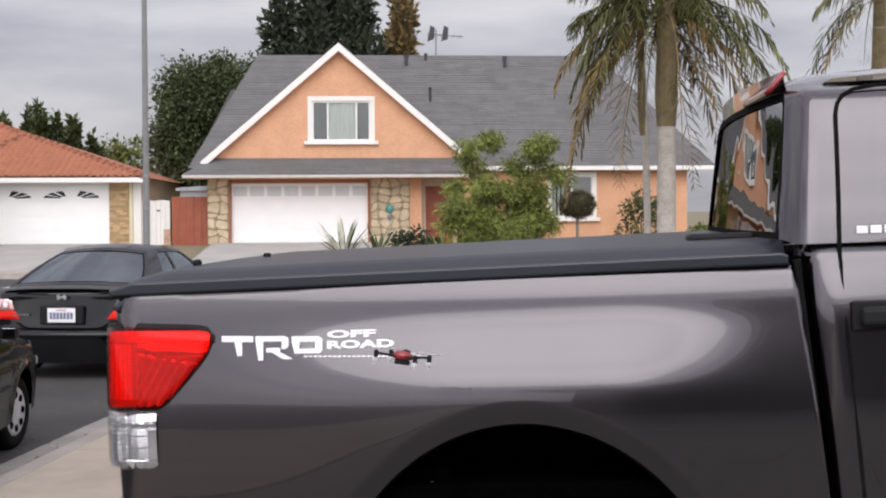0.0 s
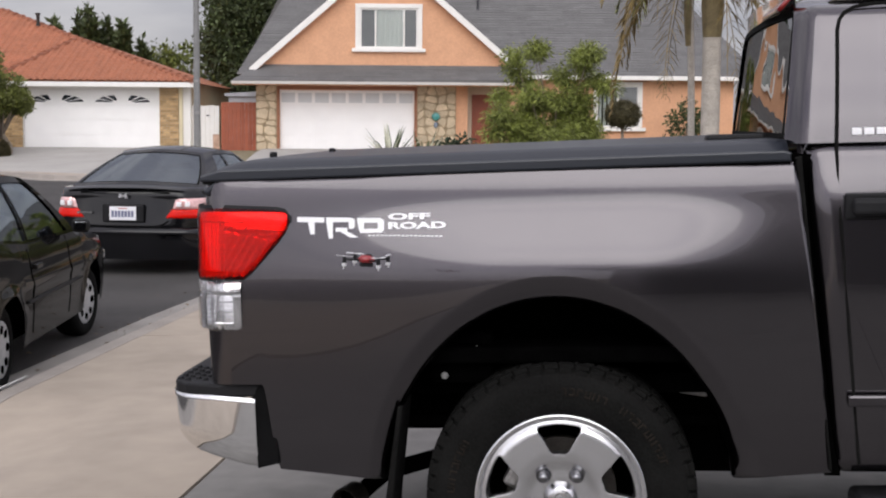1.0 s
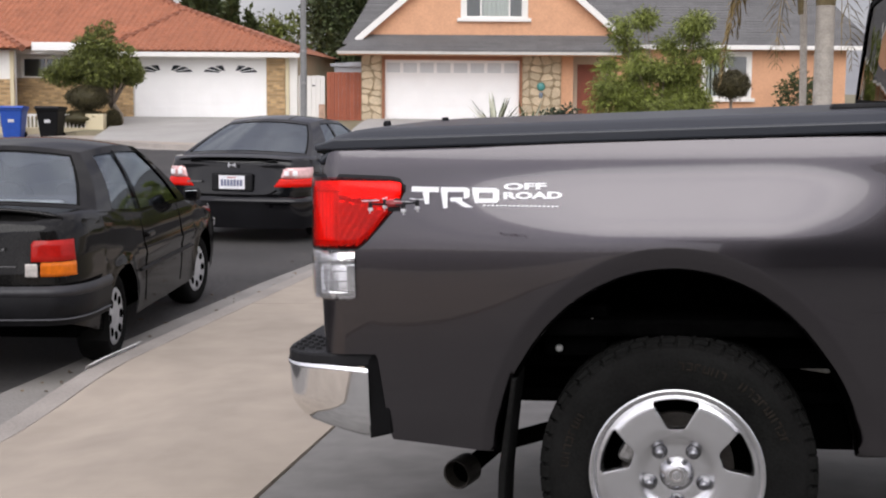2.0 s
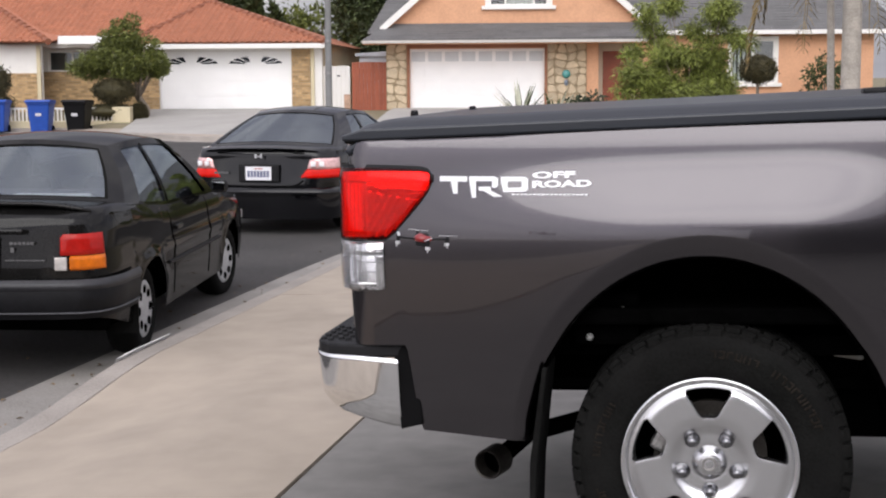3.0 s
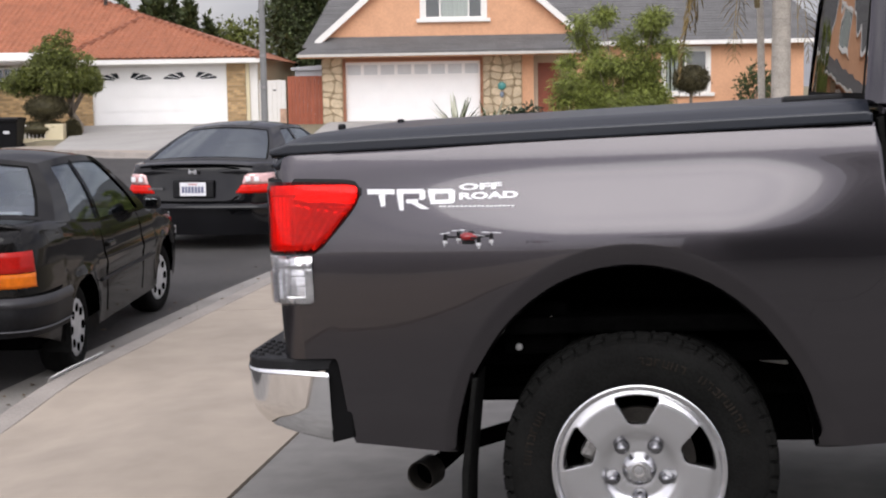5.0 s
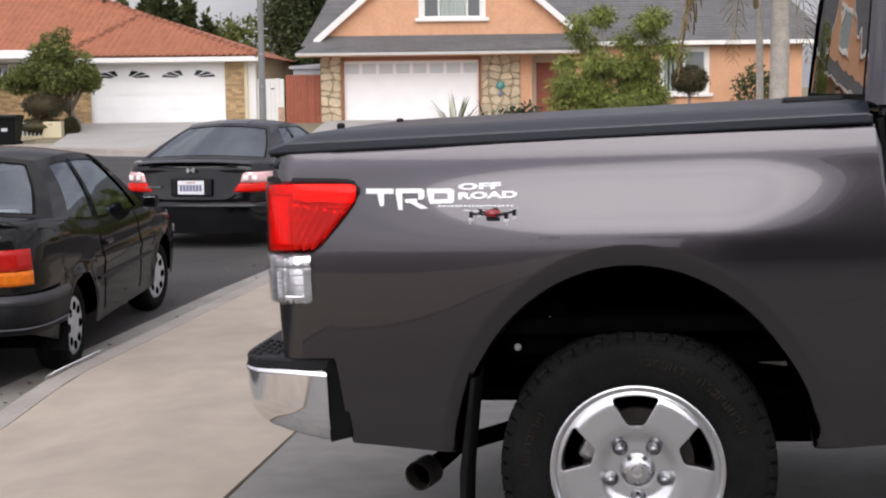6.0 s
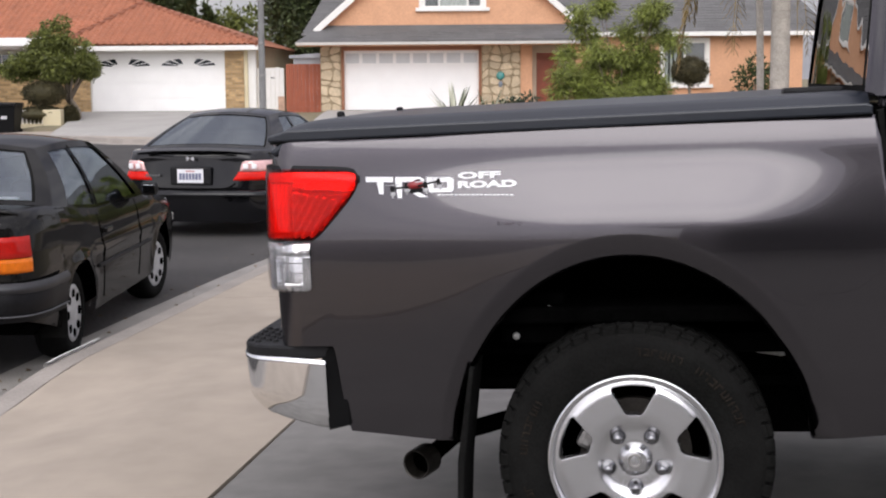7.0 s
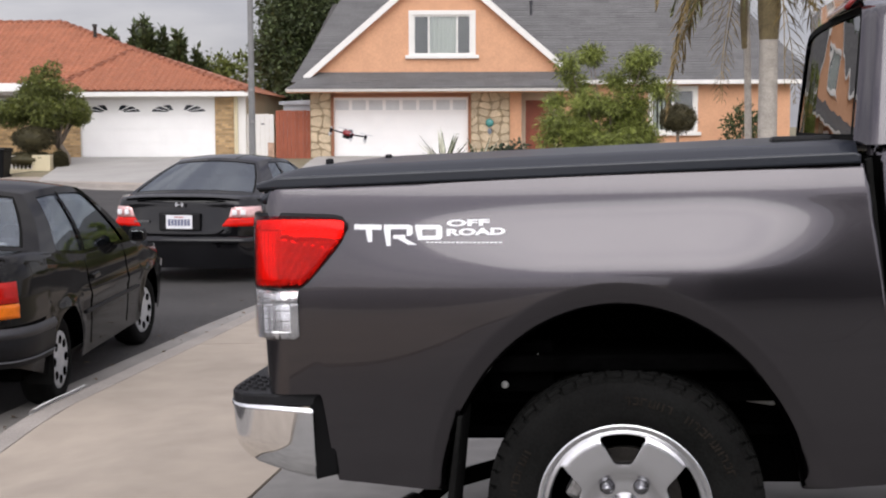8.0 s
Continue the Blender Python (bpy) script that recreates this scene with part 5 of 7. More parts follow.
def build_red_house():
    y, g = 50.0, 0.58
    root = thing("red_tile_house", pose(0, 0, 0), "white and tan brick house with terracotta tile roof", "house")
    cream, white = CREAM, TRIMWHITE
    part("wall", wall_panel(-14.6, -8.0, g - 0.1, 3.0, y, y + 0.25, [(-13.95, -9.12, g - 0.1, 2.72)]), TRIMWHITE, root)
    part("side_wall", prism([(y + 0.25, g - 0.1), (62, g - 0.1), (62, 3.0), (y + 0.25, 3.0)], "x", -8.25, -8.0), cream, root)
    part("front_wall", wall_panel(-32, -14.6, g - 0.1, 3.1, y + 1.0, y + 1.25, [(-18.4, -16.6, 2.02, 2.82)]), white, root)
    garage_door(root, -13.95, -9.12, g, 2.72, y, GARAGEWHITE, "fan")
    for a, b in ((-14.6, -13.97), (-9.10, -8.42)):
        f = part("brick_facing", box(((a + b) / 2, y - 0.02, (g + 2.85) / 2), (b - a, 0.04, 2.85 - g)), MORTAR, root)
        bricks(f, a, b, g, 2.85, y - 0.04)
    f = part("brick_facing", box((-23.3, y + 0.98, 1.32), (17.4, 0.04, 1.45)), MORTAR, root)
    bricks(f, -22.0, -14.6, g, 2.02, y + 0.96)
    part("corner_post", box((-8.34, y - 0.04, 1.75), (0.13, 0.10, 2.4), 0.01), cream, root)
    part("fascia", box((-11.25, 49.35, 2.90), (6.9, 0.05, 0.17), 0.01), white, root)
    part("fascia", box((-23.3, 50.42, 2.98), (17.5, 0.05, 0.17), 0.01), white, root)
    part("soffit", box((-11.3, 49.7, 2.83), (6.8, 0.7, 0.03)), white, root)
    part("awning", box((-16.5, 49.9, 3.16), (2.1, 0.7, 0.30), 0.02), GARAGEWHITE, root)
    house_window(root, -18.4, -16.6, 2.04, 2.80, y + 1.0, (-17.5,), 0.06, False)
    # roof
    e0, e1 = (-14.9, 49.35, 3.02), (-7.8, 49.35, 3.0)
    peak, ridge = (-12.93, 54.1, 4.72), (-16.5, 57.0, 5.98)
    bm = bmesh.new()
    P = {k: bm.verts.new(v) for k, v in {"e0": e0, "e1": e1, "pk": peak, "r": ridge, "rl": (-33, 57.0, 5.98), "ml": (-33, 50.4, 3.1), "mr": (-15.3, 50.4, 3.1), "b1": (-7.8, 63, 3.0), "bl": (-33, 63, 3.0)}.items()}
    for f in (("e0", "e1", "pk"), ("e1", "b1", "r", "pk"), ("ml", "mr", "pk", "r", "rl"), ("mr", "e0", "pk"), ("rl", "r", "b1", "bl")):
        bm.faces.new([P[k] for k in f])
    bmesh.ops.triangulate(bm, faces=bm.faces)
    roof = part("roof", bm, TILE2, root, "terracotta barrel tile roof")
    a = roof_tiles([e0, e1, peak], roof, 150)
    roof_tiles([(-33, 50.4, 3.1), (-15.3, 50.4, 3.1), peak, ridge, (-33, 57.0, 5.98)], roof, 140)
    ridge_caps("hip_cap", e1, peak, roof, HIPTILE)
    ridge_caps("hip_cap", e0, peak, roof, HIPTILE)
    ridge_caps("hip_cap", peak, ridge, roof, HIPTILE)
    ridge_caps("ridge_cap", ridge, (-33, 57.0, 5.98), roof, HIPTILE)
    # second wing, beyond
    w0, w1, wp = (-24.5, 49.0, 3.1), (-17.7, 49.0, 3.06), (-21.1, 52.6, 4.6)
    bm = bmesh.new()
    v = [bm.verts.new(p) for p in (w0, w1, wp, (-21.1, 57, 4.7), (-17.7, 52, 3.5), (-24.5, 52, 3.5))]
    for f in ((0, 1, 2), (1, 4, 3, 2), (5, 0, 2, 3)):
        bm.faces.new([v[i] for i in f])
    wing = part("wing_roof", bm, TILE2, root)
    roof_tiles([w0, w1, wp], wing, 0)
    ridge_caps("hip_cap", w1, wp, wing, HIPTILE)
    part("wing_wall", wall_panel(-24, -18.2, g - 0.1, 3.0, 49.6, 49.8), white, root)
    f = part("brick_facing", box((-21.1, 49.58, (g + 1.98) / 2), (5.78, 0.04, 1.98 - g)), MORTAR, root)
    bricks(f, -24.0, -18.2, g, 1.98, 49.56)
    part("corner_post", box((-18.28, 49.56, 1.8), (0.14, 0.10, 2.4), 0.01), cream, root)
    part("roof_pipe", lathe([(0.09, 0), (0.07, 0.1), (0.07, 0.4), (0.1, 0.42), (0.1, 0.5)], 10, "z", (-14.7, 55.2, 5.3)), SOOT, root)


def build_fences():
    fence = thing("wood_fence", pose(-6.29, 50.05, 0.58), "red-stained wooden side gate fence between houses", "fence")
    part("rail", box((0, 0.06, 0.3), (1.3, 0.04, 0.09)), REDWOOD, fence)
    part("rail", box((0, 0.06, 1.4), (1.3, 0.04, 0.09)), REDWOOD, fence)
    for i in range(9):
        part("board", box((-0.56 + 0.14 * i, 0, 0.86), (0.135, 0.025, 1.74 + 0.02 * (i % 2)), 0.006), REDWOOD, fence)
    gate = thing("white_gate", pose(-7.55, 50.3, 0.58), "white painted side gate with worn lower boards", "gate")
    for i in range(7):
        part("board", box((-0.54 + 0.165 * i, 0, 0.8 + 0.01 * (i % 3)), (0.16, 0.03, 1.6), 0.006), TRIMWHITE, gate)
    part("latch", box((0.12, -0.03, 1.25), (0.12, 0.03, 0.04), 0.006), BLACKPLASTIC, gate)
    part("worn_patch", box((0.42, -0.02, 0.3), (0.24, 0.012, 0.55), 0.004), mat("peeled_brick_patch", (0.5, 0.33, 0.24), 0.9, 0, 0.3, 6, 40), gate)
    shed = thing("garden_shed", pose(-6.3, 56, 0.6), "low grey metal shed behind the fence", "shed")
    part("body", box((0, 0, 1.0), (1.9, 2, 2.0)), mat("grey_shed_metal", (0.42, 0.43, 0.46), 0.6, 0.2, 0.1, 3, 40), shed)
    part("roof", prism([(-1.1, 2.0), (1.1, 2.0), (1.1, 2.25), (-1.1, 2.12)], "y", -1.1, 1.1), mat("grey_shed_metal", (0.42, 0.43, 0.46)), shed)
    # low front wall with pickets
    wall = thing("picket_wall", pose(0, 45.5, 0.1), "low cream wall with white pickets before the yard", "fence")
    part("wall_block", box((-14.05, 0, 0.34), (0.6, 0.4, 0.78), 0.02), CREAM, wall)
    part("wall_base", box((-16.8, 0, 0.12), (5.3, 0.3, 0.30), 0.02), CREAM, wall)
    part("rail", box((-16.8, 0, 0.68), (5.3, 0.04, 0.06)), TRIMWHITE, wall)
    for i in range(40):
        part("picket", box((-19.3 + 0.132 * i, 0, 0.46), (0.055, 0.025, 0.52), 0.008), TRIMWHITE, wall)


def build_bin(m, material, label):
    root = thing("wheelie_bin", m, label, "bin", "bins at the kerb")
    bm = bmesh.new()
    rows = []
    for z, wx, wy in ((0.03, 0.26, 0.26), (0.06, 0.28, 0.28), (0.9, 0.36, 0.38), (0.94, 0.39, 0.41), (0.98, 0.39, 0.41)):
        rows.append([bm.verts.new((sx * wx, sy * wy, z)) for sx, sy in ((-0.9, -1), (0.9, -1), (1, -0.9), (1, 0.9), (0.9, 1), (-0.9, 1), (-1, 0.9), (-1, -0.9))])
    for a, b in zip(rows, rows[1:]):
        for i in range(8):
            bm.faces.new((a[i], a[(i + 1) % 8], b[(i + 1) % 8], b[i]))
    bm.faces.new(rows[0]); bm.faces.new(rows[-1])
    part("body", bm, material, root)
    part("lid", prism([(-0.44, 0.985), (0.42, 0.985), (0.44, 1.0), (0.30, 1.05), (-0.3, 1.08), (-0.46, 1.02)], "x", -0.41, 0.41, 0.012), material, root)
    for x in (-0.3, 0.3):
        part("wheel", lathe([(0.1, -0.03), (0.12, -0.02), (0.12, 0.02), (0.1, 0.03)], 14, "x", (x, 0.28, 0.12)), RUBBER, root)
    part("handle", tube([(-0.32, 0.46, 0.98), (0.32, 0.46, 0.98)], 0.018, 6), material, root)
    part("label_plate", box((0, -0.345, 0.62), (0.2, 0.01, 0.14), 0.003), DRONEGREY, root)


def build_pole():
    root = thing("street_lamp", pose(-5.98, 37.6, 0.14), "tall grey street lamp pole on the far sidewalk", "street lamp")
    part("pole", tube([(0, 0, 0), (0, 0, 0.4), (0, 0, 4.5), (0, 0, 9.0)], 0.1, 16, taper=[0.105, 0.095, 0.078, 0.06]), GALV, root)
    part("base_flange", lathe([(0.19, 0.0), (0.19, 0.04), (0.13, 0.05), (0.12, 0.16)], 16, "z"), GALV, root)
    part("arm", tube([(0, 0, 8.8), (-0.5, -0.3, 9.3), (-1.8, -1.2, 9.5)], 0.04, 8), GALV, root)
    part("lamp_head", box((-2.1, -1.4, 9.5), (0.7, 0.35, 0.16), 0.06), GALV, root)
    for z in (1.7, 2.55):
        part("band", lathe([(0.088, z), (0.098, z + 0.01), (0.098, z + 0.06), (0.088, z + 0.07)], 16, "z"), STEEL, root)


# ---- plants ----
def leaf_cloud(blobs, n, size, seed, shape=1.8, shell=0.55, droop=0.2):
    """Small folded leaves scattered through overlapping clumps: (centre, radii)."""
    rnd = np.random.RandomState(seed)
    vol = np.array([r[0] * r[1] * r[2] for _, r in blobs]) ** 0.67
    pick = rnd.choice(len(blobs), n, p=vol / vol.sum())
    d = rnd.normal(size=(n, 3))
    d /= np.linalg.norm(d, axis=1)[:, None]
    r = (shell + (1 - shell) * rnd.rand(n)) * (1 + 0.12 * rnd.normal(size=n))
    c = np.array([b[0] for b in blobs])[pick] + d * r[:, None] * np.array([b[1] for b in blobs])[pick]
    t = d + rnd.normal(size=(n, 3)) * 0.8
    t[:, 2] -= droop
    t /= np.linalg.norm(t, axis=1)[:, None]
    s = np.cross(t, rnd.normal(size=(n, 3)))
    s /= np.linalg.norm(s, axis=1)[:, None]
    L = size * (0.6 + 0.8 * rnd.rand(n))[:, None]
    W = L / shape / 2
    nn = np.cross(t, s)
    vv = np.stack([c, c + t * L * 0.5 + s * W + nn * W * 0.3, c + t * L, c + t * L * 0.5 - s * W + nn * W * 0.3], 1).reshape(-1, 3)
    ff = [(4 * i, 4 * i + 1, 4 * i + 2, 4 * i + 3) for i in range(n)]
    return vv.tolist(), ff


def clumps(c, r, k, seed, frac=0.45):
    rnd = random.Random(seed)
    out = [(c, (r[0] * 0.72, r[1] * 0.72, r[2] * 0.72))]
    for i in range(k):
        a, b = rnd.uniform(0, 6.28), rnd.uniform(-1, 1)
        q = math.sqrt(1 - b * b)
        f = rnd.uniform(0.55, 0.9)
        s = frac * rnd.uniform(0.6, 1.15)
        out.append(((c[0] + r[0] * f * q * math.cos(a), c[1] + r[1] * f * q * math.sin(a), c[2] + r[2] * f * b), (r[0] * s, r[1] * s, r[2] * s)))
    return out


def tree(name, m, label, trunk_h, trunk_r, crown_c, crown_r, n, size, material, seed, k=14, category="tree", limbs=5, shell=0.5, blobs=None):
    root = thing(name, m, label, category)
    rnd = random.Random(seed)
    part("trunk", tube([(0, 0, -0.1), (0.04, 0, trunk_h * 0.5), (crown_c[0] * 0.5, crown_c[1] * 0.5, trunk_h), (crown_c[0], crown_c[1], crown_c[2])], trunk_r, 10, taper=[trunk_r * 1.3, trunk_r, trunk_r * 0.85, trunk_r * 0.3]), BARK, root, smooth=True)
    for i in range(limbs):
        a = 6.28 * i / limbs + rnd.uniform(-0.4, 0.4)
        e = (crown_c[0] + crown_r[0] * 0.7 * math.cos(a), crown_c[1] + crown_r[1] * 0.7 * math.sin(a), crown_c[2] + crown_r[2] * rnd.uniform(-0.2, 0.5))
        s = (crown_c[0] * 0.5, crown_c[1] * 0.5, trunk_h * rnd.uniform(0.75, 1.0))
        mid = tuple((s[q] * 0.5 + e[q] * 0.5) + (0.1 * crown_r[2] if q == 2 else 0) for q in range(3))
        part("limb", tube([s, mid, e], 0.05, 6, taper=[trunk_r * 0.6, trunk_r * 0.4, trunk_r * 0.12]), BARK, root, smooth=True)
    tagged(part("crown", leaf_cloud(blobs or clumps(crown_c, crown_r, k, seed), n, size, seed, shell=shell), material, root), kind="stuff")
    return root


def cypress(m, h, w, n, seed, material=None, label="tall dark narrow cypress behind the roofs"):
    root = thing("cypress_tree", m, label, "tree", "cypresses behind the houses")
    part("trunk", tube([(0, 0, 0), (0, 0, h * 0.9)], 0.14, 8, taper=[0.2, 0.03]), BARK, root)
    rnd = random.Random(seed)
    blobs = []
    for i in range(16):
        f = (i + 0.5) / 16
        r = w / 2 * (1 - f ** 2.6) * (0.8 + 0.35 * rnd.random())
        blobs.append(((rnd.uniform(-0.12, 0.12) * w, rnd.uniform(-0.12, 0.12) * w, h * (0.06 + 0.92 * f)), (max(0.12, r), max(0.12, r), h * 0.075)))
    tagged(part("crown", leaf_cloud(blobs, n, 0.34, seed, 2.4, 0.5, -0.7), material or LEAF4, root), kind="stuff")


def palm_frond(base, yaw, lift, length, drop, seed, half=0.5):
    """A feather frond: an arched rib with hanging leaflets."""
    rnd = random.Random(seed)
    vv, ff = [], []
    fwd = Vector((math.cos(yaw), math.sin(yaw), 0))
    side = Vector((-math.sin(yaw), math.cos(yaw), 0))
    pts = []
    n = 22
    for i in range(n + 1):
        s = i / n
        pts.append(Vector(base) + fwd * (length * (s * math.cos(lift) * (1 - 0.25 * s * s * drop))) + Vector((0, 0, length * (s * math.sin(lift) - drop * s * s))))
    for i in range(n):
        a, b = pts[i], pts[i + 1]
        w = 0.022 * (1 - 0.8 * i / n)
        k = len(vv)
        vv += [a - side * w, a + side * w, b + side * w, b - side * w, a + Vector((0, 0, -w)), b + Vector((0, 0, -w))]
        ff += [(k, k + 1, k + 2, k + 3), (k, k + 3, k + 5, k + 4), (k + 1, k + 4, k + 5, k + 2)]
        if i < 3:
            continue
        env = math.sin(math.pi * (0.12 + 0.85 * i / n)) ** 0.7
        for sgn in (-1, 1):
            for rep in range(2):
                if rnd.random() < 0.25:
                    continue
                c = a.lerp(b, rep * 0.5)
                L = half * env * rnd.uniform(0.75, 1.15)
                d = (side * sgn * rnd.uniform(0.5, 1.0) + fwd * 0.35 + Vector((0, 0, -rnd.uniform(0.15, 1.2)))).normalized()
                t1 = c + d * L * 0.5
                t2 = c + d * L * 0.9 + Vector((0, 0, -0.22 * L))
                ww = 0.018
                k = len(vv)
                vv += [c - fwd * ww * 0.5, c + fwd * ww * 0.5, t1 + fwd * ww, t2, t1 - fwd * ww]
                ff += [(k, k + 1, k + 2, k + 4), (k + 4, k + 2, k + 3)]
    return vv, ff


def build_palm(m, h, r, label, fronds, length, seed, dry=5, lean=0.0):
    root = thing("palm_tree", m, label, "palm tree", "palms before the houses")
    path = [(lean * (i / 8) ** 2, 0, h * i / 8) for i in range(9)]
    part("trunk", tube(path, r, 14, taper=[r * 1.25, r * 1.08, r, r, r * 0.97, r * 0.95, r * 0.92, r * 0.9, r * 0.75]), PALMBARK, root, smooth=True)
    for i in range(int(h / 0.35)):
        z = 0.3 + i * 0.35
        if z < h * 0.9:
            part("trunk_ring", lathe([(r * 1.0, -0.012), (r * 1.025, 0.0), (r * 1.0, 0.012)], 14, "z", (lean * (z / h) ** 2, 0, z), caps=False), PALMBARK, root)
    shaft = part("crown_shaft", tube([(lean * 0.6, 0, h * 0.60), (lean * 0.8, 0, h * 0.72), (lean, 0, h + 0.5)], r, 12, taper=[r * 0.98, r * 1.22, r * 0.8]), mat("green_crown_shaft", (0.15, 0.115, 0.055), 0.8, 0, 0.35, 5, 40, bump=0.6), root)
    rnd = random.Random(seed)
    for i in range(fronds):
        a = i * 2.39996 + rnd.uniform(-0.2, 0.2)
        f = i / fronds
        base = (lean + 0.12 * math.cos(a), 0.12 * math.sin(a), h + 0.45 - 0.5 * f)
        lift = radians(72 - 85 * f + rnd.uniform(-8, 8))
        vv, ff = palm_frond(base, a, lift, length * rnd.uniform(0.8, 1.1), 0.42 + 0.72 * f, seed * 50 + i, 0.62)
        part("frond", ([tuple(v) for v in vv], ff), FROND2 if i >= fronds - dry else FROND, root)


def spiky(m, label, n, length, material, seed, wide=0.05):
    root = thing("spiky_plant", m, label, "plant")
    rnd = random.Random(seed)
    part("stem", lathe([(0.09, 0), (0.07, 0.12), (0.0, 0.22)], 8, "z"), BARK, root)
    for i in range(n):
        a, e = rnd.uniform(0, 6.28), rnd.uniform(0.5, 1.45)
        L = length * rnd.uniform(0.7, 1.1)
        d = Vector((math.cos(a) * math.cos(e), math.sin(a) * math.cos(e), math.sin(e)))
        s = Vector((-math.sin(a), math.cos(a), 0)) * wide
        b = Vector((0, 0, 0.1))
        vv = [b - s * 0.5, b + s * 0.5, b + d * L * 0.5 + s, b + d * L * 0.5 - s, b + d * L + Vector((0, 0, -0.12 * L)), b + d * L * 0.5 + Vector((0, 0, -wide * 0.6))]
        ff = [(0, 1, 2, 5), (0, 5, 3), (3, 5, 4), (5, 2, 4)]
        part("leaf", ([tuple(v) for v in vv], ff), LEAF if material is SPIKE and i % 2 else material, root)


def topiary(m, label, balls, stem_h, n, seed):
    root = thing("topiary_shrub", m, label, "shrub")
    part("stem", tube([(0, 0, -0.1), (0, 0, stem_h)], 0.05, 8), BARK, root)
    for c, r in balls:
        vv, ff = leaf_cloud([(c, r)], n * 2, 0.06, seed, 1.6, 0.9, 0)
        tagged(part("crown", (vv, ff), TOPIARY, root), kind="stuff")
        core = lathe([(max(0.0, math.sin(t)) * r[0] * 0.9, c[2] - math.cos(t) * r[2] * 0.9) for t in span(0, math.pi, 12)], 18, "z", (c[0], c[1], 0))
        part("inner_crown", core, TOPIARY, root, smooth=True)


def build_plants():
    tree("shade_tree", pose(-6.9, 63, 0.6), "large dark green tree behind the houses", 2.6, 0.22, (0, 0, 4.6), (2.7, 2.4, 3.0), 42000, 0.18, LEAF, 3, 34)
    tree("shade_tree", pose(-5.4, 65, 0.6), "large dark green tree behind the houses", 2.6, 0.22, (0, 0, 5.2), (2.2, 2.2, 2.6), 28000, 0.18, LEAF, 4, 24)
    cypress(pose(-3.8, 66, 0.6), 13.5, 2.3, 10000, 31)
    cypress(pose(-1.9, 66.5, 0.6), 15, 3.1, 15000, 32)
    cypress(pose(-0.1, 66, 0.6), 15.5, 3.1, 15000, 33)
    cypress(pose(1.75, 66, 0.6), 13.5, 2.3, 9000, 34, FROND2, "tall brown-green conifer behind the roof")
    for i, (x, h) in enumerate(((-16.1, 5.6), (-15.2, 5.9), (-14.55, 6.2), (-13.9, 5.7), (-13.1, 5.5), (-12.4, 4.7))):
        cypress(pose(x, 64 + 0.5 * (i % 2), 0.6), h - 0.1, 1.3, 5000, 40 + i, LEAF, "dark narrow conifer behind the tile roof")
    cypress(pose(-26.0, 66, 0.6), 7.3, 0.8, 900, 47, LEAF, "dark narrow conifer behind the tile roof")
    tree("shade_tree", pose(-10.7, 66, 0.6), "thin olive-green tree behind the tile roof", 2.5, 0.14, (0, 0, 3.5), (2.0, 1.6, 1.5), 2200, 0.24, LEAF2, 9, 12, shell=0.3)
    # trees in the front yards
    lobes = []
    for q, (c, r) in enumerate((((-0.62, 0, 2.95), (0.78, 0.8, 0.58)), ((-0.64, 0, 2.3), (1.3, 1.2, 0.6)), ((-1.6, 0.1, 1.85), (0.8, 0.8, 0.42)), ((0.35, -0.1, 2.0), (0.6, 0.6, 0.55)), ((-0.5, 0, 1.7), (0.9, 0.9, 0.34)))):
        lobes += clumps(c, r, 9, 90 + q, 0.5)
    tree("yard_tree", pose(-13.56, 46.6, 0.3), "spreading olive-green tree before the tile house", 0.9, 0.10, (-0.5, 0, 2.1), (1.5, 1.2, 0.9), 26000, 0.095, YARDLEAF, 12, 30, limbs=8, blobs=lobes)
    topiary(pose(-14.45, 45.9, 0.25), "clipped dark shrub in rounded tiers", [((0, 0, 1.12), (0.64, 0.55, 0.38)), ((-0.15, 0, 0.42), (0.8, 0.6, 0.24)), ((0.85, 0, 0.35), (0.24, 0.22, 0.32))], 0.9, 2600, 3)
    topiary(pose(-18.6, 45.9, 0.25), "clipped dark shrub in rounded tiers", [((0, 0, 1.45), (0.55, 0.55, 0.5)), ((0, 0, 0.6), (0.65, 0.6, 0.45))], 1.2, 2400, 5)
    topiary(pose(6.7, 44.5, 0.45), "clipped round dark shrub on a stem", [((0, 0, 1.5), (0.53, 0.5, 0.40))], 1.2, 2600, 7)
    # feathery bush before the entry
    root = thing("feathery_shrub", pose(2.95, 31.0, 0.3), "tall feathery light green shrub before the entry", "shrub")
    rnd = random.Random(8)
    blobs = []
    for i in range(34):
        a = rnd.uniform(0, 6.28)
        e = Vector((1.45 * math.cos(a) * rnd.uniform(0.2, 1), 0.9 * math.sin(a) * rnd.uniform(0.2, 1), rnd.uniform(1.0, 3.05)))
        e.x *= 1.25 - 0.25 * e.z / 2.8
        s = Vector((e.x * 0.12, e.y * 0.12, 0))
        part("stem", tube([s, s.lerp(e, 0.5) + Vector((0, 0, 0.25)), e], 0.02, 5, taper=[0.025, 0.016, 0.006]), BARK, root)
        blobs.append((tuple(e), (0.36, 0.36, 0.24)))
        blobs.append((tuple(s.lerp(e, 0.62)), (0.32, 0.32, 0.3)))
    tagged(part("crown", leaf_cloud(blobs, 52000, 0.125, 14, 6.0, 0.05, 0.6), LEAF3, root), kind="stuff")
    build_palm(pose(5.42, 26.0, 0.2), 5.15, 0.178, "palm with pale trunk and drooping dry fronds", 44, 2.7, 3, 9)
    build_palm(pose(5.26, 26.9, 0.2), 5.0, 0.07, "thin palm beside a thicker one", 24, 2.2, 5, 7, -0.15)
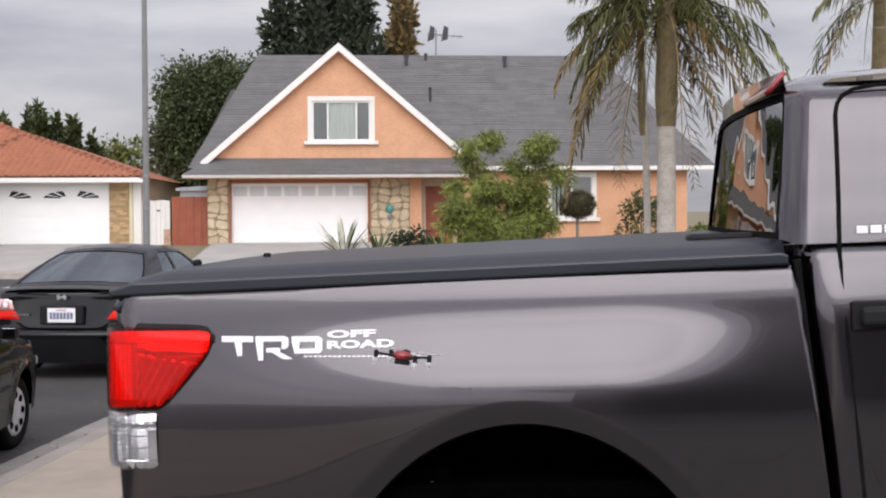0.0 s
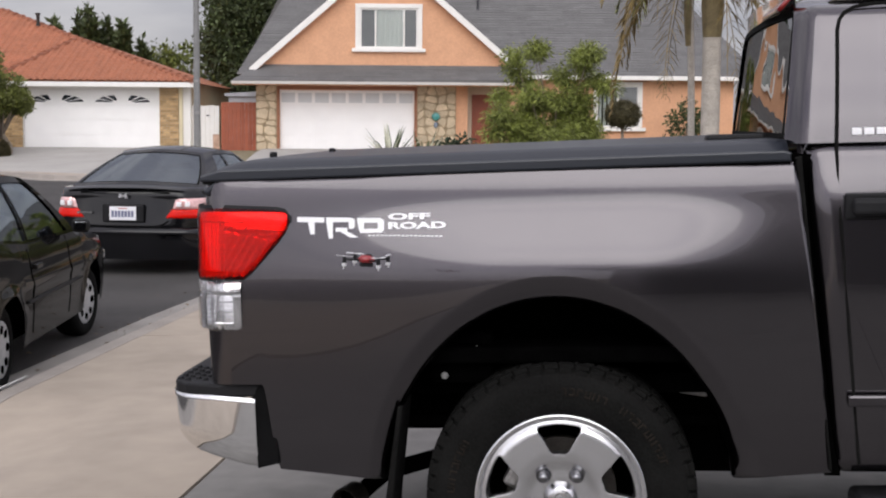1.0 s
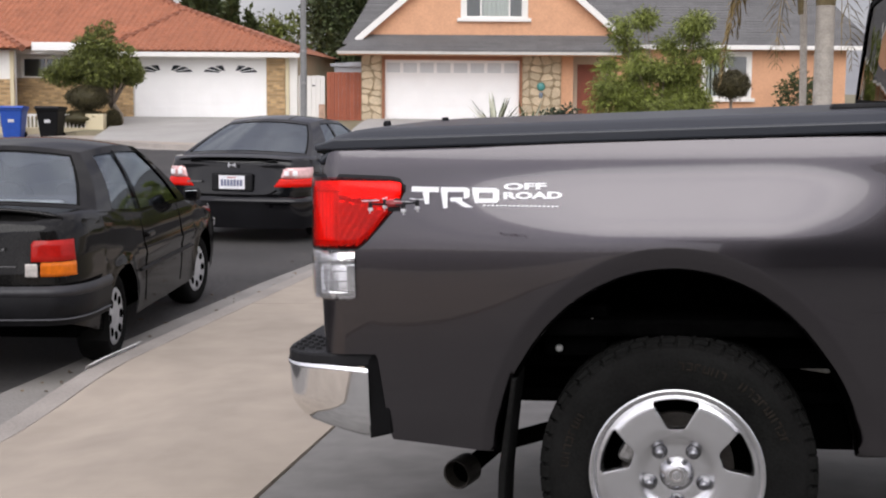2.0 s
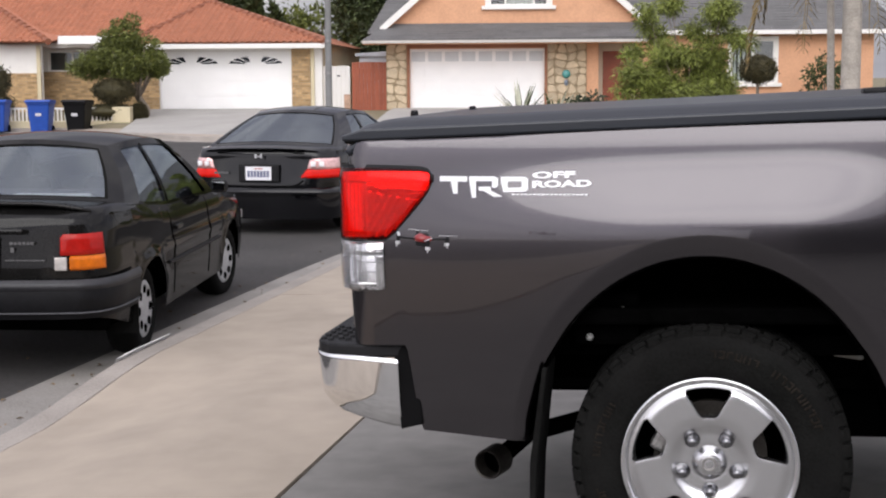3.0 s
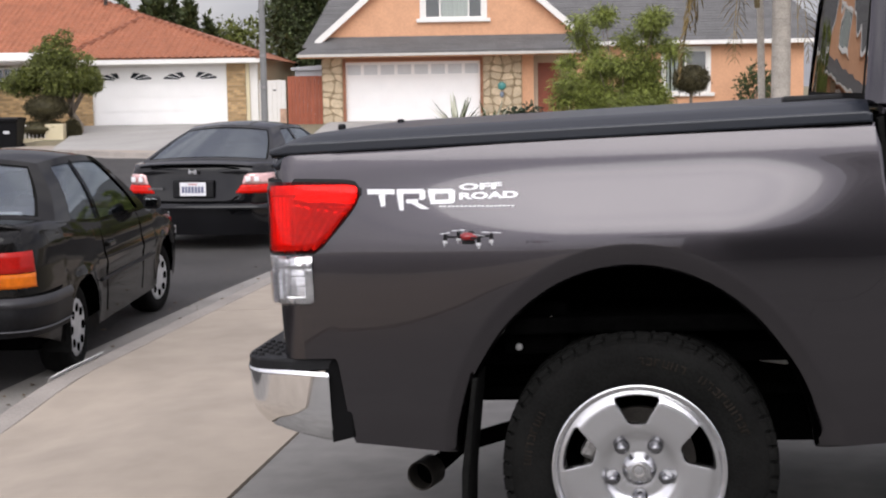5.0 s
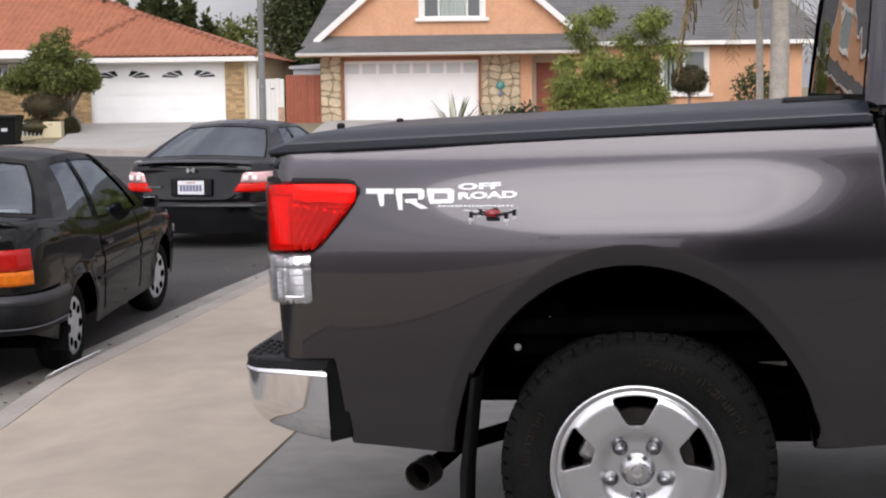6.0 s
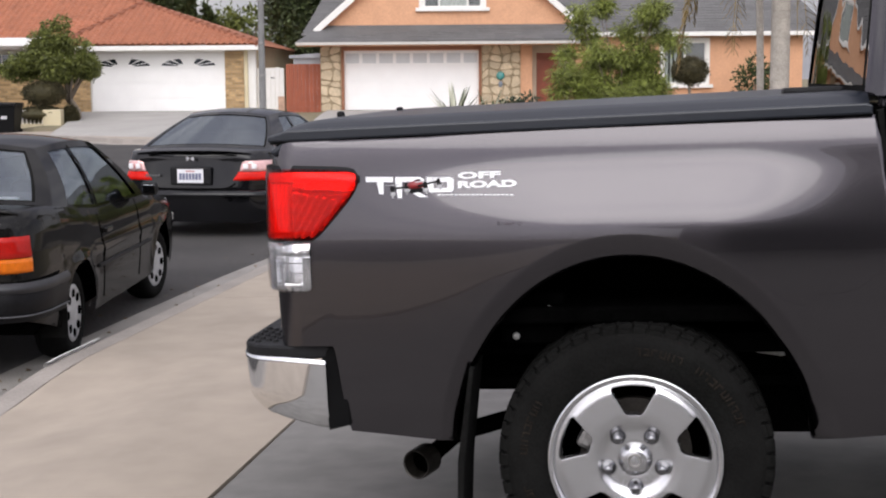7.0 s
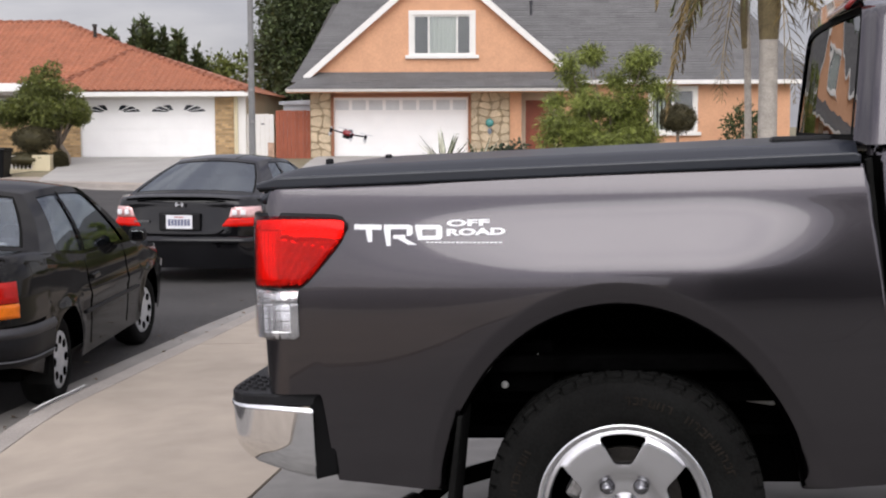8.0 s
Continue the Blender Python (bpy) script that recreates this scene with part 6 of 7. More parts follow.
    build_palm(pose(12.2, 33.0, 0.2), 6.6, 0.16, "palm with drooping green fronds behind the truck", 18, 2.4, 9, 2)
    spiky(pose(-0.75, 41, 0.2), "pale striped spiky yucca before the garage", 26, 1.5, SPIKE, 2, 0.065)
    spiky(pose(0.25, 41, 0.2), "pale striped spiky yucca before the garage", 22, 1.35, SPIKE, 4, 0.065)
    spiky(pose(1.9, 36, 0.2), "yellow-green strap-leaved plant before the entry", 16, 1.35, LEAF3, 6, 0.05)
    spiky(pose(7.6, 40, 0.3), "low spiky green plant before the house", 24, 1.1, LEAF2, 8, 0.05)
    for i, (x, yy, w, h) in enumerate(((8.6, 41, 1.2, 0.85), (10.2, 42, 1.3, 0.9), (1.3, 42, 1.7, 0.85), (9.5, 48, 1.4, 2.2))):
        root = thing("low_shrub", pose(x, yy, 0.25), "low dark green shrub before the house", "shrub")
        part("stem", tube([(0, 0, -0.1), (0, 0, h * 0.6)], 0.03, 6), BARK, root)
        tagged(part("crown", leaf_cloud(clumps((0, 0, h * 0.55), (w * 0.55, 0.5, h * 0.55), 8, 60 + i), 1500, 0.13, 70 + i), (LEAF2, LEAF2, LEAF4, LEAF)[i], root), kind="stuff")


build_orange_house()
build_red_house()
build_fences()
build_bin(pose(-16.4, 44.3, 0.02, 0, 0, 4), BLUEBIN, "blue plastic wheelie bin beside the kerb")
build_bin(pose(-15.1, 44.1, 0.02, 0, 0, -3), BLACKBIN, "black plastic wheelie bin beside the kerb")
build_bin(pose(-18.1, 44.9, 0.02, 0, 0, 6), BLUEBIN, "blue plastic wheelie bin beside the kerb")
build_pole()
build_plants()


# ---- parked cars ----
def car_wheel(r, width, hub, spokes, turn=0.0):
    w = new("wheel")
    k = r / 0.28
    tyre = part("tyre", lathe([(0.175 * k, 0.02), (0.185 * k, 0.0), (0.235 * k, -0.006), (0.262 * k, 0.004), (0.276 * k, 0.025), (r, 0.05), (r, width - 0.05), (0.262 * k, width), (0.18 * k, width - 0.02)], 40, "x", closed=True), RUBBER, w, smooth=True)
    cap = part("hubcap", lathe([(0.0, -0.006), (0.05 * k, -0.004), (0.10 * k, 0.004), (0.15 * k, 0.0), (0.178 * k, 0.004), (0.186 * k, 0.016), (0.178 * k, 0.03)], 40, "x"), hub, w, "silver wheel cover", True)
    for i in range(spokes):
        a = 2 * math.pi * i / spokes
        part("slot", lathe([(0.0, -0.004), (0.028 * k, -0.003), (0.029 * k, 0.006)], 10, "x", (0, 0.125 * k * math.cos(a), 0.125 * k * math.sin(a))), DARK, cap)
    part("brake_drum", lathe([(0.0, 0.06), (0.12 * k, 0.06), (0.12 * k, 0.12)], 20, "x"), DARK, w)
    return w


def build_car(root, S, paint, glass_mat, cap_mat):
    """A saloon in its parts. Local x to its right, y ahead, z up; the rear axle is at y = 0."""
    y0, y1, hw = S["rear"], S["front"], S["hw"]
    R = S["arch"]
    arches = [0.0, S["wb"]]
    belt = lambda y: lerp(y, [p[0] for p in S["belt"]], [p[1] for p in S["belt"]])

    def bottom(y):
        z = S["sill"] + S.get("tuck", 0.05) * max(0, (y0 + 0.6 - y) / 0.6)
        for c in arches:
            if abs(y - c) < R:
                z = max(z, S["r"] + (R + 0.01) * math.sqrt(1 - ((y - c) / R) ** 2) - 0.01)
        return min(z, belt(y) - 0.08)
    rc = S["corner"]
    ends = [0.0, 0.01, 0.03, 0.06, 0.1, 0.15, 0.2, 0.26, 0.33]

    def plan(y):
        d = min(y - y0, y1 - y)
        t = hw - 0.03 * smooth01(1 - d / 1.1)
        if d < rc:
            t = t - rc * 0.62 + 0.62 * math.sqrt(max(0, rc * rc - (rc - d) ** 2))
        return t
    ys = sorted({*[y0 + e for e in ends], *[y1 - e for e in ends], *span(y0 + 0.33, y1 - 0.33, 34), *[c - R * math.cos(math.pi * i / 24) for c in arches for i in range(25)]})
    n = 16

    def sx(y, z):
        t = (z - 0.2) / max(0.1, belt(y) - 0.2)
        crease = 0.012 * math.exp(-((z - S["crease"]) / 0.03) ** 2)
        fl = 0.0
        for c in arches:
            q = math.hypot(y - c, z - S["r"]) / R
            if 0.9 < q < 1.22:
                fl = 0.014 * (1 - smooth01((q - 1.0) / 0.22))
        return plan(y) * lerp(t, [-0.2, 0.0, 0.35, 0.65, 0.9, 1.0], [0.94, 0.965, 0.995, 1.0, 0.975, 0.94]) + crease + fl
    bm = bmesh.new()
    cols = {-1: [], 1: []}
    for y in ys:
        for s in (-1, 1):
            a, b = bottom(y), belt(y)
            cols[s].append([bm.verts.new((s * sx(y, a + (b - a) * j / (n - 1)), y, a + (b - a) * j / (n - 1))) for j in range(n)])
    for s in (-1, 1):
        for a, b in zip(cols[s], cols[s][1:]):
            for j in range(n - 1):
                bm.faces.new((a[j], b[j], b[j + 1], a[j + 1]))
    # decks: bonnet and boot lid, crowned
    m = 12
    rows = []
    for i, y in enumerate(ys):
        l, r = cols[-1][i][-1], cols[1][i][-1]
        row = [l]
        for k in range(1, m):
            f = k / m
            row.append(bm.verts.new((l.co.x + (r.co.x - l.co.x) * f, y, l.co.z + S["crown"] * (1 - (2 * f - 1) ** 2))))
        rows.append(row + [r])
    for a, b, y in zip(rows, rows[1:], ys):
        if S["glass_rear"] + 0.1 < y < S["glass_front"] - 0.1:
            continue
        for k in range(m):
            bm.faces.new((a[k], a[k + 1], b[k + 1], b[k]))
    # ends
    for i in (0, -1):
        L, Rr = cols[-1][i], cols[1][i]
        prev = None
        mid = []
        for j in range(n - 1):
            row = [L[j]] + [bm.verts.new((L[j].co.x + (Rr[j].co.x - L[j].co.x) * k / m, L[j].co.y + (0.03 if i else -0.03) * (1 - (2 * k / m - 1) ** 2) + S["tail"](j / (n - 1)) * (1 if not i else -1), L[j].co.z)) for k in range(1, m)] + [Rr[j]]
            mid.append(row)
        mid.append(rows[i])
        for a, b in zip(mid, mid[1:]):
            for k in range(m):
                bm.faces.new((a[k], a[k + 1], b[k + 1], b[k]))
    body = part("body", bm, paint, root, smooth=True)
    # greenhouse
    gr, gf, rr, rf, hr, zr = S["glass_rear"], S["glass_front"], S["roof_rear"], S["roof_front"], S["hr"], S["roof_z"]

    def PS(s, v, side, push=0.0):
        yb, yt = gr + (gf - gr) * s, rr + (rf - rr) * s
        xb = sx(yb, belt(yb)) - 0.012
        arch = 0.03 * math.sin(math.pi * s)
        x = xb + (hr + arch * 0.3 - xb) * v + 0.035 * math.sin(math.pi * v * 0.9) - push - (0.015 + 0.085 * v) * (1 - s) ** 2
        return (side * x, yb + (yt - yb) * v, belt(yb) + (zr - 0.035 + arch - belt(yb)) * v)

    def PE(u, v, rear, push=0.0):
        s = 0.0 if rear else 1.0
        a, b = Vector(PS(s, v, -1)), Vector(PS(s, v, 1))
        p = a.lerp(b, (u + 1) / 2)
        bow = (1 - u * u)
        p.y += (-0.10 if rear else 0.14) * bow * (1 - v * 0.4) + (push if rear else -push)
        p.z += 0.045 * bow * v + S["crown"] * bow * (1 - v)
        return tuple(p)
    for side in (-1, 1):
        bm = bmesh.new()
        edges = [0.0] + [q for pr in S["panes"] for q in pr] + [1.0]
        for a, b in zip(edges[::2], edges[1::2]):
            grid_mesh(lambda s, v: PS(s, v, side), span(a, b, 4), span(0, 1, 9), bm)
        for a, b in S["panes"]:
            grid_mesh(lambda s, v: PS(s, v, side), span(a, b, 8), span(0.90, 1, 3), bm)
            grid_mesh(lambda s, v: PS(s, v, side), span(a, b, 8), span(0, 0.05, 2), bm)
        bmesh.ops.remove_doubles(bm, verts=bm.verts, dist=0.002)
        part("side_frame", bm, paint, root, smooth=True)
    edge = S.get("pillar", 0.87)
    for rear in (True, False):
        bm = bmesh.new()
        for us, vs in ((span(-1, -edge, 3), span(0, 1, 9)), (span(edge, 1, 3), span(0, 1, 9)), (span(-edge, edge, 12), span(0.92, 1, 3)), (span(-edge, edge, 12), span(0, 0.06, 2))):
            grid_mesh(lambda u, v: PE(u, v, rear), us, vs, bm)
        bmesh.ops.remove_doubles(bm, verts=bm.verts, dist=0.002)
        part("rear_frame" if rear else "front_frame", bm, paint, root, smooth=True)

    def RF(u, v):
        a, b = Vector(PE(u, 1, True)), Vector(PE(u, 1, False))
        p = a.lerp(b, v)
        p.z += 0.035 * math.sin(math.pi * v)
        e = Vector(PS(v, 1, 1 if u > 0 else -1))
        w = abs(u) ** 8
        return tuple(p.lerp(e, w))
    part("roof", grid_mesh(RF, span(-1, 1, 18), span(0, 1, 14)), paint, root, smooth=True)
    for side in (-1, 1):
        for a, b in S["panes"]:
            g = part("side_window", grid_mesh(lambda s, v: PS(s, v, side, 0.012), span(a - 0.01, b + 0.01, 8), span(0.03, 0.92, 8)), glass_mat, root, smooth=True)
            face_out(g, (side, 0, 0.3))
            g.visible_shadow = False
    for rear in (True, False):
        g = part("rear_window" if rear else "windscreen", grid_mesh(lambda u, v: PE(u, v, rear, 0.012), span(-edge - 0.02, edge + 0.02, 14), span(0.04, 0.94, 10)), glass_mat, root, smooth=True)
        face_out(g, (0, -1 if rear else 1, 0.6))
        g.visible_shadow = False
        fr = bmesh.new()
        for us, vs in ((span(-edge - 0.02, -edge + 0.03, 2), span(0.04, 0.94, 8)), (span(edge - 0.03, edge + 0.02, 2), span(0.04, 0.94, 8)), (span(-edge + 0.03, edge - 0.03, 10), span(0.89, 0.94, 2)), (span(-edge + 0.03, edge - 0.03, 10), span(0.04, 0.08, 2))):
            grid_mesh(lambda u, v: PE(u, v, rear, 0.006), us, vs, fr)
        part("window_seal", fr, RUBBER, g)
    # inside and underneath
    part("floor_pan", box((0, (y0 + y1) / 2, S["sill"] + 0.08), (2 * hw - 0.16, y1 - y0 - 0.3, 0.06)), DARK, root)
    for c in arches:
        part("wheel_housing", box((0, c, 0.40), (2 * hw - 0.42, 2 * R, 0.4)), DARK, root)
    part("parcel_shelf", box((0, gr + 0.22, belt(gr) - 0.03), (2 * hr, 0.45, 0.03)), SEATCLOTH, root)
    part("dashboard", box((0, gf - 0.35, belt(gf) - 0.08), (2 * hr, 0.35, 0.2), 0.05), SEATCLOTH, root)
    part("rear_seat", box((0, gr + 0.55, belt(gr) - 0.18), (2 * hr - 0.1, 0.16, 0.45), 0.06), SEATCLOTH, root)
    mid = gr + (gf - gr) * 0.52
    for x in (-0.36, 0.36):
        part("seat_back", box((x, mid, belt(mid) - 0.12), (0.48, 0.15, 0.6), 0.06, rot=Matrix.Rotation(0.18, 3, "X")), SEATCLOTH, root)
        part("headrest", box((x, mid - 0.08, belt(mid) + 0.25), (0.26, 0.1, 0.16), 0.045), SEATCLOTH, root)
    st = lathe([(0.17, -0.012), (0.182, 0.0), (0.17, 0.012), (0.158, 0.0)], 28, "y", closed=True)
    ob = part("steering_wheel", st, RUBBER, root)
    ob.matrix_basis = pose(-0.36, gf - 0.72, belt(gf) + 0.03, -25, 0, 0)
    w = car_wheel(S["r"], 0.18, cap_mat, S["slots"])
    w.parent = root
    w.matrix_basis = pose(hw - 0.06, 0, S["r"], 0, 0, 180)
    for x, y, t in ((hw - 0.06, S["wb"], 180 + S.get("steer", 0)), (-hw + 0.06, 0, 0), (-hw + 0.06, S["wb"], S.get("steer", 0))):
        copy_thing(w, pose(x, y, S["r"], 0, 0, t))
    return body, sx, belt, PS


def corner_lamp(root, name, material, S, sx, side, x_in, wrap, zlo, zhi, proud, label=""):
    """A lamp lens that follows the tail and wraps round the corner. zlo and zhi are heights at distance d from the inner end."""
    y0 = S["rear"]
    bm = bmesh.new()
    rows = []
    steps = [("x", t) for t in span(0, 1, 9)] + [("y", t) for t in span(0.08, 1, 8)]
    for i, (kind, t) in enumerate(steps):
        f = i / (len(steps) - 1)
        a, b = zlo(f), zhi(f)
        row = []
        for j in range(8):
            z = a + (b - a) * j / 7
            e = min(1.0, min(j, 7 - j) / 1.0, min(i, len(steps) - 1 - i) / 1.0)
            out = proud * (0.15 + 0.85 * e)
            xe = sx(y0, z)
            if kind == "x":
                x = x_in + (xe - x_in) * t
                y = y0 - 0.03 * (1 - (x / xe) ** 2) + S["tail"]((z - 0.25) / 0.7) * (1 - t ** 4)
                p = (side * (x + out * 0.3 * t), y - out, z)
            else:
                y = y0 + wrap * t
                p = (side * (sx(y, z) + out), y - out * 0.6 * (1 - t), z)
            row.append(bm.verts.new(p))
        rows.append(row)
    for p, q in zip(rows, rows[1:]):
        for j in range(7):
            bm.faces.new((p[j], q[j], q[j + 1], p[j + 1]))
    return part(name, bm, material, root, label, True)


def tail_band(S, sx, zlo, zhi, proud, y_from, lean=0.0, n=6):
    """A band that follows the body round the tail, from one side to the other."""
    y0 = S["rear"]
    path = [("y", y_from + (y0 - y_from) * t) for t in span(0, 0.999, 12)]
    bm = bmesh.new()
    rows = []
    for side, seq in ((1, path), (0, span(1, -1, 25)), (-1, path[::-1])):
        for q in seq:
            row = []
            for j in range(n):
                v = j / (n - 1)
                z = zlo + (zhi - zlo) * v
                out = proud * (0.55 + 0.45 * math.sin(math.pi * v)) + lean * (1 - v)
                xe = sx(y0, max(z, 0.3))
                if side:
                    y = q[1]
                    near = smooth01(1 - (y - y0) / 0.3)
                    row.append(bm.verts.new((side * (sx(y, max(z, 0.3)) + out), y - out * near, z)))
                else:
                    row.append(bm.verts.new((q * (xe + out), y0 - 0.03 * (1 - q * q) - out - 0.012 * (1 - q ** 4), z)))
            rows.append(row)
    for a, b in zip(rows, rows[1:]):
        for j in range(n - 1):
            bm.faces.new((a[j], b[j], b[j + 1], a[j + 1]))
    return bm


def plate(root, x, y, z, bars_mat=None):
    p = part("number_plate", box((x, y, z), (0.30, 0.008, 0.15), 0.003), PLATE, root, "white number plate")
    part("plate_marks", bars_bm([(x - 0.125 + 0.037 * i, x - 0.098 + 0.037 * i, z - 0.04, z + 0.03) for i in range(7)], y - 0.006), PLATEINK, p)
    part("plate_header", bars_bm([(x - 0.05, x + 0.05, z + 0.048, z + 0.06)], y - 0.006), mat("plate_red_bar", (0.45, 0.16, 0.15), 0.5), p)
    return p

def build_saloon():
    root = thing("hatch_saloon", pose(-3.70, 8.15, 0.0, 0, 0, 0.3), "faded black two-door saloon parked at the kerb", "car")
    S = dict(rear=-0.92, front=3.16, hw=0.82, wb=2.38, r=0.28, arch=0.335, sill=0.24, corner=0.30, crease=0.62, crown=0.03, tail=lambda t: -0.02 + 0.05 * abs(t - 0.45),
             belt=[(-0.93, 0.93), (-0.8, 0.985), (-0.4, 0.985), (0.1, 0.93), (0.6, 0.885), (1.7, 0.865), (2.2, 0.86), (2.9, 0.76), (3.17, 0.66)],
             glass_rear=-0.28, glass_front=2.02, roof_rear=0.26, roof_front=1.22, hr=0.56, roof_z=1.33, panes=[(0.13, 0.405), (0.43, 0.91)], slots=8, steer=-9, tuck=0.15)
    body, sx, belt, PS = build_car(root, S, OLDPAINT, CARGLASS, mat("silver_wheel_cover", (0.42, 0.42, 0.42), 0.5, 0.3, 0.2, 10, 80))
    yr = -0.94
    # bumper with a worn matt top
    bump = part("rear_bumper", tail_band(S, sx, 0.375, 0.60, 0.045, -0.37), mat("matt_black_bumper", (0.006, 0.006, 0.007), 0.5, 0, 0.4, 9, 60, spec=0.15), root, "matt black rear bumper, scuffed", True)
    part("bumper_strip", tail_band(S, sx, 0.405, 0.418, 0.052, -0.37), mat("dull_grey_strip", (0.06, 0.06, 0.065), 0.6), bump, smooth=True)
    part("bumper_top", tail_band(S, sx, 0.53, 0.60, 0.05, -0.37, 0.004), mat("grey_worn_bumper", (0.018, 0.018, 0.021), 0.5, 0, 0.4, 9, 60), bump, smooth=True)
    for s in (-1, 1):
        lamp = corner_lamp(root, "tail_lamp", mat("dark_red_lens", (0.36, 0.009, 0.006), 0.2, 0, 0.2, 14, 90, coat=0.35, spec=0.1), S, sx, s, 0.545, 0.13, lambda f: 0.735, lambda f: 0.855 - 0.1 * max(0, 0.2 - f), 0.014, "red tail lamp")
        corner_lamp(lamp, "indicator", mat("dull_amber_lens", (0.6, 0.14, 0.010), 0.2, 0, 0.2, 30, 200, coat=0.35, spec=0.1), S, sx, s, 0.60, 0.13, lambda f: 0.65, lambda f: 0.731, 0.016, "amber indicator lens")
        part("reverse_lamp", box((s * 0.555, yr - 0.02, 0.69), (0.07, 0.02, 0.075), 0.006), mat("dull_clear_lens", (0.5, 0.47, 0.44), 0.3, 0.2, 0.2, 30, 90, coat=0.6), lamp, "clear reverse lamp")
    # boot lid lines, spoiler, plate recess, badges
    sp = grid_mesh(lambda u, v: (-0.70 + 1.40 * u, yr + 0.06 + 0.12 * v + 0.05 * (2 * u - 1) ** 2, 1.035 - 0.05 * abs(2 * u - 1) ** 4 - 0.012 * v), span(0, 1, 24), span(0, 1, 4))
    spo = part("spoiler", sp, OLDPAINT, root, "low black boot spoiler", True)
    thicken(spo, 0.022)
    part("plate_recess", box((0, yr - 0.035, 0.75), (0.42, 0.02, 0.19), 0.01), BLACKPLASTIC, root)
    part("recess_lip", box((0, yr - 0.05, 0.875), (0.72, 0.04, 0.03), 0.01), OLDPAINT, root)
    plate(root, 0, yr - 0.052, 0.75)
    part("badge", bars_bm([(0.27 + 0.024 * i, 0.289 + 0.024 * i, 0.80, 0.815) for i in range(6)] + [(0.275, 0.295, 0.755, 0.785)], yr - 0.028), CHROME, root, "small chrome badge marks")
    part("boot_strip", bars_bm([(0.24, 0.47, 0.708, 0.714)], yr - 0.026), CHROME, root)
    # doors
    for y in (0.52, 1.62):
        part("door_seam", tube([(sx(y + 0.02 * (z - 0.3), z) + 0.001, y + (0.12 if y < 1 else -0.02) * (0.85 - z), z) for z in span(0.30, 0.86, 8)], 0.004, 5), DARK, root)
    part("door_handle", box((sx(0.68, 0.73) + 0.012, 0.68, 0.735), (0.03, 0.16, 0.035), 0.01), OLDPAINT, root)
    part("side_strip", tube([(sx(y, 0.52) + 0.004, y, 0.52) for y in span(0.42, 1.95, 12)], 0.012, 6), BLACKPLASTIC, root)
    part("window_divider", tube([PS(0.418, v, 1, 0.002) for v in span(0.04, 0.93, 8)], 0.007, 6), RUBBER, root)
    mir = part("door_mirror", box((0.875, 1.72, 0.925), (0.13, 0.085, 0.10), 0.035, seg=3), BLACKPLASTIC, root, "black door mirror")
    part("mirror_glass", box((0.88, 1.676, 0.925), (0.09, 0.006, 0.06), 0.002), mat("mirror_glass", (0.35, 0.36, 0.38), 0.03, 1.0), mir)
    part("front_indicator", box((0.765, 2.92, 0.60), (0.05, 0.14, 0.07), 0.015), REFLECTOR, root)
    part("papers", box((0.18, -0.02, 0.97), (0.5, 0.2, 0.07), 0.02), WHITE, root)
    for s in (-1, 1):
        part("mud_guard", box((s * 0.74, -0.36, 0.30), (0.16, 0.02, 0.22)), RUBBER, root)


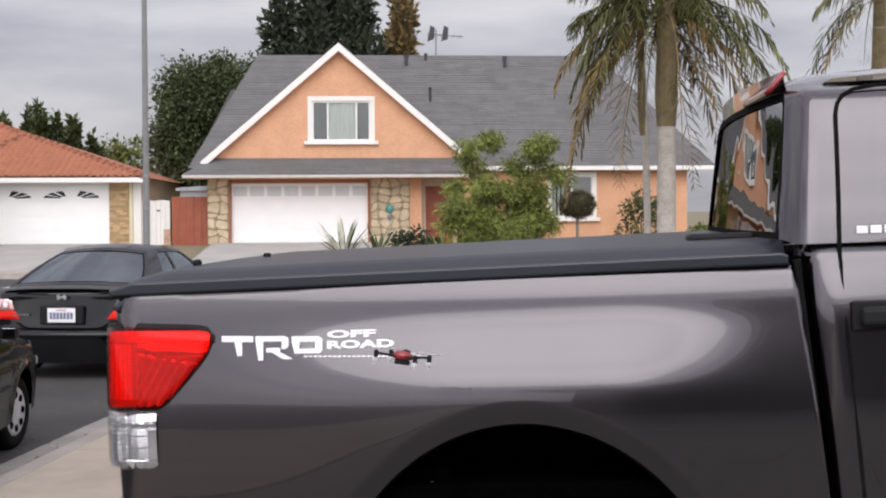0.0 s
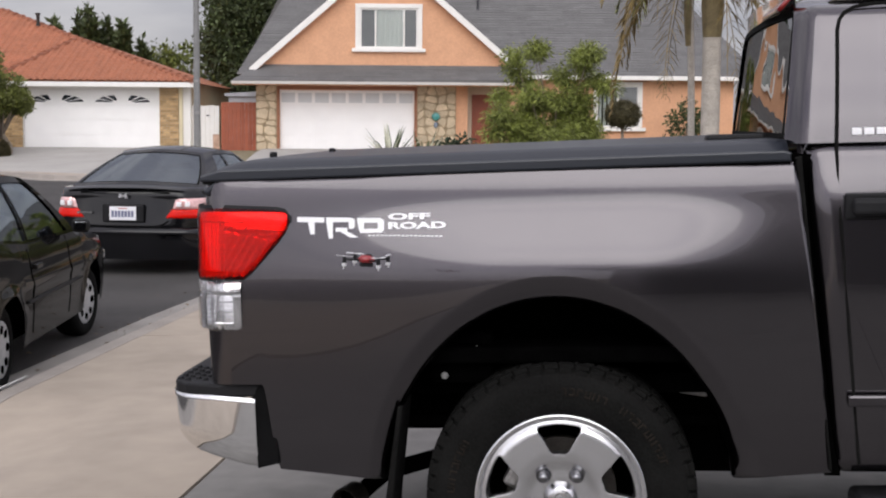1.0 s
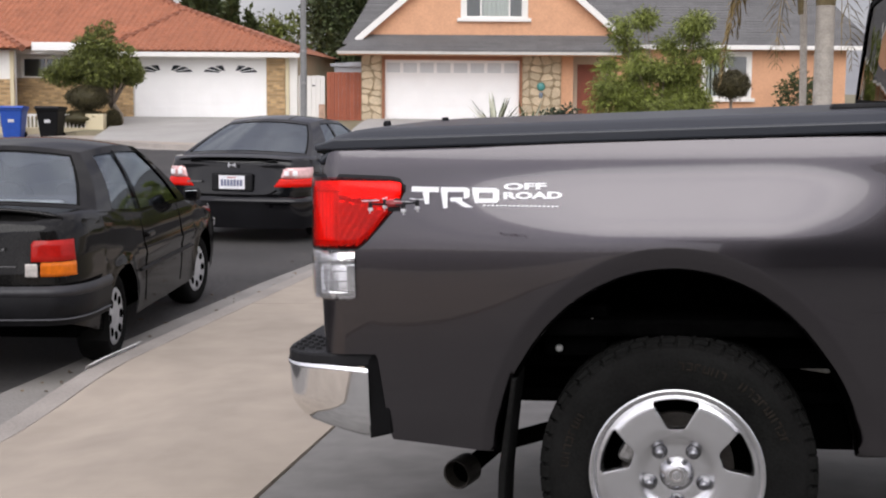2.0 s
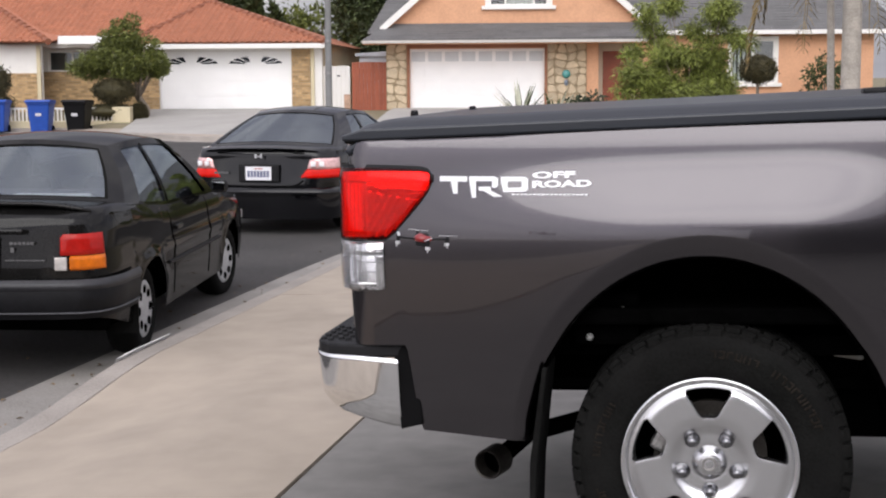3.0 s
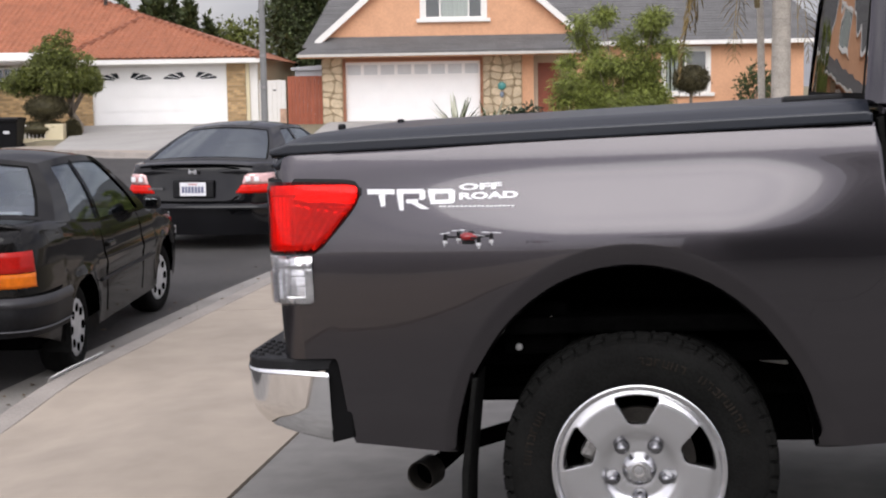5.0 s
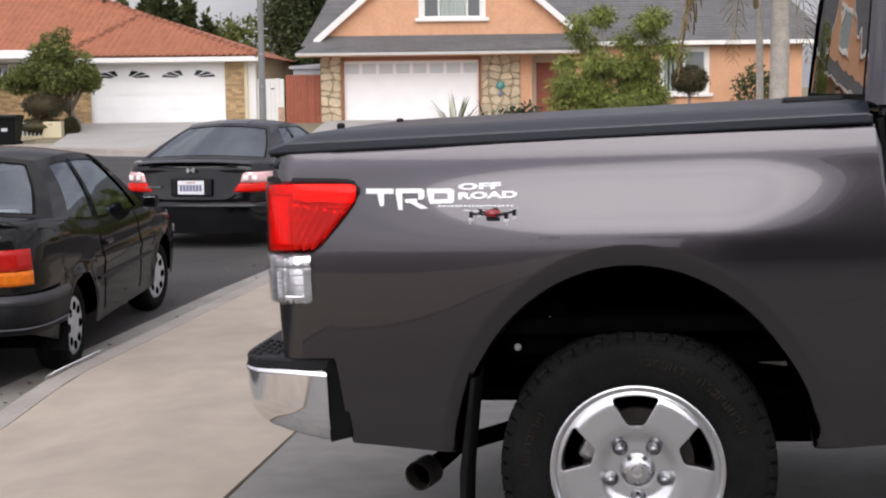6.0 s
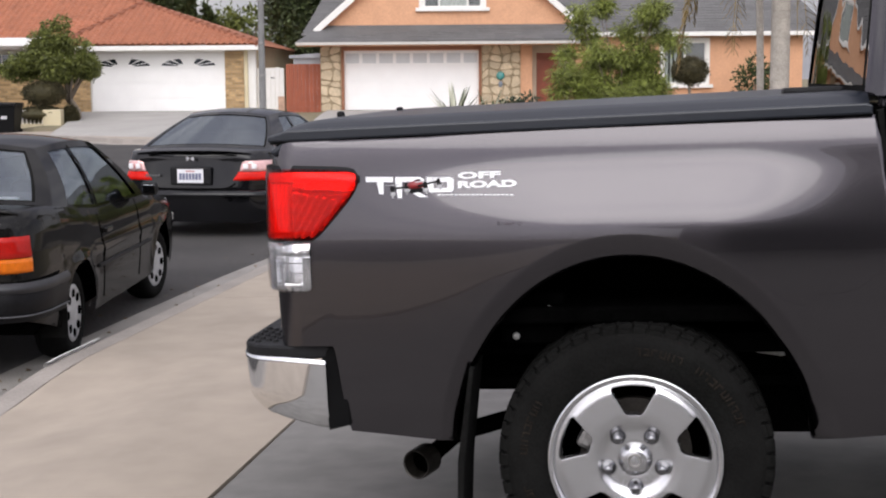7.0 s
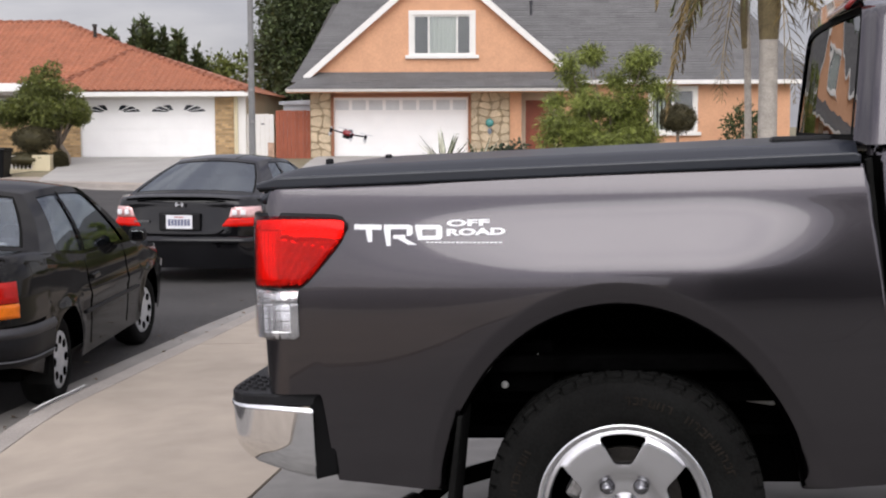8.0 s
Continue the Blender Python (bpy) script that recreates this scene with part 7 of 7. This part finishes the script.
def build_coupe():
    root = thing("black_coupe", pose(-3.36, 15.75, 0.0, 0, 0, -9), "glossy black two-door coupe parked beyond the saloon", "car")
    S = dict(rear=-0.86, front=3.55, hw=0.865, wb=2.65, r=0.315, arch=0.375, sill=0.22, corner=0.34, crease=0.66, crown=0.035, tail=lambda t: -0.01 + 0.07 * abs(t - 0.4),
             belt=[(-0.87, 0.90), (-0.7, 0.945), (-0.3, 0.955), (0.3, 0.945), (1.7, 0.90), (2.6, 0.87), (3.2, 0.76), (3.56, 0.62)],
             glass_rear=-0.46, glass_front=2.3, roof_rear=0.42, roof_front=1.32, hr=0.58, roof_z=1.345, panes=[(0.20, 0.42), (0.45, 0.92)], slots=5, pillar=0.93)
    body, sx, belt, PS = build_car(root, S, BLACKPAINT, TINTED, ALLOY)
    yr = -0.88
    for s in (-1, 1):
        lamp = corner_lamp(root, "tail_lamp", REDLENS, S, sx, s, 0.47, 0.30, lambda f: 0.63, lambda f: min(0.725, 0.642 + 0.4 * f), 0.014, "red lower tail lamp lens")
        corner_lamp(lamp, "lamp_clear", mat("pink_clear_lamp", (0.80, 0.50, 0.48), 0.2, 0.4, 0.2, 20, 80, coat=0.8), S, sx, s, 0.545, 0.30, lambda f: 0.728, lambda f: min(0.845, 0.738 + 0.5 * f), 0.014, "clear pinkish upper tail lamp")
        for k in range(2):
            part("lamp_cell", box((s * (0.62 + 0.09 * k), yr - 0.012 + 0.02 * k, 0.785), (0.055, 0.02, 0.055), 0.008, rot=Matrix.Rotation(s * 0.3, 3, "Z")), WHITE, lamp)
    part("boot_lip", grid_mesh(lambda u, v: (-0.66 + 1.32 * u, yr - 0.03 + 0.16 * v + 0.07 * (2 * u - 1) ** 2, 0.945 + 0.012 * (1 - v) - 0.03 * abs(2 * u - 1) ** 3), span(0, 1, 20), span(0, 1, 4)), BLACKPAINT, root, smooth=True)
    part("boot_seam", tube([(-0.57 + 1.14 * t, yr - 0.045 + 0.10 * abs(2 * t - 1) ** 3, 0.925 - 0.03 * abs(2 * t - 1) ** 3) for t in span(0, 1, 16)], 0.008, 5), DARK, root)
    part("plate_recess", box((0, yr - 0.035, 0.68), (0.47, 0.03, 0.20), 0.02), BLACKPLASTIC, root)
    for q in (-1, 1):
        part("boot_cut", tube([(q * x, yr - 0.040 + 0.03 * (x / 0.7) ** 2, z) for x, z in ((0.50, 0.60), (0.44, 0.56), (0.38, 0.542), (0.2, 0.537), (0.0, 0.537))], 0.007, 5), DARK, root)
    plate(root, 0, yr - 0.056, 0.68)
    part("emblem", bars_bm([(-0.045, -0.022, 0.845, 0.895), (0.022, 0.045, 0.845, 0.895), (-0.022, 0.022, 0.862, 0.878)], yr - 0.048), ALLOY, root, "small chrome emblem")
    part("badge", bars_bm([(-0.53 + 0.035 * i, -0.503 + 0.035 * i, 0.672, 0.695) for i in range(5)], yr - 0.022), CHROME, root)
    # bumper: ledge, lower valance
    bump = part("rear_bumper", tail_band(S, sx, 0.17, 0.47, 0.03, -0.40, -0.03), BLACKPAINT, root, "glossy black rear bumper", True)
    part("bumper_ledge", tail_band(S, sx, 0.455, 0.525, 0.035, -0.40, 0.035), BLACKPAINT, bump, smooth=True)
    for s in (-1, 1):
        part("door_mirror", box((s * 0.95, 1.9, 0.98), (0.2, 0.1, 0.13), 0.04), BLACKPAINT, root)
        part("rear_seat_shape", box((s * 0.3, 0.35, 0.95), (0.45, 0.14, 0.35), 0.06), SEATCLOTH, root)


build_saloon()
build_coupe()

# white paint left along the kerb's nose
def build_kerb_paint():
    line = [p for p in resample(KERBLINE, 0.1) if 7.1 < p.y < 8.0]
    ob = strip(line, [(-0.03, 0.07), (-0.014, 0.155), (0.0, 0.166), (0.018, 0.168)], "kerb_paint", mat("worn_white_paint", (0.75, 0.74, 0.72), 0.7, 0, 0.1, 6, 50), height=apron)
    tagged(ob, "short strip of worn white paint on the kerb", "paint mark", kind="structure")


build_kerb_paint()


def build_litter():
    """Dry leaves and grit washed against the kerb."""
    rnd = random.Random(21)
    vv, ff = [], []
    for i in range(130):
        y = rnd.uniform(5.5, 15.5)
        x = lerp(y, [q[1] for q in KERBLINE[:12]], [q[0] for q in KERBLINE[:12]]) - abs(rnd.gauss(0.05, 0.22)) - 0.06
        a, r = rnd.uniform(0, 6.28), rnd.uniform(0.008, 0.028)
        b = len(vv)
        for k, q in enumerate((1.0, 0.45, 1.0, 0.45)):
            vv.append((x + r * q * math.cos(a + k * 1.57), y + r * q * math.sin(a + k * 1.57), 0.02 + (0.008 if k % 2 else 0.0)))
        ff.append((b, b + 1, b + 2, b + 3))
    ob = part("leaf_litter", (vv, ff), mat("dry_leaf", (0.16, 0.11, 0.06), 0.9, 0, 0.3, 5, 40, island=0.6))
    tagged(ob, "dry brown leaves scattered along the gutter", "litter", kind="stuff")


build_litter()


# ---- toy drone ----
def build_drone():
    root = thing("toy_drone", pose(0, 2.95, 1.44), "small toy quadcopter with red shell, hovering", "drone")
    shell = lathe([(0.0, 0.016), (0.010, 0.015), (0.015, 0.010), (0.0175, 0.002), (0.015, -0.006), (0.0, -0.009)], 20, "z")
    for v in shell.verts:
        v.co.x *= 1.25
        v.co.z *= 0.8
    part("shell", shell, DRONERED, root, "glossy red shell", True)
    part("belly", box((0, 0, -0.011), (0.032, 0.02, 0.010), 0.003), BLACKPLASTIC, root)
    part("canopy", lathe([(0.0, 0.0165), (0.007, 0.0145), (0.010, 0.0095)], 14, "z", (0.006, 0, 0)), BLACKPLASTIC, root)
    props = []
    for i in range(4):
        a = radians(22 + 90 * i)
        x, y = 0.061 * math.cos(a), 0.061 * math.sin(a)
        part("arm", tube([(0.012 * math.cos(a), 0.012 * math.sin(a), 0.0), (x, y, 0.003)], 0.0026, 6), BLACKPLASTIC, root)
        part("motor", lathe([(0.0045, -0.012), (0.0048, 0.006), (0.003, 0.009)], 10, "z", (x, y, 0)), BLACKPLASTIC, root)
        part("leg", tube([(x, y, -0.008), (x * 1.04, y * 1.04, -0.020)], 0.0018, 6), DRONEGREY, root, "pale leg")
        guard = lathe([(0.0055, -0.014), (0.0062, -0.010), (0.0055, -0.006)], 10, "z", (x, y, 0), closed=True)
        part("motor_ring", guard, DRONEGREY, root)
        bm = bmesh.new()
        for s in (-1, 1):
            vs = [bm.verts.new(p) for p in ((0, -0.0015, 0), (s * 0.012, -0.0035, 0.0012), (s * 0.025, -0.002, 0.0006), (s * 0.025, 0.0012, 0.0), (s * 0.012, 0.003, -0.0008), (0, 0.0015, 0))]
            bm.faces.new(vs)
        p = thicken(part("propeller", bm, DRONEGREY, root), 0.0008)
        p.matrix_basis = pose(x, y, 0.0105, 0, 0, 37 * i)
        props.append((p, x, y, i))
    return root, props


DRONE, PROPS = build_drone()
FLIGHT = [
    (0.0, -0.342, 2.95, 1.445),
    (0.2, -0.386, 2.95, 1.437),
    (0.4, -0.431, 2.95, 1.439),
    (0.6, -0.479, 2.95, 1.407),
    (0.8, -0.528, 2.95, 1.401),
    (1.0, -0.559, 2.95, 1.373),
    (1.2, -0.624, 2.95, 1.38),
    (1.4, -0.651, 2.95, 1.398),
    (1.5, -0.685, 2.95, 1.412),
    (1.7, -0.734, 2.95, 1.454),
    (2.8, -0.814, 2.95, 1.328),
    (3.0, -0.778, 2.95, 1.325),
    (3.2, -0.731, 2.95, 1.331),
    (3.4, -0.679, 2.95, 1.369),
    (3.5, -0.662, 2.95, 1.371),
    (3.6, -0.649, 2.95, 1.404),
    (3.8, -0.62, 2.95, 1.41),
    (4.0, -0.581, 2.95, 1.414),
    (4.2, -0.563, 2.95, 1.395),
    (4.5, -0.501, 2.95, 1.35),
    (4.7, -0.501, 2.95, 1.339),
    (5.8, -0.423, 2.95, 1.44),
    (6.0, -0.425, 2.95, 1.413),
    (6.2, -0.455, 2.95, 1.399),
    (6.4, -0.501, 2.95, 1.38),
    (6.5, -0.504, 2.95, 1.383),
    (6.6, -0.539, 2.95, 1.386),
    (6.8, -0.598, 2.95, 1.422),
    (7.0, -0.61, 2.95, 1.455),
    (7.2, -0.616, 2.95, 1.506),
    (7.4, -0.65, 2.95, 1.57),
    (7.6, -0.704, 2.95, 1.625),
    (7.8, -0.769, 3.351, 1.686),
    (8.0, -0.849, 4.354, 1.688),
]
TIPS = [(0.0, -2, 8), (1.0, 0, 2), (1.5, -2, -4), (3.0, 3, 6), (3.5, 0, 0), (4.5, 0, 3), (6.5, 0, 0), (7.0, -2, -8), (7.5, 0, -4), (8.0, 2, 14)]


def motions():
    rows = []
    for t, x, y, z in FLIGHT:
        rx = lerp(t, [q[0] for q in TIPS], [q[1] for q in TIPS])
        ry = lerp(t, [q[0] for q in TIPS], [q[2] for q in TIPS])
        rows.append((t, pose(x, y, z, rx, ry, 8 * math.sin(t * 1.3))))
    walk(DRONE, rows)
    for p, x, y, i in PROPS:
        sgn = 1 if i % 2 else -1
        walk(p, [(k / 10, pose(x, y, 0.0105, 0, 0, 37 * i + sgn * 83 * k)) for k in range(81)])


motions()
